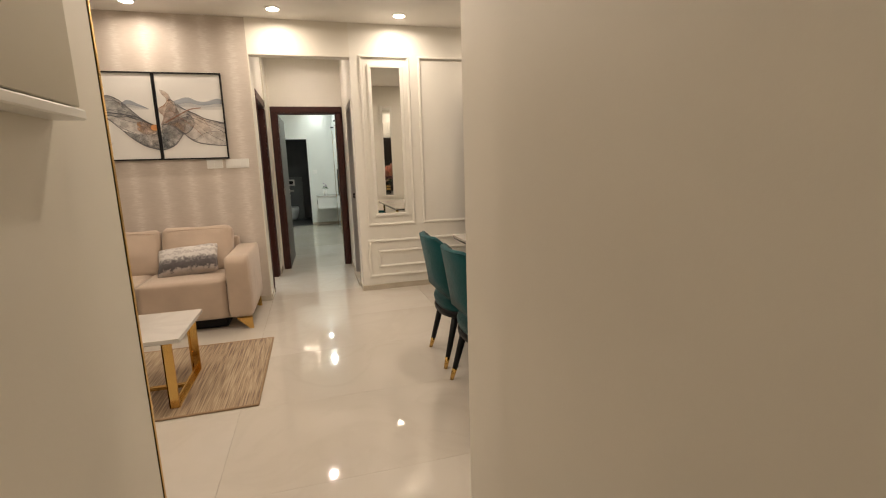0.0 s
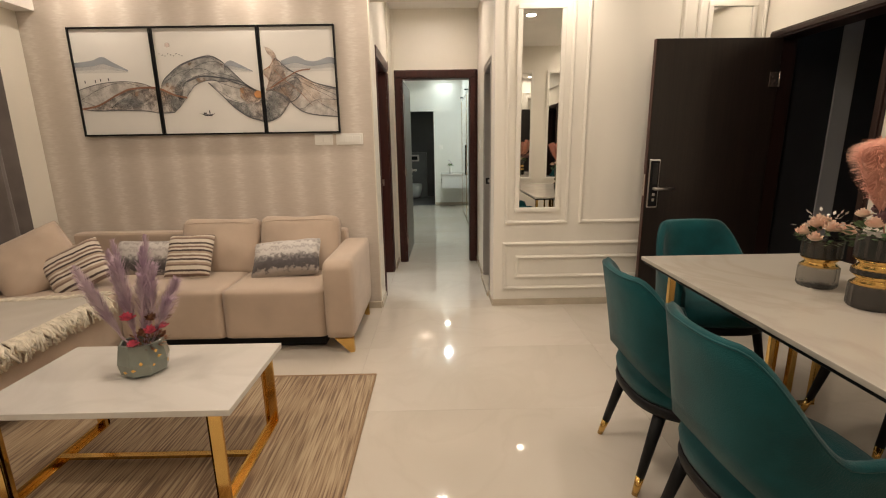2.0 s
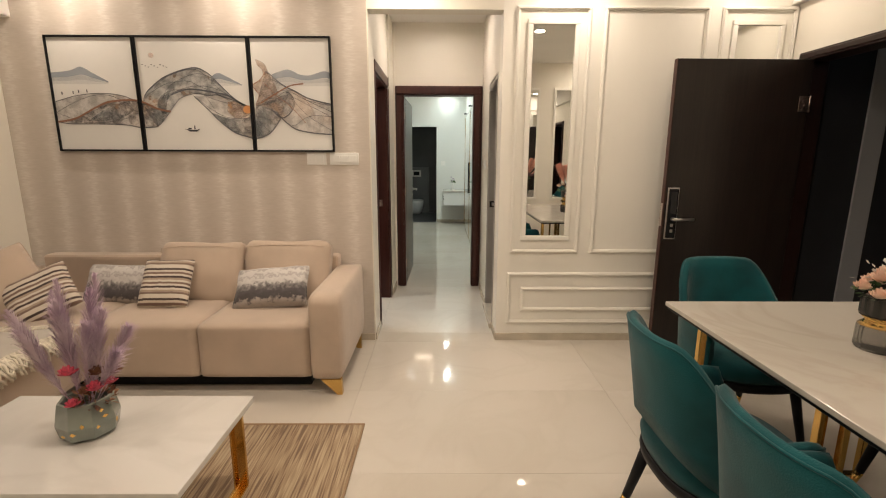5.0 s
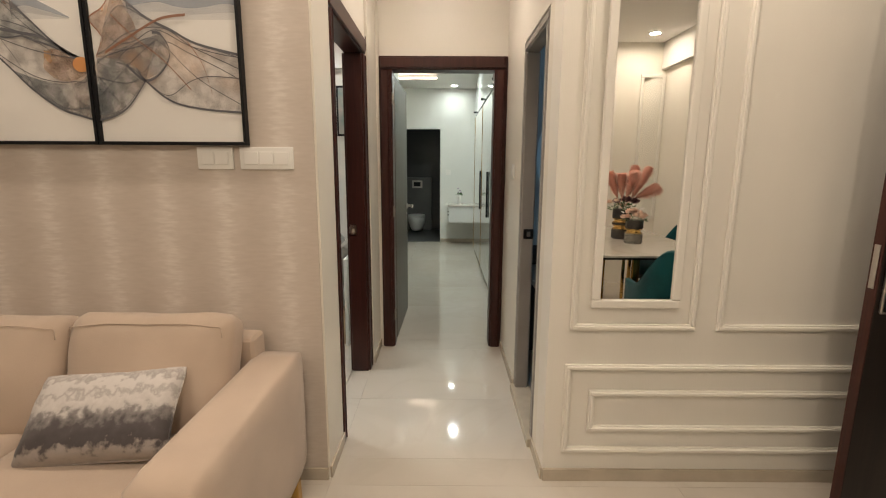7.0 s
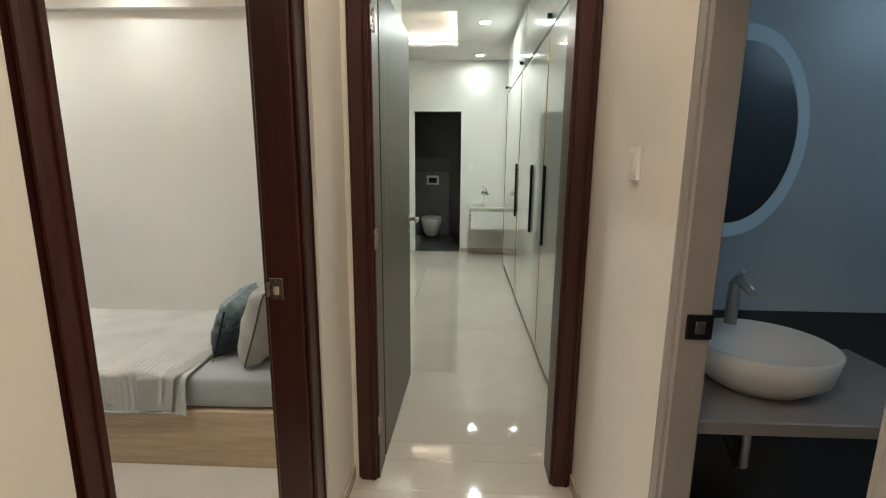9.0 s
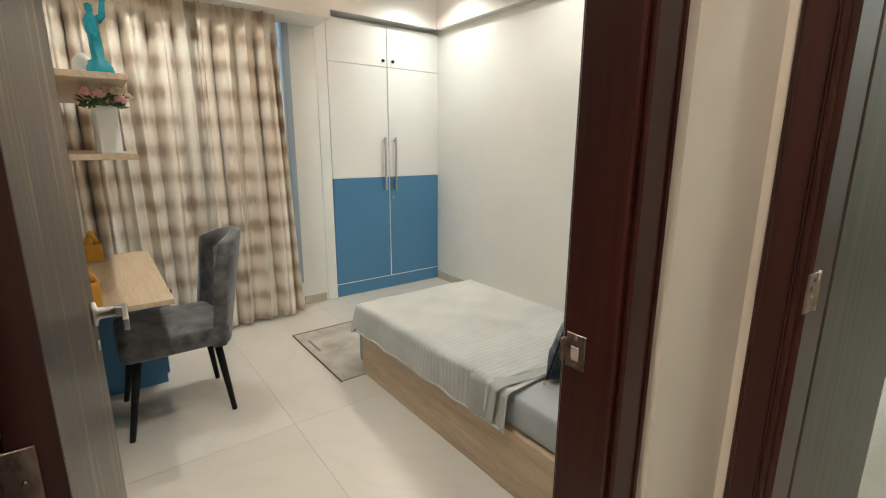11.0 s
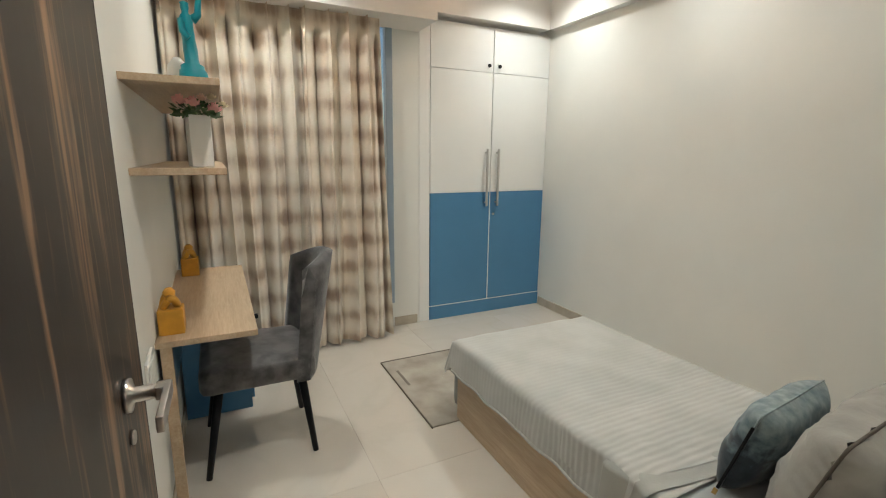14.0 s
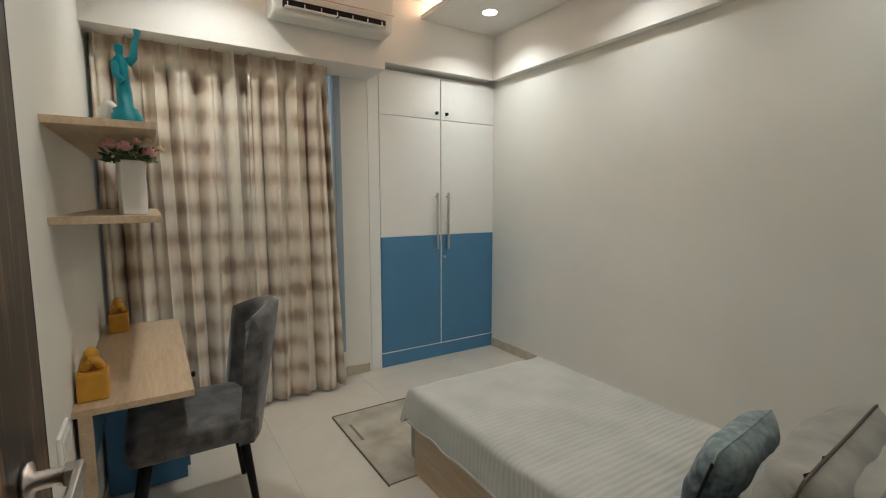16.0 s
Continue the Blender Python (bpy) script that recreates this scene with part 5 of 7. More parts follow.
for k in range(20):
    a, z = rnd.uniform(0, 6.28), rnd.uniform(0.03, 0.11)
    r = 0.093 - max(0, z - 0.06) * 0.18
    c = Vector((r * math.cos(a), r * math.sin(a), z))
    n = Vector((math.cos(a), math.sin(a), 0))
    w, h = n.cross(Vector((0, 0, 1))) * rnd.uniform(0.006, 0.013), Vector((0, 0, rnd.uniform(0.006, 0.013)))
    b.faces.new([b.verts.new(c + x) for x in (-w, -h, w * 0.8, h)])
part("gold_flecks", b, M_GOLD, v, "gold leaf flecks", kind="stuff")
for k, (tx, ty, tz) in enumerate(((-0.20, -0.02, 0.46), (-0.08, 0.05, 0.55), (-0.13, 0.08, 0.50), (-0.02, -0.04, 0.50), (0.04, 0.04, 0.52), (0.10, 0.0, 0.46), (0.02, 0.10, 0.56), (0.15, 0.05, 0.38), (0.17, -0.05, 0.33), (-0.24, 0.04, 0.40), (-0.15, -0.05, 0.40), (0.06, -0.03, 0.42), (-0.05, -0.02, 0.47))):
    b = plume((tx * 0.4, ty * 0.4, 0.17), (tx, ty, tz), 0.046, 340, random.Random(30 + k), bmesh.new())
    tube([(0, 0, 0.06), (tx * 0.4, ty * 0.4, 0.16), (tx * 0.9, ty * 0.9, tz * 0.9)], 0.0018, 5, b)
    part("plume", b, M_PURPLE, v, "feathery mauve grass plume", kind="stuff", fix=False)
for k, (x, y, z, r, m) in enumerate(((0.0, -0.06, 0.262, 0.034, M_PINK), (0.075, -0.045, 0.20, 0.034, M_PINK), (0.11, -0.02, 0.21, 0.026, M_PINK), (0.02, -0.085, 0.158, 0.027, M_PINK), (0.07, -0.02, 0.245, 0.032, M_RUSTF), (0.045, -0.055, 0.19, 0.026, M_RUSTF), (0.10, 0.02, 0.23, 0.028, M_RUSTF), (0.0, 0.03, 0.17, 0.03, M_RUSTF))):
    part("flower", bloom((x, y, z), r, random.Random(k), bmesh.new()), m, v, "small dried flower head", kind="stuff", fix=False)
leafy("foliage", (0.03, 0, 0.13), 0.07, 90, 3, v, M_RUSTF, "dried filler", 0.025)

# ---- dining set ----
dt = thing("dining_table", (1.895, 4.575, 0), "white marble dining table on gold metal frames", "dining table")
part("tabletop", box(-0.455, 0.455, -0.825, 0.825, 0.731, 0.75, 0.003, 2), M_MARBLE2, dt, "white marble top")
part("top_edge", box(-0.448, 0.448, -0.818, 0.818, 0.716, 0.7305, 0.003, 1), M_BLACK, dt, "black under-edge")
for sy in (-0.62, 0.62):
    for sx in (-0.39, 0.39):
        part("leg", box(sx - 0.014, sx + 0.014, sy - 0.014, sy + 0.014, 0.010, 0.716, 0.002, 1), M_GOLD, dt, "square gold leg")
    part("foot_bar", box(-0.404, 0.404, sy - 0.016, sy + 0.016, 0.0, 0.010, 0.002, 1), M_GOLD, dt, "flat gold floor bar")
for sy in (-0.39, 0.39):
    for x, y, w in ((-0.06, -0.03, 0.010), (0.0, 0.035, 0.016), (0.05, -0.02, 0.013)):
        part("post", box(x - w, x + w, sy + y - w, sy + y + w, 0.012, 0.716, 0.002, 1), M_GOLD, dt, "gold pedestal post")
    part("base_plate", box(-0.12, 0.12, sy - 0.10, sy + 0.10, 0.0, 0.012, 0.003, 1), M_GOLD, dt, "gold pedestal plate")


def dining_chair():
    o = thing("dining_chair", (0, 0, 0), "teal velvet armchair with black gold-tipped legs at the dining table", "dining chair", "chairs round the dining table")

    def sq(phi, rx, ry):
        c, s = math.cos(phi), math.sin(phi)
        e = 0.78
        return Vector((rx * math.copysign(abs(c) ** e, c), ry * math.copysign(abs(s) ** e, s), 0))
    rings = [(0.0, 0.375, 0.5), (0.0, 0.375, 1.0), (0.006, 0.39, 1.0), (0.012, 0.42, 1.0), (0.004, 0.445, 1.0), (-0.02, 0.462, 1.0), (-0.08, 0.470, 0.99), (-0.17, 0.474, 0.8), (-0.23, 0.475, 0.1)]
    b = bmesh.new()
    n = 40
    rows = []
    for off, z, _ in rings[1:]:
        rows.append([b.verts.new(sq(2 * math.pi * k / n, max(0.004, 0.235 + off), max(0.004, 0.245 + off)) + Vector((0, 0, z))) for k in range(n)])
    for a, c in zip(rows, rows[1:]):
        for k in range(n):
            f = b.faces.new((a[k], a[(k + 1) % n], c[(k + 1) % n], c[k]))
            f.smooth = True
    b.faces.new(rows[0][::-1])
    b.faces.new(rows[-1])
    part("seat", b, M_TEAL, o, "rounded teal velvet seat")
    b = bmesh.new()
    rows = [[b.verts.new(sq(2 * math.pi * k / n, 0.236 + off, 0.246 + off) + Vector((0, 0, z))) for k in range(n)] for off, z in ((-0.02, 0.33), (0.004, 0.334), (0.008, 0.355), (0.004, 0.3745))]
    for a, c in zip(rows, rows[1:]):
        for k in range(n):
            b.faces.new((a[k], a[(k + 1) % n], c[(k + 1) % n], c[k])).smooth = True
    b.faces.new(rows[0][::-1])
    b.faces.new(rows[-1])
    part("seat_base", b, M_BLACK, o, "black seat band")
    # wrap-round shell
    b = bmesh.new()
    N, PH = 44, radians(118)
    cols = []
    for i in range(N + 1):
        phi = -PH + 2 * PH * i / N
        a = abs(phi) / PH
        sm = lambda t: max(0, min(1, t)) ** 2 * (3 - 2 * max(0, min(1, t)))
        top = 0.605 + 0.260 * (1 - sm((a - 0.22) / 0.5))
        bot = 0.40 + 0.125 * (1 - sm(a / 0.72))
        if a > 0.93:
            top -= 0.06 * ((a - 0.93) / 0.07) ** 2
        col = []
        t = 0.018
        for side, zs in ((1, [0, 0.2, 0.4, 0.6, 0.8, 0.96]), (0, [1.0]), (-1, [0.96, 0.8, 0.6, 0.4, 0.2, 0])):
            for s in zs:
                z = bot + (top - bot) * s
                lean = 0.068 * ((z - 0.40) / 0.43) ** 1.1 * (math.cos(phi) * 0.9 + 0.1)
                p = sq(phi, 0.243 + lean + side * t, 0.252 + 0.5 * abs(lean) + side * t)
                col.append(b.verts.new((-p.x, p.y, z)))
        cols.append(col)
    m_ = len(cols[0])
    for a, c in zip(cols, cols[1:]):
        for k in range(m_):
            b.faces.new((a[k], a[(k + 1) % m_], c[(k + 1) % m_], c[k])).smooth = True
    b.faces.new(cols[0])
    b.faces.new(cols[-1][::-1])
    back = part("backrest", b, M_TEAL, o, "curved teal velvet back and arms")
    seam = []
    for i in range(1, N):
        phi = -PH + 2 * PH * i / N
        a = abs(phi) / PH
        z = 0.605 + 0.260 * (1 - sm((a - 0.22) / 0.5)) - 0.012
        lean = 0.068 * ((z - 0.40) / 0.43) ** 1.1 * (math.cos(phi) * 0.9 + 0.1)
        p = sq(phi, 0.243 + lean + t * 0.9, 0.252 + 0.5 * abs(lean) + t * 0.9)
        seam.append((-p.x, p.y, z))
    part("piping", tube(seam, 0.0035, 6), M_TEAL, back, "sewn edge piping")
    for sx in (-1, 1):
        for sy in (-1, 1):
            t0, t1, t2 = Vector((sx * 0.165, sy * 0.165, 0.335)), Vector((sx * 0.230, sy * 0.186, 0.075)), Vector((sx * 0.25, sy * 0.195, 0.0))
            lg = part("leg", tube([t0, t1], [0.024, 0.016], 14), M_BLACK, o, "tapered black leg")
            part("tip", tube([t1, t2], [0.016, 0.012], 14), M_GOLD, lg, "gold leg tip")
    return o


ch = dining_chair()
ch.location = (1.375, 4.79, 0)
for x, y, rz in ((1.375, 4.25, 2), (1.92, 5.54, -90), (2.44, 4.93, 180), (2.46, 4.28, 178)):
    copy_thing(ch, pose(x, y, 0, rz=rz))

M_SMOKE = mat("smoked ribbed glass", (0.42, 0.41, 0.38), 0.06, trans=0.85, ior=1.3)
M_SMOKED = mat("dark smoked glass", (0.07, 0.065, 0.06), 0.08, trans=0.4)


def ring_vase(x, y, h, r, tiers, label):
    """Stacked ribbed glass drums with gold waists."""
    o = thing("vase", (x, y, 0.75), label, "vase")
    z = 0.0
    for kind, hh in tiers:
        if kind == "g":
            b = lathe([(r, z), (r * 0.74, z + hh * 0.45), (r * 0.74, z + hh * 0.55), (r, z + hh)], 32)
            part("gold_waist", b, M_GOLD, o, "gold mirror waist")
        else:
            b = bmesh.new()
            n = 40
            rows = [[b.verts.new((rr * (1 + 0.02 * (-1) ** k) * math.cos(2 * math.pi * k / n), rr * (1 + 0.02 * (-1) ** k) * math.sin(2 * math.pi * k / n), zz)) for k in range(n)]
                    for rr, zz in ((r * 0.93, z), (r * 1.02, z + hh * 0.1), (r * 1.02, z + hh * 0.9), (r * 0.97, z + hh))]
            for a, c in zip(rows, rows[1:]):
                for k in range(n):
                    b.faces.new((a[k], a[(k + 1) % n], c[(k + 1) % n], c[k]))
            b.faces.new(rows[0][::-1])
            b.faces.new(rows[-1])
            part("glass_drum", b, M_SMOKE if kind == "s" else M_SMOKED, o, "ribbed smoked glass drum")
        z += hh
    return o


va = ring_vase(1.925, 4.865, 0.2, 0.067, [("s", 0.085), ("g", 0.035), ("d", 0.075)], "ribbed smoked glass vase with gold waist and peach roses")
for k in range(13):
    a = k * 2.4
    part("rose", bloom((0.021 * k ** 0.5 * 1.15 * math.cos(a), 0.021 * k ** 0.5 * 1.15 * math.sin(a), 0.262 - 0.0035 * k + 0.012 * math.sin(k * 2)), 0.036, random.Random(k + 60), bmesh.new()), M_PEACH, va, "peach rose head", kind="stuff", fix=False)
leafy("foliage", (0, 0, 0.20), 0.10, 100, 8, va, M_LEAF, "green filler leaves", 0.022)
leafy("sprigs", (0, 0, 0.26), 0.10, 40, 18, va, M_CANVAS, "thin white sprigs", 0.018)
vb = ring_vase(1.915, 4.612, 0.26, 0.070, [("d", 0.085), ("g", 0.035), ("d", 0.02), ("g", 0.035), ("d", 0.085)], "dark ribbed glass vase with two gold waists and coral pampas")
for k, (x, y, z, r, m) in enumerate(((0.05, -0.06, 0.33, 0.06, M_PLUM), (0.11, -0.01, 0.32, 0.055, M_PLUM), (-0.04, -0.03, 0.32, 0.045, M_PLUM), (0.03, 0.05, 0.34, 0.045, M_PLUM), (-0.09, -0.05, 0.31, 0.035, M_PEACH), (-0.06, 0.03, 0.33, 0.03, M_PEACH), (0.0, -0.08, 0.29, 0.025, M_CREAMF))):
    part("peony" if m is M_PLUM else "flower", bloom((x, y, z), r, random.Random(k + 80), bmesh.new(), 18), m, vb, "dark plum silk peony" if m is M_PLUM else "pale silk flower", kind="stuff", fix=False)
leafy("foliage", (0, 0, 0.265), 0.10, 80, 9, vb, M_LEAF, "green filler leaves", 0.03)
for k, (tx, ty, tz) in enumerate(((-0.11, -0.02, 0.54), (-0.03, 0.03, 0.52), (0.10, -0.03, 0.60), (0.19, 0.03, 0.59), (0.27, -0.02, 0.43), (0.04, 0.12, 0.55))):
    st = (tx * 0.35, ty * 0.35, 0.34)
    b = plume(st, (tx, ty, tz), 0.066, 2600, random.Random(90 + k), bmesh.new(), 0.5, 0.0013)
    tube([(0, 0, 0.26), st, (tx * 0.95, ty * 0.95, tz * 0.96)], 0.002, 5, b)
    part("pampas_plume", b, M_PINKG, vb, "feathery coral pampas plume", kind="stuff", fix=False)

# gold pot with flowers on a black wire stand
pp = thing("planter", (-0.37, 3.47, 0), "gold pot of lilac and cream flowers on a black wire stand", "planter")
part("pot", lathe([(0.055, 0.42), (0.07, 0.43), (0.085, 0.62), (0.09, 0.70), (0.084, 0.70), (0.078, 0.66)], 28), M_GOLD, pp, "gold metal pot")
b = bmesh.new()
for k in range(3):
    a = k * 2.094 + 0.5
    tube([(0.11 * math.cos(a), 0.11 * math.sin(a), 0.006), (0.06 * math.cos(a), 0.06 * math.sin(a), 0.2), (0.10 * math.cos(a), 0.10 * math.sin(a), 0.42), (0.075 * math.cos(a), 0.075 * math.sin(a), 0.50)], 0.005, 8, b)
ringp = [(0.075 * math.cos(2 * math.pi * k / 24), 0.075 * math.sin(2 * math.pi * k / 24), 0.415) for k in range(25)]
tube(ringp, 0.005, 6, b)
part("stand", b, M_BLACK, pp, "black bent wire stand")
for k in range(12):
    a, r = k * 2.4, 0.03 + 0.011 * k
    m = (M_CREAMF, M_LILAC)[k % 2]
    part("flower", bloom((r * math.cos(a), r * math.sin(a), 1.06 - 0.016 * k), 0.040 if k % 2 == 0 else 0.036, random.Random(k + 200), bmesh.new()), m, pp, "cream silk flower" if k % 2 == 0 else "lilac silk flower", kind="stuff", fix=False)
leafy("foliage", (0, 0, 0.88), 0.15, 620, 10, pp, M_LEAFG, "grey-green leaves", 0.032)


# ---- curtains ----
def curtain(name, label, x, y0, y1, z0, z1, folds, m, depth=0.035, seed=0, flare=0.0):
    """A pleated curtain across y, pinched at the top."""
    o = thing(name, (0, 0, 0), label, "curtain")

    def fn(u, v):
        z = z0 + (z1 - z0) * v
        y = y0 + (y1 - y0) * u + flare * (1 - v) * max(0, u - 0.4)
        ph = 2 * math.pi * folds * (u + 0.035 * noise.noise(Vector((u * 4, seed, v * 0.7)))) + 0.9 * (1 - v) * noise.noise(Vector((u * 6, v * 1.6, seed)))
        head = max(0.0, min(1.0, (z - (z1 - 0.16)) / 0.07))
        wave = math.sin(ph) + 0.30 * math.sin(2.3 * ph + 1 + 3 * noise.noise(Vector((u * 3, v * 1.2, seed)))) - 0.5 * abs(math.sin(ph * 0.5 + 0.7)) ** 9
        # the heading lies flat but for the pinched pleats
        pinch = 1.5 * max(0.0, math.sin(ph)) ** 10 - 0.35
        w = wave + (pinch - wave) * head * head * (3 - 2 * head)
        return Vector((x + depth * w * (1 - 0.3 * head) + 0.012 * noise.noise(Vector((u * 9, v * 3, seed + 5))), y + 0.008 * math.sin(ph * 2), z))

    def rows(u, t):
        return fn(u, 1 - (1 - t) ** 1.7)
    part("cloth", grid(rows, int(folds * 26), 34), m, o, fix=False)
    return o


def plaid():
    """Cream cloth with a blurred brown check."""
    m = mat("blurred brown check cloth", (0.62, 0.56, 0.47), 0.8, sheen=0.2, bump=0.3, bscale=300)
    nt = m.node_tree
    tc, sep, nz = nt.nodes.new("ShaderNodeTexCoord"), nt.nodes.new("ShaderNodeSeparateXYZ"), nt.nodes.new("ShaderNodeTexNoise")
    nt.links.new(tc.outputs["Object"], sep.inputs[0])
    nt.links.new(tc.outputs["Object"], nz.inputs["Vector"])
    nz.inputs["Scale"].default_value, nz.inputs["Detail"].default_value = 6, 5

    def m2(op, a, b=None, c=None):
        n = nt.nodes.new("ShaderNodeMath")
        n.operation = op
        for i, s in enumerate((a, b, c)):
            if s is None:
                continue
            if isinstance(s, (int, float)):
                n.inputs[i].default_value = s
            else:
                nt.links.new(s, n.inputs[i])
        return n.outputs[0]
    zz = m2("SINE", m2("MULTIPLY_ADD", sep.outputs[2], 2 * math.pi / 0.178, m2("MULTIPLY", nz.outputs["Fac"], 1.0)))
    yy = m2("SINE", m2("MULTIPLY_ADD", sep.outputs[1], 2 * math.pi / 0.13, m2("MULTIPLY", nz.outputs["Fac"], 1.2)))
    col, mp = nt.nodes.new("ShaderNodeTexNoise"), nt.nodes.new("ShaderNodeMapping")
    mp.inputs["Scale"].default_value = (1.0, 13.0, 1.6)
    col.inputs["Scale"].default_value, col.inputs["Detail"].default_value = 1.0, 3
    nt.links.new(tc.outputs["Object"], mp.inputs[0])
    nt.links.new(mp.outputs[0], col.inputs["Vector"])
    # rows break up along the cloth: strong where a column is dark, faint elsewhere
    row = m2("MULTIPLY", zz, m2("MULTIPLY_ADD", col.outputs["Fac"], 0.16, 0.045))
    s = m2("ADD", row, m2("MULTIPLY_ADD", yy, 0.035, 0.43))
    s = m2("ADD", s, m2("MULTIPLY_ADD", col.outputs["Fac"], 0.58, -0.29))
    s = m2("ADD", s, m2("MULTIPLY_ADD", nz.outputs["Fac"], 0.36, -0.18))
    c = ramp(nt, s, [(0.30, (0.78, 0.72, 0.62)), (0.46, (0.67, 0.585, 0.475)), (0.60, (0.43, 0.325, 0.24)), (0.78, (0.28, 0.19, 0.135))])
    nt.links.new(c, nt.nodes["Principled BSDF"].inputs["Base Color"])
    return m


M_PLAID = plaid()
curtain("curtain", "cream curtain with a blurred brown check, drawn", -3.19, 7.065, 7.854, 0.02, 2.205, 6.0, M_PLAID, 0.058, 1)
curtain("curtain", "cream and brown checked curtain beside the wardrobe", -3.16, 7.815, 8.325, 0.02, 2.205, 4.0, M_PLAID, 0.060, 7, 0.10)
M_TAUPE = mat("taupe curtain cloth", (0.13, 0.11, 0.10), 0.8, sheen=0.3, var=0.15, vscale=5, bump=0.4, bscale=200)
curtain("curtain", "taupe living room curtain, drawn, beside the sofa", -2.56, 4.15, 6.38, 0.02, 2.31, 16, M_TAUPE, 0.035, 11)

# windows behind the curtains
M_ALU = mat("grey-blue aluminium", (0.34, 0.42, 0.50), 0.35, metal=0.3)
M_GLASS = mat("window glass", (0.9, 0.95, 1.0), 0.02, trans=1.0)


def window(name, x, y0, y1, z0, z1, label):
    w = new(name)
    tagged(w, label, kind="structure")
    b = bmesh.new()
    for a in ((y0, y1, z1 - 0.05, z1), (y0, y1, z0, z0 + 0.05), (y0, y0 + 0.05, z0 + 0.05, z1 - 0.05), (y1 - 0.05, y1, z0 + 0.05, z1 - 0.05), ((y0 + y1) / 2 - 0.03, (y0 + y1) / 2 + 0.03, z0 + 0.05, z1 - 0.05)):
        box(x - 0.03, x + 0.03, a[0], a[1], a[2], a[3], 0.003, 1, b)
    part("frame", b, M_ALU, w, "grey-blue aluminium frame")
    for a in ((y0 + 0.05, (y0 + y1) / 2 - 0.03), ((y0 + y1) / 2 + 0.03, y1 - 0.05)):
        g = part("pane", box(x - 0.003, x + 0.003, a[0], a[1], z0 + 0.05, z1 - 0.05), M_GLASS, w, "clear window pane")
        g.visible_shadow = False


window("window_1", -3.38, 7.10, 8.47, 0.19, 2.25, "grey-blue sliding window behind checked curtains")
window("window_2", -2.73, 4.2, 6.35, 0.4, 2.25, "sliding window behind the taupe curtain")

# ---- kids' bedroom ----
wr = thing("wardrobe", (-3.36, 9.315, 0), "built-in wardrobe, white above and blue below", "wardrobe")
part("carcass", box(-0.55, -0.02, -0.545, 0.535, 0.0, 2.30), M_WHITELAM, wr, "white wardrobe carcass")
part("side_filler", box(-0.02, 0.0, -0.635, -0.548, 0.0, 2.30, 0.001, 1), M_WHITELAM, wr, "white filler strip")
for s, y0, y1 in ((-1, -0.545, -0.002), (1, 0.002, 0.545)):
    d = part("door", box(-0.02, 0.0, y0 + 0.002, y1 - 0.002, 1.036, 1.962, 0.001, 1), M_WHITELAM, wr, "white upper half of wardrobe door")
    part("blue_panel", box(-0.02, 0.002, y0 + 0.003, y1 - 0.003, 0.118, 1.034, 0.001, 1), M_BLUE, d, "blue lower half of wardrobe door")
    hy = s * 0.052
    b = box(0.03, 0.042, hy - 0.009, hy + 0.009, 0.92, 1.38, 0.002, 1)
    for hz in (0.95, 1.35):
        box(0.0, 0.032, hy - 0.005, hy + 0.005, hz - 0.005, hz + 0.005, 0, 1, b)
    part("handle", b, M_CHROME, d, "long brushed steel bar handle")
    u = part("loft_door", box(-0.02, 0.0, y0 + 0.002, y1 - 0.002, 1.966, 2.285, 0.001, 1), M_WHITELAM, wr, "white loft door")
    k = lathe([(0.006, 0.0), (0.006, 0.012), (0.014, 0.016), (0.012, 0.028)], 14)
    bmesh.ops.rotate(k, verts=k.verts, matrix=Matrix.Rotation(radians(90), 3, "Y"))
    part("knob", k, M_BLACK, u, "small black knob").location = (0, s * 0.048, 2.012)
part("plinth", box(-0.02, 0.0015, -0.545, 0.545, 0.0, 0.111, 0.001, 1), M_BLUE, wr, "blue plinth")
part("edge_strip", box(-0.02, 0.003, -0.0035, 0.0035, 0.115, 1.034), M_WHITELAM, wr, "white edge between the blue doors")
part("edge_strip", box(-0.02, 0.003, -0.545, 0.545, 0.1105, 0.1165), M_WHITELAM, wr, "white edge over the plinth")
k = lathe([(0.011, 0), (0.011, 0.006)], 14)
bmesh.ops.rotate(k, verts=k.verts, matrix=Matrix.Rotation(radians(90), 3, "Y"))
part("lock", k, M_CHROME, wr, "round steel lock").location = (0.002, 0.035, 0.85)

ac = thing("air_conditioner", (-3.03, 8.285, 2.36), "white wall-mounted split air conditioner, louvre open", "air conditioner")
b = box(0, 0.20, -0.365, 0.365, 0.0, 0.29, 0.02, 3)
for v_ in b.verts:
    if v_.co.z < 0.10 and v_.co.x > 0.1:
        v_.co.x -= 0.05 * (0.10 - v_.co.z) / 0.10
part("casing", b, M_WHITEPL, ac, "white plastic casing")
part("outlet", box(0.095, 0.183, -0.31, 0.31, 0.030, 0.070, 0.002, 1), M_BLACK, ac, "dark air outlet").rotation_euler = (0, radians(0), 0)
part("trim_line", box(0.195, 0.2025, -0.355, 0.355, 0.098, 0.103), mat("rose gold trim", (0.55, 0.38, 0.30), 0.3, metal=1.0), ac, "thin rose gold line")
for k in range(2):
    part("louvre", box(0.17, 0.205, -0.305 + k * 0.31, -0.01 + k * 0.31, 0.026, 0.0295, 0.001, 1), M_WHITEPL, ac, "white louvre")
for k in range(7):
    part("fin", box(0.165, 0.192, -0.29 + k * 0.095, -0.286 + k * 0.095, 0.030, 0.055), M_WHITEPL, ac, "white louvre fin")
part("badge", box(0.200, 0.2012, -0.32, -0.26, 0.235, 0.25), M_BLACK, ac, "small dark badge")
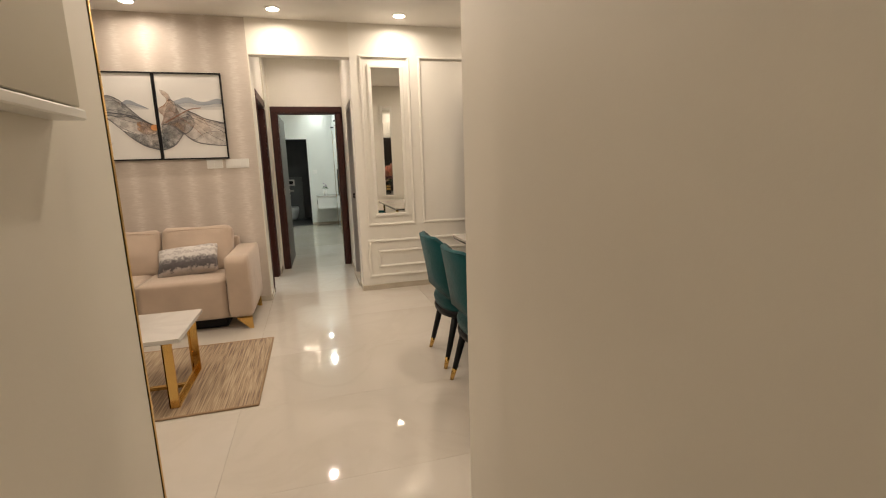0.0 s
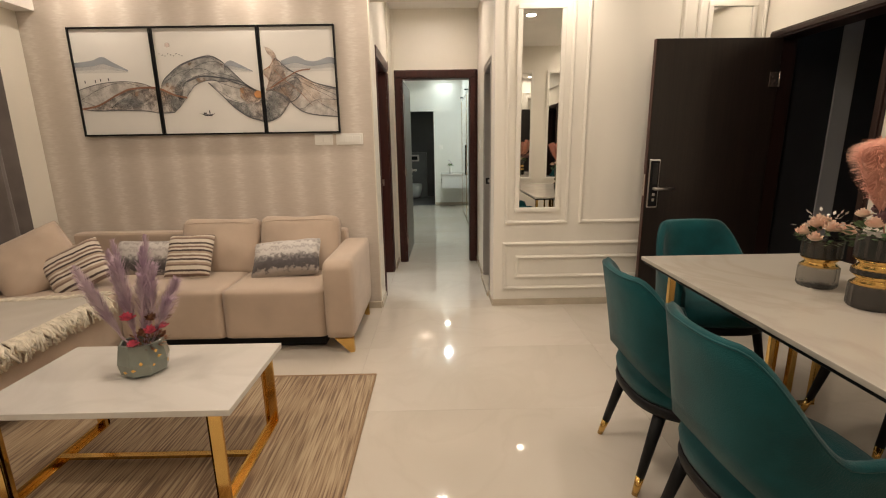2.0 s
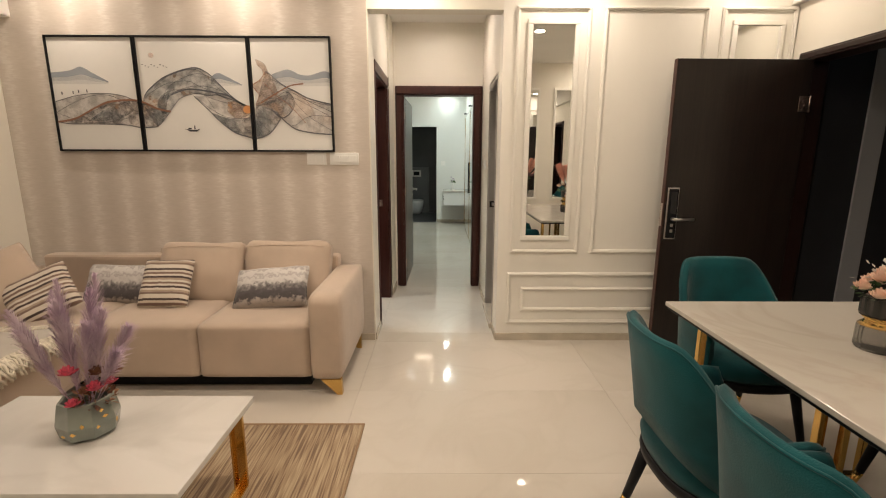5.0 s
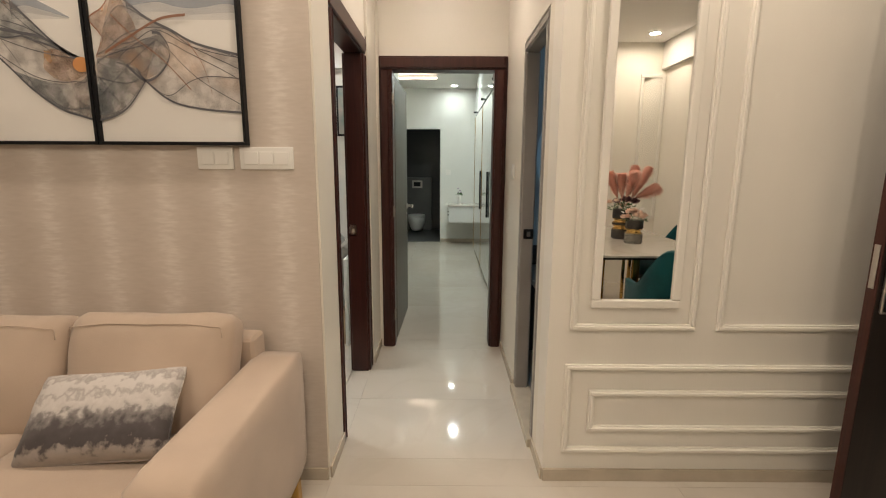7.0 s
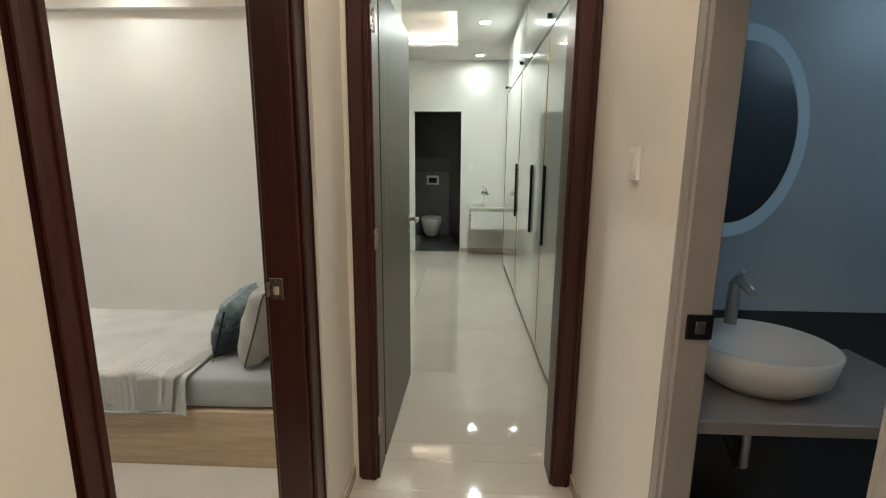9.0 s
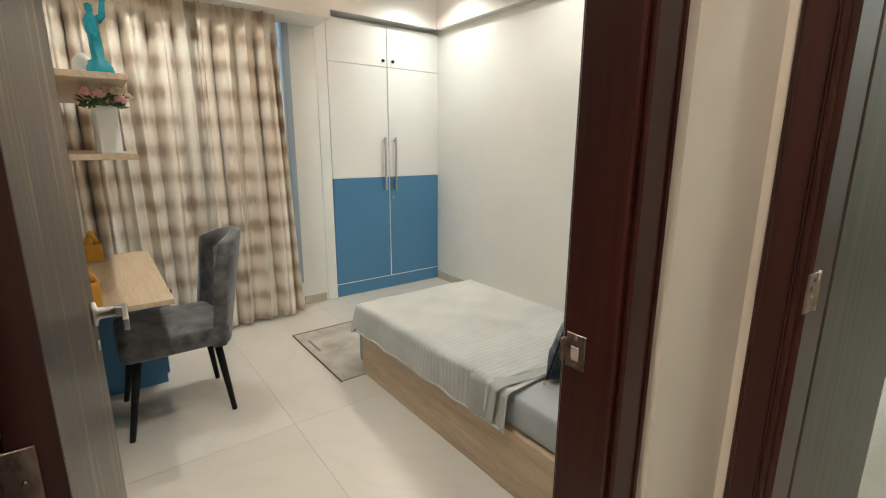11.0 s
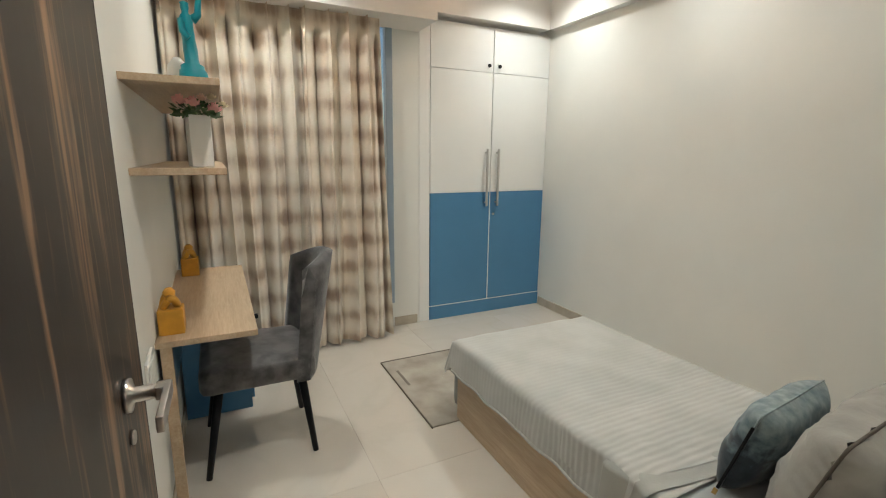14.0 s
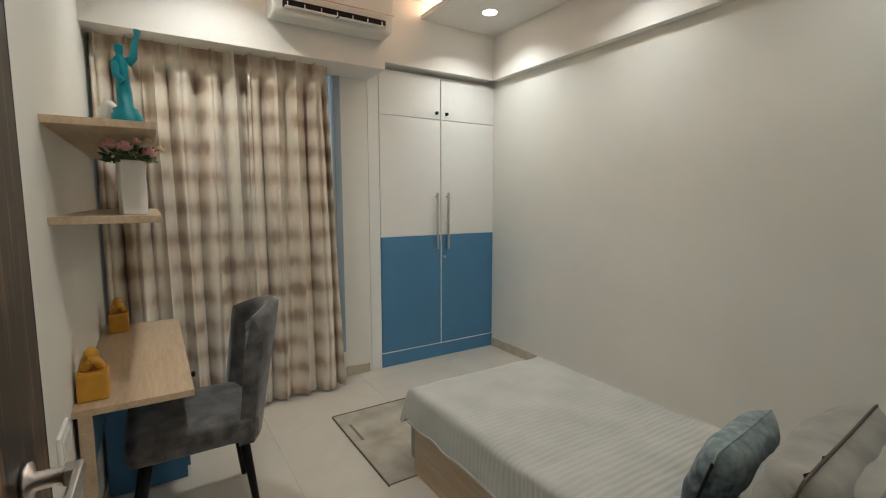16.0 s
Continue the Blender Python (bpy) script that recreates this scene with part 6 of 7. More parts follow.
part("badge", box(0.200, 0.2012, 0.24, 0.32, 0.225, 0.232), M_CHROME, ac, "small silver badge")

dk = thing("desk", (0, 0, 0), "pale oak wall desk with blue drawer unit", "desk")
part("desktop", box(-3.02, -1.88, 7.05, 7.385, 0.652, 0.675, 0.0015, 1), M_OAK, dk, "pale oak desktop")
part("end_panel", box(-1.902, -1.882, 7.063, 7.10, 0.0, 0.652, 0.001, 1), M_OAK, dk, "narrow oak end support")
dr = part("drawer_unit", box(-3.0, -2.55, 7.064, 7.37, 0.0, 0.652, 0.001, 1), M_BLUE, dk, "blue drawer pedestal")
for z in (0.05, 0.26, 0.46):
    part("drawer", box(-2.99, -2.56, 7.3705, 7.384, z, z + 0.185, 0.001, 1), M_BLUE, dr, "blue drawer front")
k = part("knob", lathe([(0.005, 0.0), (0.012, 0.014), (0.010, 0.022)], 12), M_BLACK, dk, "small black knob")
k.location, k.rotation_euler = (-2.2, 7.385, 0.62), (radians(-90), 0, 0)
part("apron", box(-2.55, -1.902, 7.064, 7.08, 0.40, 0.652, 0.001, 1), M_BLUE, dk, "blue modesty board")
for k, z in enumerate((1.536, 1.256)):
    sh = thing("wall_shelf", (-2.46, 7.05, z), "pale oak wall shelf over the desk" if k else "pale oak upper wall shelf near the curtain", "shelf", "shelves over the desk")
    part("board", box(-0.67, 0.67, 0.0, 0.272, 0.0, 0.022, 0.001, 1), M_OAK, sh)

# teal figure: one plain lump of robes with a raised arm
M_TURQ = mat("turquoise resin", (0.0, 0.23, 0.28), 0.4, var=0.12, vscale=14)
b = lathe([(0.048, 0), (0.050, 0.006), (0.046, 0.030), (0.040, 0.034), (0.040, 0.046), (0.036, 0.054), (0.033, 0.10), (0.031, 0.15), (0.033, 0.185), (0.029, 0.205), (0.012, 0.215),
           (0.011, 0.222), (0.014, 0.230), (0.013, 0.243), (0.016, 0.247), (0.004, 0.254)], 28)
for v_ in b.verts:
    a = math.atan2(v_.co.y, v_.co.x)
    if 0.05 < v_.co.z < 0.21:
        q_ = 1 + 0.11 * math.sin(7 * a + v_.co.z * 38) + 0.05 * math.sin(13 * a - v_.co.z * 60)
        v_.co.x *= q_ * 0.86
        v_.co.y *= q_ * 0.66
    v_.co.y -= 0.05 * v_.co.z
tube([(0.0, 0.010, 0.195), (0.0, 0.030, 0.215), (0.0, 0.036, 0.265), (0.0, 0.044, 0.285), (0.0, 0.046, 0.305)], [0.016, 0.013, 0.010, 0.008, 0.013], 10, b)
tube([(0.015, -0.026, 0.190), (0.034, -0.024, 0.150), (0.034, -0.006, 0.130)], [0.013, 0.011, 0.011], 8, b)
o = part("figurine", b, M_TURQ, None, "turquoise draped figurine with raised arm on the upper shelf")
tagged(o, category="figurine")
o.location, o.scale = (-1.87, 7.25, 1.558), (0.86, 0.86, 0.93)
o = thing("shell_ornament", (-1.99, 7.20, 1.558), "small white rounded ornament behind the figurine", "ornament")
part("body", lathe([(0.02, 0), (0.035, 0.02), (0.03, 0.06), (0.01, 0.085)], 16), M_WHITEPL, o)
vs = thing("shelf_vase", (-2.00, 7.245, 1.278), "square white vase of pink and green flowers on the shelf", "vase", rz=12)
part("body", box(-0.036, 0.036, -0.036, 0.036, 0, 0.178, 0.004, 2), M_WHITEPL, vs, "square white ceramic body")
for k, (x, y, z, m) in enumerate(((0.01, -0.055, 0.212, M_ROSY), (0.045, -0.02, 0.205, M_ROSY), (0.055, 0.045, 0.188, M_ROSY), (0.0, 0.05, 0.232, M_CREAMF), (0.02, 0.015, 0.225, M_PEACH), (0.01, 0.085, 0.205, M_CREAMF))):
    part("flower", bloom((x, y, z + 0.012), 0.034 if m is M_ROSY else 0.024, random.Random(300 + k), bmesh.new(), 12), m, vs, "small silk flower", kind="stuff", fix=False)
leafy("foliage", (0, 0, 0.185), 0.072, 90, 21, vs, M_LEAF, "green leaves", 0.034)
o = thing("blue_bottle", (-2.12, 7.24, 1.278), "small turquoise bottle behind the white vase", "bottle")
part("body", lathe([(0.015, 0), (0.018, 0.03), (0.015, 0.06), (0.006, 0.075), (0.006, 0.11)], 14), M_TURQ, o)
M_MUSTARD = mat("mustard resin", (0.55, 0.27, 0.03), 0.45, var=0.1, vscale=20)
for x, y in ((-1.985, 7.10), (-2.88, 7.125)):
    o = thing("bookend", (x, y, 0.675), "mustard yellow block ornament with a knotted top on the desk", "ornament", "mustard ornaments on the desk")
    part("block", box(-0.042, 0.042, -0.042, 0.042, 0, 0.095, 0.006, 2), M_MUSTARD, o, "mustard cube")
    b = bmesh.new()
    pts = [(0.028 * math.cos(t) * (1 + 0.2 * math.sin(2 * t)), 0.022 * math.sin(t), 0.118 + 0.018 * math.sin(2 * t + 1)) for t in [i * 2 * math.pi / 20 for i in range(21)]]
    tube(pts, 0.014, 8, b)
    merge(b, lathe([(0.006, 0.125), (0.020, 0.14), (0.021, 0.155), (0.010, 0.168)], 14))
    part("knot", b, M_MUSTARD, o, "rounded knotted top")

# desk chair
kc = thing("desk_chair", (-2.235, 7.38, 0), "dark grey crushed velvet chair with black legs at the desk", "chair")
part("seat", softbox(-0.225, 0.225, -0.22, 0.24, 0.36, 0.475, 0.035, 0.012, 10, wrinkle=0.003), M_GREYVELVET, kc, "thick grey velvet seat")
b = bmesh.new()
cols = []
for i in range(21):
    u = 2 * i / 20 - 1
    col = []
    top = 0.90 - 0.05 * abs(u) ** 2.5
    for side, ss in ((1, (0, 0.15, 0.3, 0.45, 0.6, 0.75, 0.9, 0.98)), (0, (1.0,)), (-1, (0.98, 0.9, 0.75, 0.6, 0.45, 0.3, 0.15, 0))):
        for s in ss:
            z = 0.36 + (top - 0.36) * s
            wid = 0.225 - 0.035 * s - (0.03 * max(0, (s - 0.85) / 0.15) ** 2)
            y = 0.245 + 0.10 * s - 0.11 * abs(u) ** 2.2 * (0.6 + 0.4 * s) + side * 0.028
            col.append(b.verts.new((u * wid, y, z)))
    cols.append(col)
m_ = len(cols[0])
for a, c in zip(cols, cols[1:]):
    for k in range(m_):
        b.faces.new((a[k], a[(k + 1) % m_], c[(k + 1) % m_], c[k])).smooth = True
b.faces.new(cols[0])
b.faces.new(cols[-1][::-1])
part("backrest", b, M_GREYVELVET, kc, "curved grey velvet backrest")
for sx in (-1, 1):
    part("leg", tube([(sx * 0.17, -0.15, 0.37), (sx * 0.215, -0.215, 0)], [0.019, 0.012], 10), M_BLACK, kc, "tapered black leg")
    part("leg", tube([(sx * 0.16, 0.18, 0.37), (sx * 0.20, 0.222, 0)], [0.019, 0.012], 10), M_BLACK, kc, "tapered black leg")

# bed
bed = thing("single_bed", (0, 0, 0), "single bed with pale oak base and white headboard", "bed")
part("base", box(-1.99, -0.36, 8.305, 9.14, 0.0, 0.265, 0.003, 1), M_OAK, bed, "pale oak box base")
part("mattress", softbox(-1.98, -0.37, 8.315, 9.13, 0.266, 0.42, 0.035, 0.0, 6), M_SHEET, bed, "mattress in a grey sheet")
part("headboard", box(-0.352, -0.325, 8.26, 9.18, 0.0, 0.68, 0.01, 3), M_WHITELAM, bed, "white headboard")


def quilt_mat():
    m = mat("ribbed grey quilt", (0.42, 0.42, 0.39), 0.85, sheen=0.2)
    nt = m.node_tree
    tc, sep = nt.nodes.new("ShaderNodeTexCoord"), nt.nodes.new("ShaderNodeSeparateXYZ")
    nt.links.new(tc.outputs["Object"], sep.inputs[0])
    nz = nt.nodes.new("ShaderNodeTexNoise")
    nz.inputs["Scale"].default_value, nz.inputs["Detail"].default_value = 6, 3
    nt.links.new(tc.outputs["Object"], nz.inputs["Vector"])
    a = nt.nodes.new("ShaderNodeMath")
    a.operation, a.inputs[1].default_value = "MULTIPLY_ADD", 2 * math.pi / 0.026
    w = nt.nodes.new("ShaderNodeMath")
    w.operation, w.inputs[1].default_value = "MULTIPLY", 5.0
    nt.links.new(nz.outputs["Fac"], w.inputs[0])
    nt.links.new(sep.outputs[0], a.inputs[0])
    nt.links.new(w.outputs[0], a.inputs[2])
    s = nt.nodes.new("ShaderNodeMath")
    s.operation = "SINE"
    nt.links.new(a.outputs[0], s.inputs[0])
    bp = nt.nodes.new("ShaderNodeBump")
    bp.inputs["Strength"].default_value, bp.inputs["Distance"].default_value = 0.55, 0.0022
    mr, mu = nt.nodes.new("ShaderNodeMapRange"), nt.nodes.new("ShaderNodeMath")
    mr.inputs["From Min"].default_value, mr.inputs["From Max"].default_value = -1.75, -1.2
    mr.inputs["To Min"].default_value = 0.15
    mu.operation = "MULTIPLY"
    nt.links.new(sep.outputs[0], mr.inputs["Value"])
    nt.links.new(mr.outputs[0], mu.inputs[0])
    nt.links.new(s.outputs[0], mu.inputs[1])
    nt.links.new(mu.outputs[0], bp.inputs["Height"])
    nt.links.new(bp.outputs[0], nt.nodes["Principled BSDF"].inputs["Normal"])
    nt.links.new(ramp(nt, nz.outputs["Fac"], [(0.3, (0.40, 0.40, 0.37)), (0.7, (0.47, 0.47, 0.44))]), nt.nodes["Principled BSDF"].inputs["Base Color"])
    return m


M_QUILT = quilt_mat()


def drape(x0, x1, y0, y1, z, drop_y, drop_x, top_pad, nx=70, ny=44, seed=0, hem=0.02):
    """Cloth over a block: falls over the near side (y0) and over the foot (x0)."""
    L, W = x1 - x0 + drop_x, y1 - y0 + drop_y

    def fn(u, v):
        sx, sy = L * (1 - u), W * (1 - v)        # distance from the head end and from the far side
        x = x1 - sx
        y = y1 - sy
        dx, dy = max(0, x0 - x), max(0, y0 - y)
        n = noise.noise(Vector((u * 7 + seed, v * 7, 0)))
        zz = z + top_pad + 0.006 * n
        if dx or dy:
            d = max(dx, dy) if not (dx and dy) else math.hypot(dx, dy) * 0.92
            zz = z + top_pad - d
            ripple = 0.005 * math.sin((x if dy > dx else y) * 22 + seed) * min(1, d / 0.1)
            x = x0 - (0.012 + 0.42 * dx + ripple) if dx > 0 else x
            y = y0 - (0.012 + 0.06 * dy + ripple) if dy > 0 else y
            zz = max(zz, 0.03)
        return Vector((x, y, zz))
    return grid(fn, nx, ny)


q = thing("quilt", (0, 0, 0), "ribbed grey quilt over the bed, hanging at the foot", "quilt")
part("cloth", drape(-2.0, -0.79, 8.30, 9.12, 0.425, 0.17, 0.22, 0.006), M_QUILT, q, fix=False)
qh = [(-2.0 + 1.19 * k / 40, 8.2745 - 0.004 * math.sin((-2.0 + 1.19 * k / 40) * 22), 0.268 + 0.003 * math.sin(k)) for k in range(41)]
part("hem", tube(qh, 0.005, 6), M_QUILT, q, "stitched quilt hem")
part("sheet_skirt", softbox(-2.045, -2.002, 8.31, 9.12, 0.06, 0.41, 0.018, 0.004, 8, wrinkle=0.004), M_SHEET, bed, "grey sheet hanging at the foot")
M_LINING = mat("grey lining", (0.37, 0.37, 0.34), 0.85, var=0.05, vscale=6, bump=0.4, bscale=150)
q2 = thing("folded_blanket", (0, 0, 0), "folded grey ribbed blanket across the bed's upper half", "blanket")
for k, (a0, a1, pad, dr_) in enumerate(((-1.15, -0.80, 0.016, 0.135), (-0.96, -0.755, 0.010, 0.160))):
    def fold(u, v, a0=a0, a1=a1, pad=pad, dr_=dr_):
        W = 0.80 + dr_
        y = 9.10 - W * (1 - v)
        x = a0 + (a1 - a0) * u - 0.10 * (1 - v) ** 2 * (0.4 + 0.6 * u)
        z = 0.425 + pad + 0.005 * math.sin(u * math.pi) + 0.004 * noise.noise(Vector((u * 5, v * 9, k)))
        if y < 8.30:
            z -= (8.30 - y)
            y = 8.30 - 0.022 - 0.006 * k - 0.006 * math.sin(u * 7)
        return Vector((x, y, z))
    part("layer", grid(fold, 24, 50), (M_QUILT, M_LINING)[k], q2, "ribbed folded layer" if k == 0 else "smooth grey lining", fix=False)
M_BLUEPIL = stripes("pale blue to slate cloth", [(0.0, (0.010, 0.015, 0.020)), (0.46, (0.03, 0.045, 0.058)), (0.62, (0.10, 0.15, 0.175)), (0.78, (0.17, 0.22, 0.23)), (1.0, (0.27, 0.325, 0.325))], 2.6, 2, wob=0.9)
bp_ = pillow("cushion", (-0.745, 8.665, 0.560), (0.41, 0.28), (16, 0, 96), M_BLUEPIL, "pale blue and slate cushion with a zip on the bed", 0.125, 8)
zb = part("zip", box(-0.2075, -0.2025, -0.004, 0.004, -0.125, 0.10, 0.001, 1), M_BLACK, bp_.children[0], "dark zip")
part("zip_pull", box(-0.2115, -0.2085, -0.006, 0.006, -0.150, -0.126, 0.001, 1), M_GOLD, zb, "brassy zip pull")
M_GREYCASE = mat("grey pillowcase", (0.30, 0.285, 0.255), 0.7, sheen=0.2, var=0.14, vscale=8, bump=0.4, bscale=60)
pillow("pillow", (-0.545, 8.66, 0.60), (0.62, 0.36), (17, 0, 94), M_GREYCASE, "large crumpled grey pillow with a dark seam against the headboard", 0.19, 9, "pillow", mat("dark taupe seam", (0.09, 0.075, 0.06), 0.8, bump=0.5), 0.004)
pillow("pillow", (-0.425, 8.74, 0.58), (0.60, 0.34), (10, 0, 92), M_GREYCASE, "second grey pillow behind at the headboard", 0.16, 10, "pillow")

kr = thing("bedroom_rug", (0, 0, 0), "small pale taupe patterned rug at the bed's foot", "rug")
M_KRUG = mat("pale taupe rug", (0.27, 0.235, 0.19), 0.85, color2=(0.42, 0.38, 0.32), vscale=5, bump=0.5, bscale=200)
part("surface", box(-2.75, -1.96, 8.155, 9.35, 0.0, 0.009, 0.003, 1), M_KRUG, kr)
M_STROKE = mat("rug pattern", (0.17, 0.14, 0.115), 0.85)
for a in ((-2.60, 8.20, -2.40, 8.215), (-2.45, 8.62, -2.435, 8.85), (-2.62, 8.95, -2.35, 8.965), (-2.25, 8.75, -2.10, 8.765)):
    part("pattern_stroke", box(a[0], a[2], a[1], a[3], 0.009, 0.0105, 0, 1), M_STROKE, kr, "dark brown woven stroke")
b = bmesh.new()
for a in ((-2.756, -1.954, 8.149, 8.1548), (-2.756, -1.954, 9.3502, 9.356), (-2.756, -2.7502, 8.155, 9.35)):
    box(a[0], a[1], a[2], a[3], 0, 0.011, 0.002, 1, b)
part("binding", b, mat("rug edge binding", (0.14, 0.115, 0.09), 0.85), kr, "dark sewn binding")

# framed picture on the kids' far north wall behind the door view
fp = thing("framed_print", (-0.53, 9.86, 1.66), "small black-framed colourful print on the bedroom wall", "picture")
part("frame", box(-0.19, 0.19, -0.02, 0.0, 0.0, 0.50, 0.003, 1), M_BLACK, fp)
part("print", box(-0.17, 0.17, -0.022, -0.0202, 0.02, 0.48), mat("muted print", (0.45, 0.40, 0.36), 0.5, color2=(0.25, 0.32, 0.30), vscale=8), fp, "muted colourful print")

# ---- master bedroom ----
M_GLOSS = mat("glossy white lacquered glass", (0.66, 0.68, 0.64), 0.05, coat=0.6)
ms = thing("sliding_wardrobe", (0.87, 0, 0), "tall glossy white sliding wardrobe with black handle", "wardrobe")
part("carcass", box(0.03, 0.56, 8.45, 12.3, 0.0, 2.60), M_WHITELAM, ms, "white carcass")
for y0, y1, hx in ((8.46, 9.55, 9.45), (9.56, 10.9, 10.0), (10.91, 12.29, 11.0)):
    d = part("door", box(0.0, 0.028, y0, y1, 0.07, 2.10, 0.002, 1), M_GLOSS, ms, "glossy white sliding door")
    part("edge_trim", box(-0.004, 0.001, y1 - 0.012, y1, 0.07, 2.10), M_GOLD, d, "thin brass edge trim")
    part("handle", box(-0.018, -0.001, hx, hx + 0.018, 0.80, 1.30, 0.002, 1), M_BLACK, d, "black bar handle")
    part("loft_door", box(0.0, 0.028, y0, y1, 2.12, 2.60, 0.002, 1), M_GLOSS, ms, "glossy white loft door")
    part("knob", box(-0.03, -0.001, y1 - 0.06, y1 - 0.035, 2.16, 2.185, 0.003, 1), M_BLACK, ms, "small black knob")
part("plinth", box(0.02, 0.03, 8.46, 12.29, 0, 0.068), M_SKIRT, ms, "beige recessed plinth")
vt = thing("vanity", (0.69, 12.98, 0.41), "white floating vanity drawer under the wall mirror", "vanity")
part("body", box(-0.22, 0.22, -0.24, 0.25, 0.0, 0.27, 0.003, 1), M_WHITELAM, vt)
part("counter", box(-0.235, 0.235, -0.26, 0.25, 0.27, 0.30, 0.003, 1), M_MARBLE, vt, "white marble counter")
for z in (0.12, 0.17):
    part("knob", box(-0.235, -0.22, -0.20, -0.18, z, z + 0.02, 0.002, 1), M_BLACK, vt, "small black knob")
o = thing("bud_vase", (0.66, 13.02, 0.71), "small white vase of pink flowers on the vanity", "vase")
part("body", lathe([(0.03, 0), (0.035, 0.05), (0.022, 0.10), (0.025, 0.13)], 18), M_WHITEPL, o)
for k in range(5):
    part("flower", bloom((0.03 * math.cos(k * 1.3), 0.03 * math.sin(k * 1.3), 0.20 + 0.03 * (k % 3)), 0.02, random.Random(400 + k), bmesh.new(), 10), M_LILAC, o, "pink bud", kind="stuff", fix=False)
leafy("foliage", (0, 0, 0.16), 0.05, 50, 31, o, M_LEAF, "thin green leaves", 0.03)
o = thing("vanity_mirror", (0.93, 12.75, 0.72), "tall frameless mirror beside the vanity", "mirror")
part("glass", box(-0.005, 0.005, -0.42, 0.46, 0.0, 1.45, 0.002, 1), M_MIRROR, o)
part("backing", box(0.0055, 0.02, -0.42, 0.46, 0.0, 1.45), M_WHITELAM, o, "white backing board")
tl = thing("toilet", (-0.18, 14.78, -0.07), "white wall-hung toilet in the dark bathroom", "toilet")
b = lathe([(0.08, 0.10), (0.12, 0.14), (0.17, 0.30), (0.18, 0.38), (0.17, 0.40)], 28, 0, -0.30, squash=1.35)
part("bowl", b, M_WHITEPL, tl, "white ceramic bowl")
part("seat_lid", lathe([(0.175, 0.402), (0.18, 0.415), (0.17, 0.43)], 28, 0, -0.30, squash=1.35), M_WHITEPL, tl, "white seat lid")
part("neck", box(-0.11, 0.11, -0.12, 0.0, 0.14, 0.40, 0.02, 2), M_WHITEPL, tl)
o = thing("flush_plate", (-0.18, 14.78, 0.98), "square chrome flush plate over the toilet", "flush plate")
part("plate", box(-0.11, 0.11, -0.012, 0, -0.08, 0.08, 0.004, 1), M_CHROME, o)
part("button", box(-0.07, 0.07, -0.016, -0.012, -0.045, 0.045, 0.002, 1), M_BLACK, o, "dark push button")
solid("pipe_box", -0.9, 0.12, 14.78, 14.9, 0, 1.12, mat("mid grey tile", (0.12, 0.12, 0.115), 0.35, var=0.08), "grey tiled ledge behind the toilet", 0.004)

# ---- side bathroom ----
bs = thing("wash_basin", (1.28, 7.93, 0.66), "round white counter-top basin on a grey slab", "basin")
part("counter", box(-0.33, 0.5, -0.25, 0.27, -0.04, 0.0, 0.004, 1), M_GREYFRAME, bs, "grey stone slab")
part("bowl", lathe([(0.13, 0.0), (0.19, 0.05), (0.205, 0.13), (0.195, 0.135), (0.17, 0.06), (0.05, 0.03)], 32), M_WHITEPL, bs, "white ceramic bowl")
part("tap", tube([(0, 0.16, 0.13), (0, 0.16, 0.27), (0, 0.13, 0.285), (0, 0.06, 0.26)], [0.02, 0.018, 0.016, 0.014], 12), M_CHROME, bs, "chrome mixer tap")
part("tap_lever", tube([(0, 0.16, 0.28), (0, 0.12, 0.32)], [0.012, 0.008], 8), M_CHROME, bs, "chrome lever")
part("trap", tube([(0.0, 0, -0.04), (0.0, 0, -0.30), (0.03, 0.06, -0.34), (0.03, 0.14, -0.28), (0.03, 0.26, -0.28)], 0.018, 12), M_CHROME, bs, "chrome bottle trap")
o = thing("round_mirror", (1.27, 8.2, 1.42), "oval mirror with a pale frosted light band", "mirror")


def disc(r0, r1, y0, y1, hz, n=48):
    b = bmesh.new()
    rings = []
    for r, y in ((r0, y0), (r1, y0), (r1, y1), (r0, y1)):
        rings.append([b.verts.new((r * math.cos(2 * math.pi * k / n), y, r * hz * math.sin(2 * math.pi * k / n))) for k in range(n)])
    for i in range(4):
        a, c = rings[i], rings[(i + 1) % 4]
        for k in range(n):
            b.faces.new((a[k], a[(k + 1) % n], c[(k + 1) % n], c[k]))
    return b


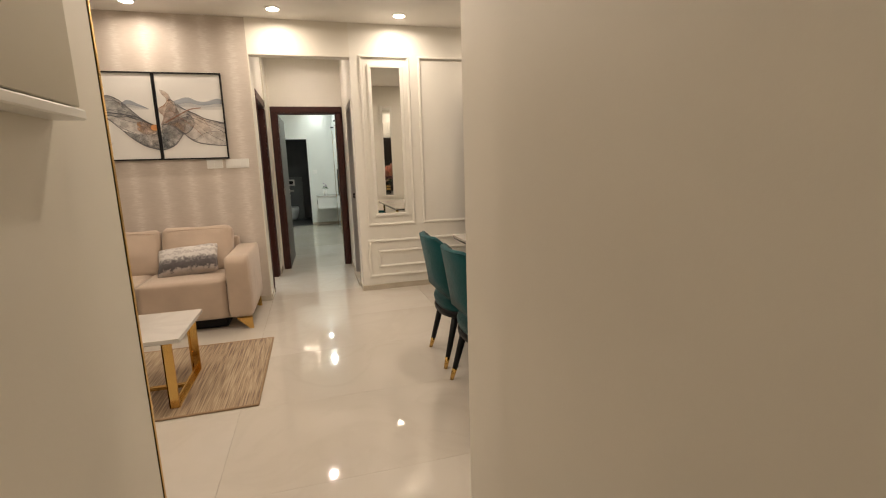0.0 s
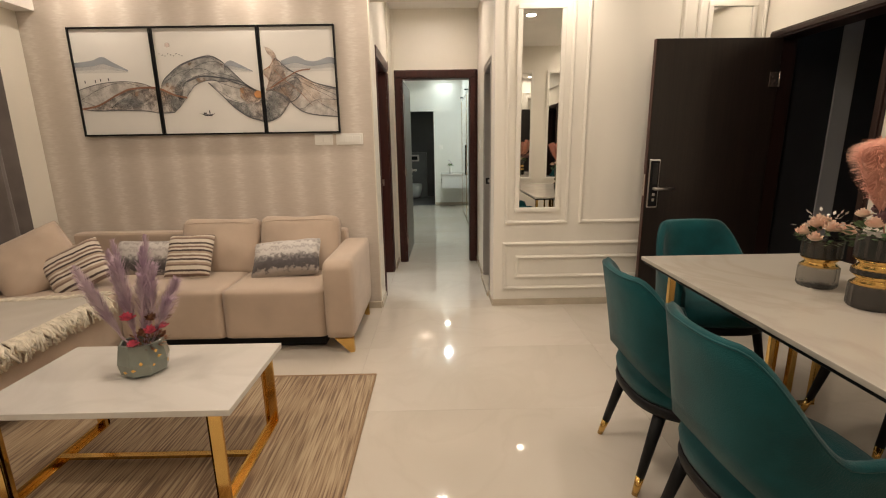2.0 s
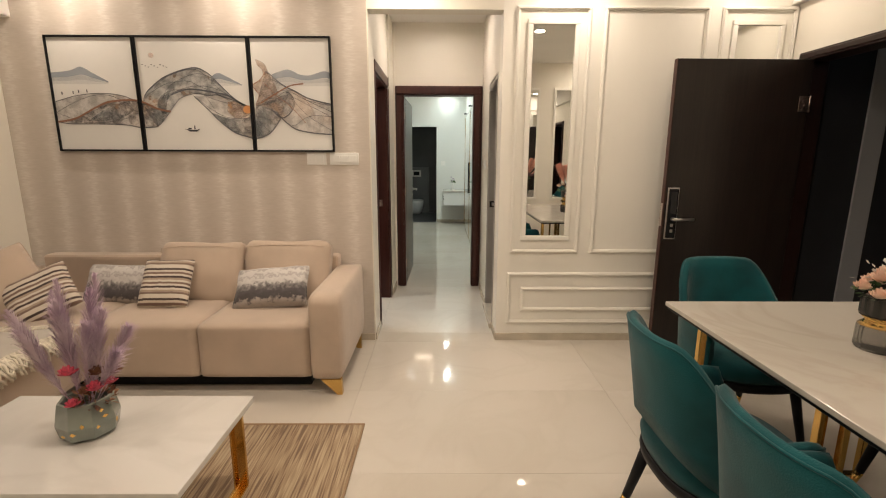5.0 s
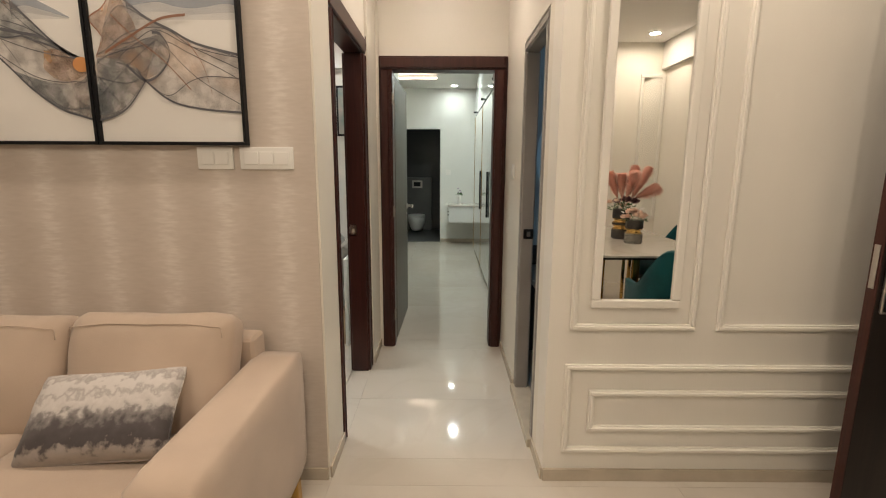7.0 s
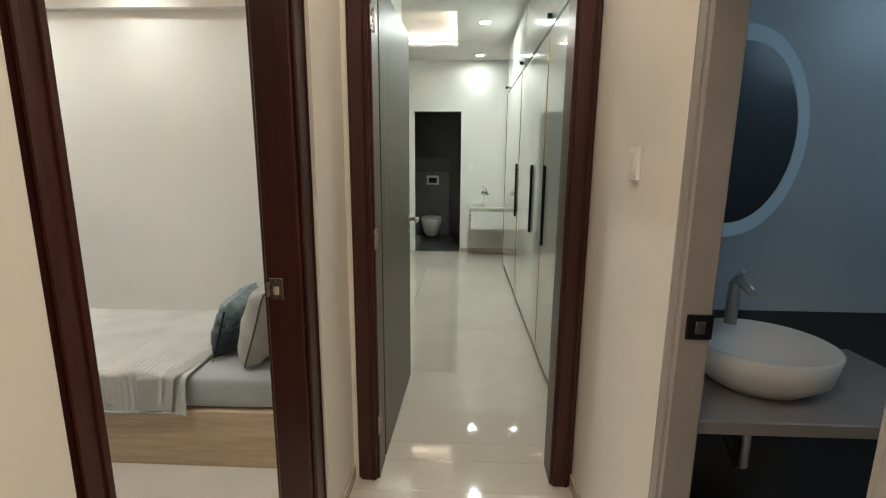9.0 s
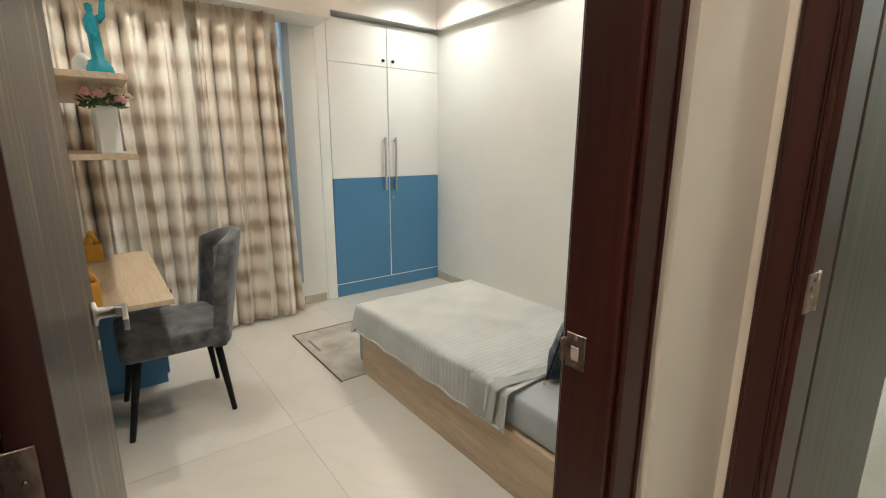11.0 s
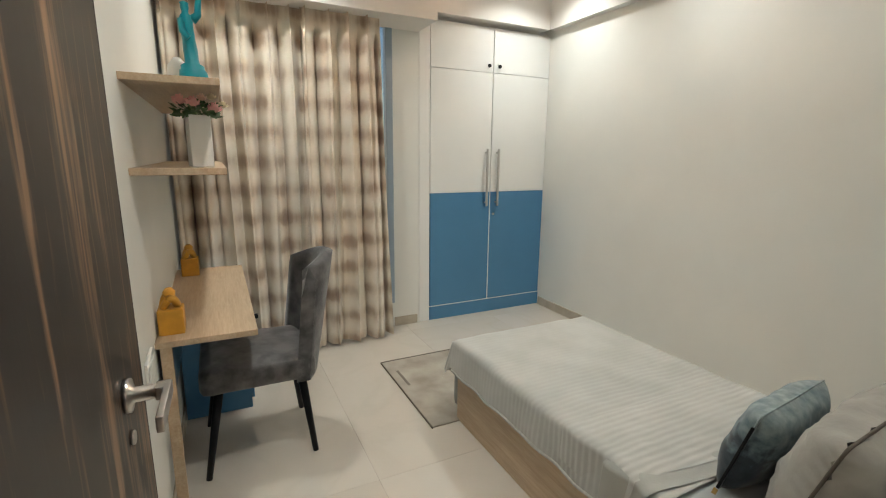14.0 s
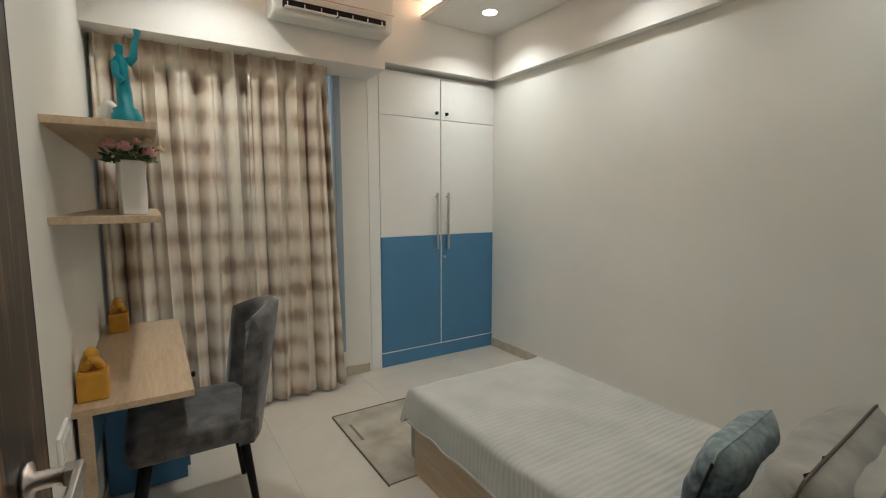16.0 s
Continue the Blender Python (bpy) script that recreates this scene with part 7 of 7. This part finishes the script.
part("glass", disc(0.001, 0.20, -0.02, -0.004, 1.6), M_MIRROR, o)
part("light_band", disc(0.202, 0.235, -0.024, -0.004, 1.48), mat("frosted band", (0.35, 0.45, 0.50), 0.4, emit=(0.45, 0.75, 1.0), estr=0.08), o, "pale frosted lit band")
o = thing("round_socket", (1.21, 8.2, 2.05), "round white ceiling-height socket with a cable", "socket")
part("body", disc(0.001, 0.055, -0.03, 0.0, 1.0, 24), M_WHITEPL, o)
part("cable", tube([(0, -0.02, -0.05), (-0.02, -0.02, -0.18), (-0.03, -0.012, -0.28)], 0.004, 6), M_WHITEPL, o, "thin cable")


# ---- floor tiles, laid singly ----
def tiles(x0, x1, y0, y1, ox, oy, w=1.5, d=0.75, gap=0.0008):
    """Tiles of one grid inside a rectangle, as parts of the floor, cut at its edges."""
    i0, j0 = math.floor((x0 - ox) / w), math.floor((y0 - oy) / d)
    cache = {}
    for i in range(i0, math.ceil((x1 - ox) / w)):
        for j in range(j0, math.ceil((y1 - oy) / d)):
            a0, a1 = max(x0, ox + i * w), min(x1, ox + (i + 1) * w)
            b0, b1 = max(y0, oy + j * d), min(y1, oy + (j + 1) * d)
            if a1 - a0 < 0.02 or b1 - b0 < 0.02:
                continue
            key = (round(a1 - a0, 3), round(b1 - b0, 3))
            if key not in cache:
                hw, hd = key[0] / 2 - gap / 2, key[1] / 2 - gap / 2
                bm = box(-hw, hw, -hd, hd, -0.008, 0.0, 0.0003, 1)
                me = bpy.data.meshes.new("floor_tile")
                bm.to_mesh(me)
                bm.free()
                me.materials.append(M_TILE)
                cache[key] = me
            t = new("floor_tile", cache[key])
            t.location = ((a0 + a1) / 2, (b0 + b1) / 2, 0)
            t.parent = floor


tiles(-2.8, 2.99, 0.75, 6.89, -0.094, 4.453)
tiles(-0.2, 0.95, 6.89, 8.4, -0.094, 4.453)
tiles(-3.6, -0.2, 7.03, 9.98, -1.72, 7.80)
tiles(-0.1, 1.5, 8.4, 9.99, -0.09, 9.283)
tiles(-3.2, 1.5, 9.99, 13.36, -0.09, 9.283)
tiles(2.99, 3.9, 4.8, 6.85, 2.99, 4.8)
tiles(0.95, 2.6, 6.9, 8.2, 0.95, 6.9, 0.6, 0.6)
tiles(-0.9, 0.9, 13.36, 15.0, -0.9, 13.36, 0.6, 0.6)
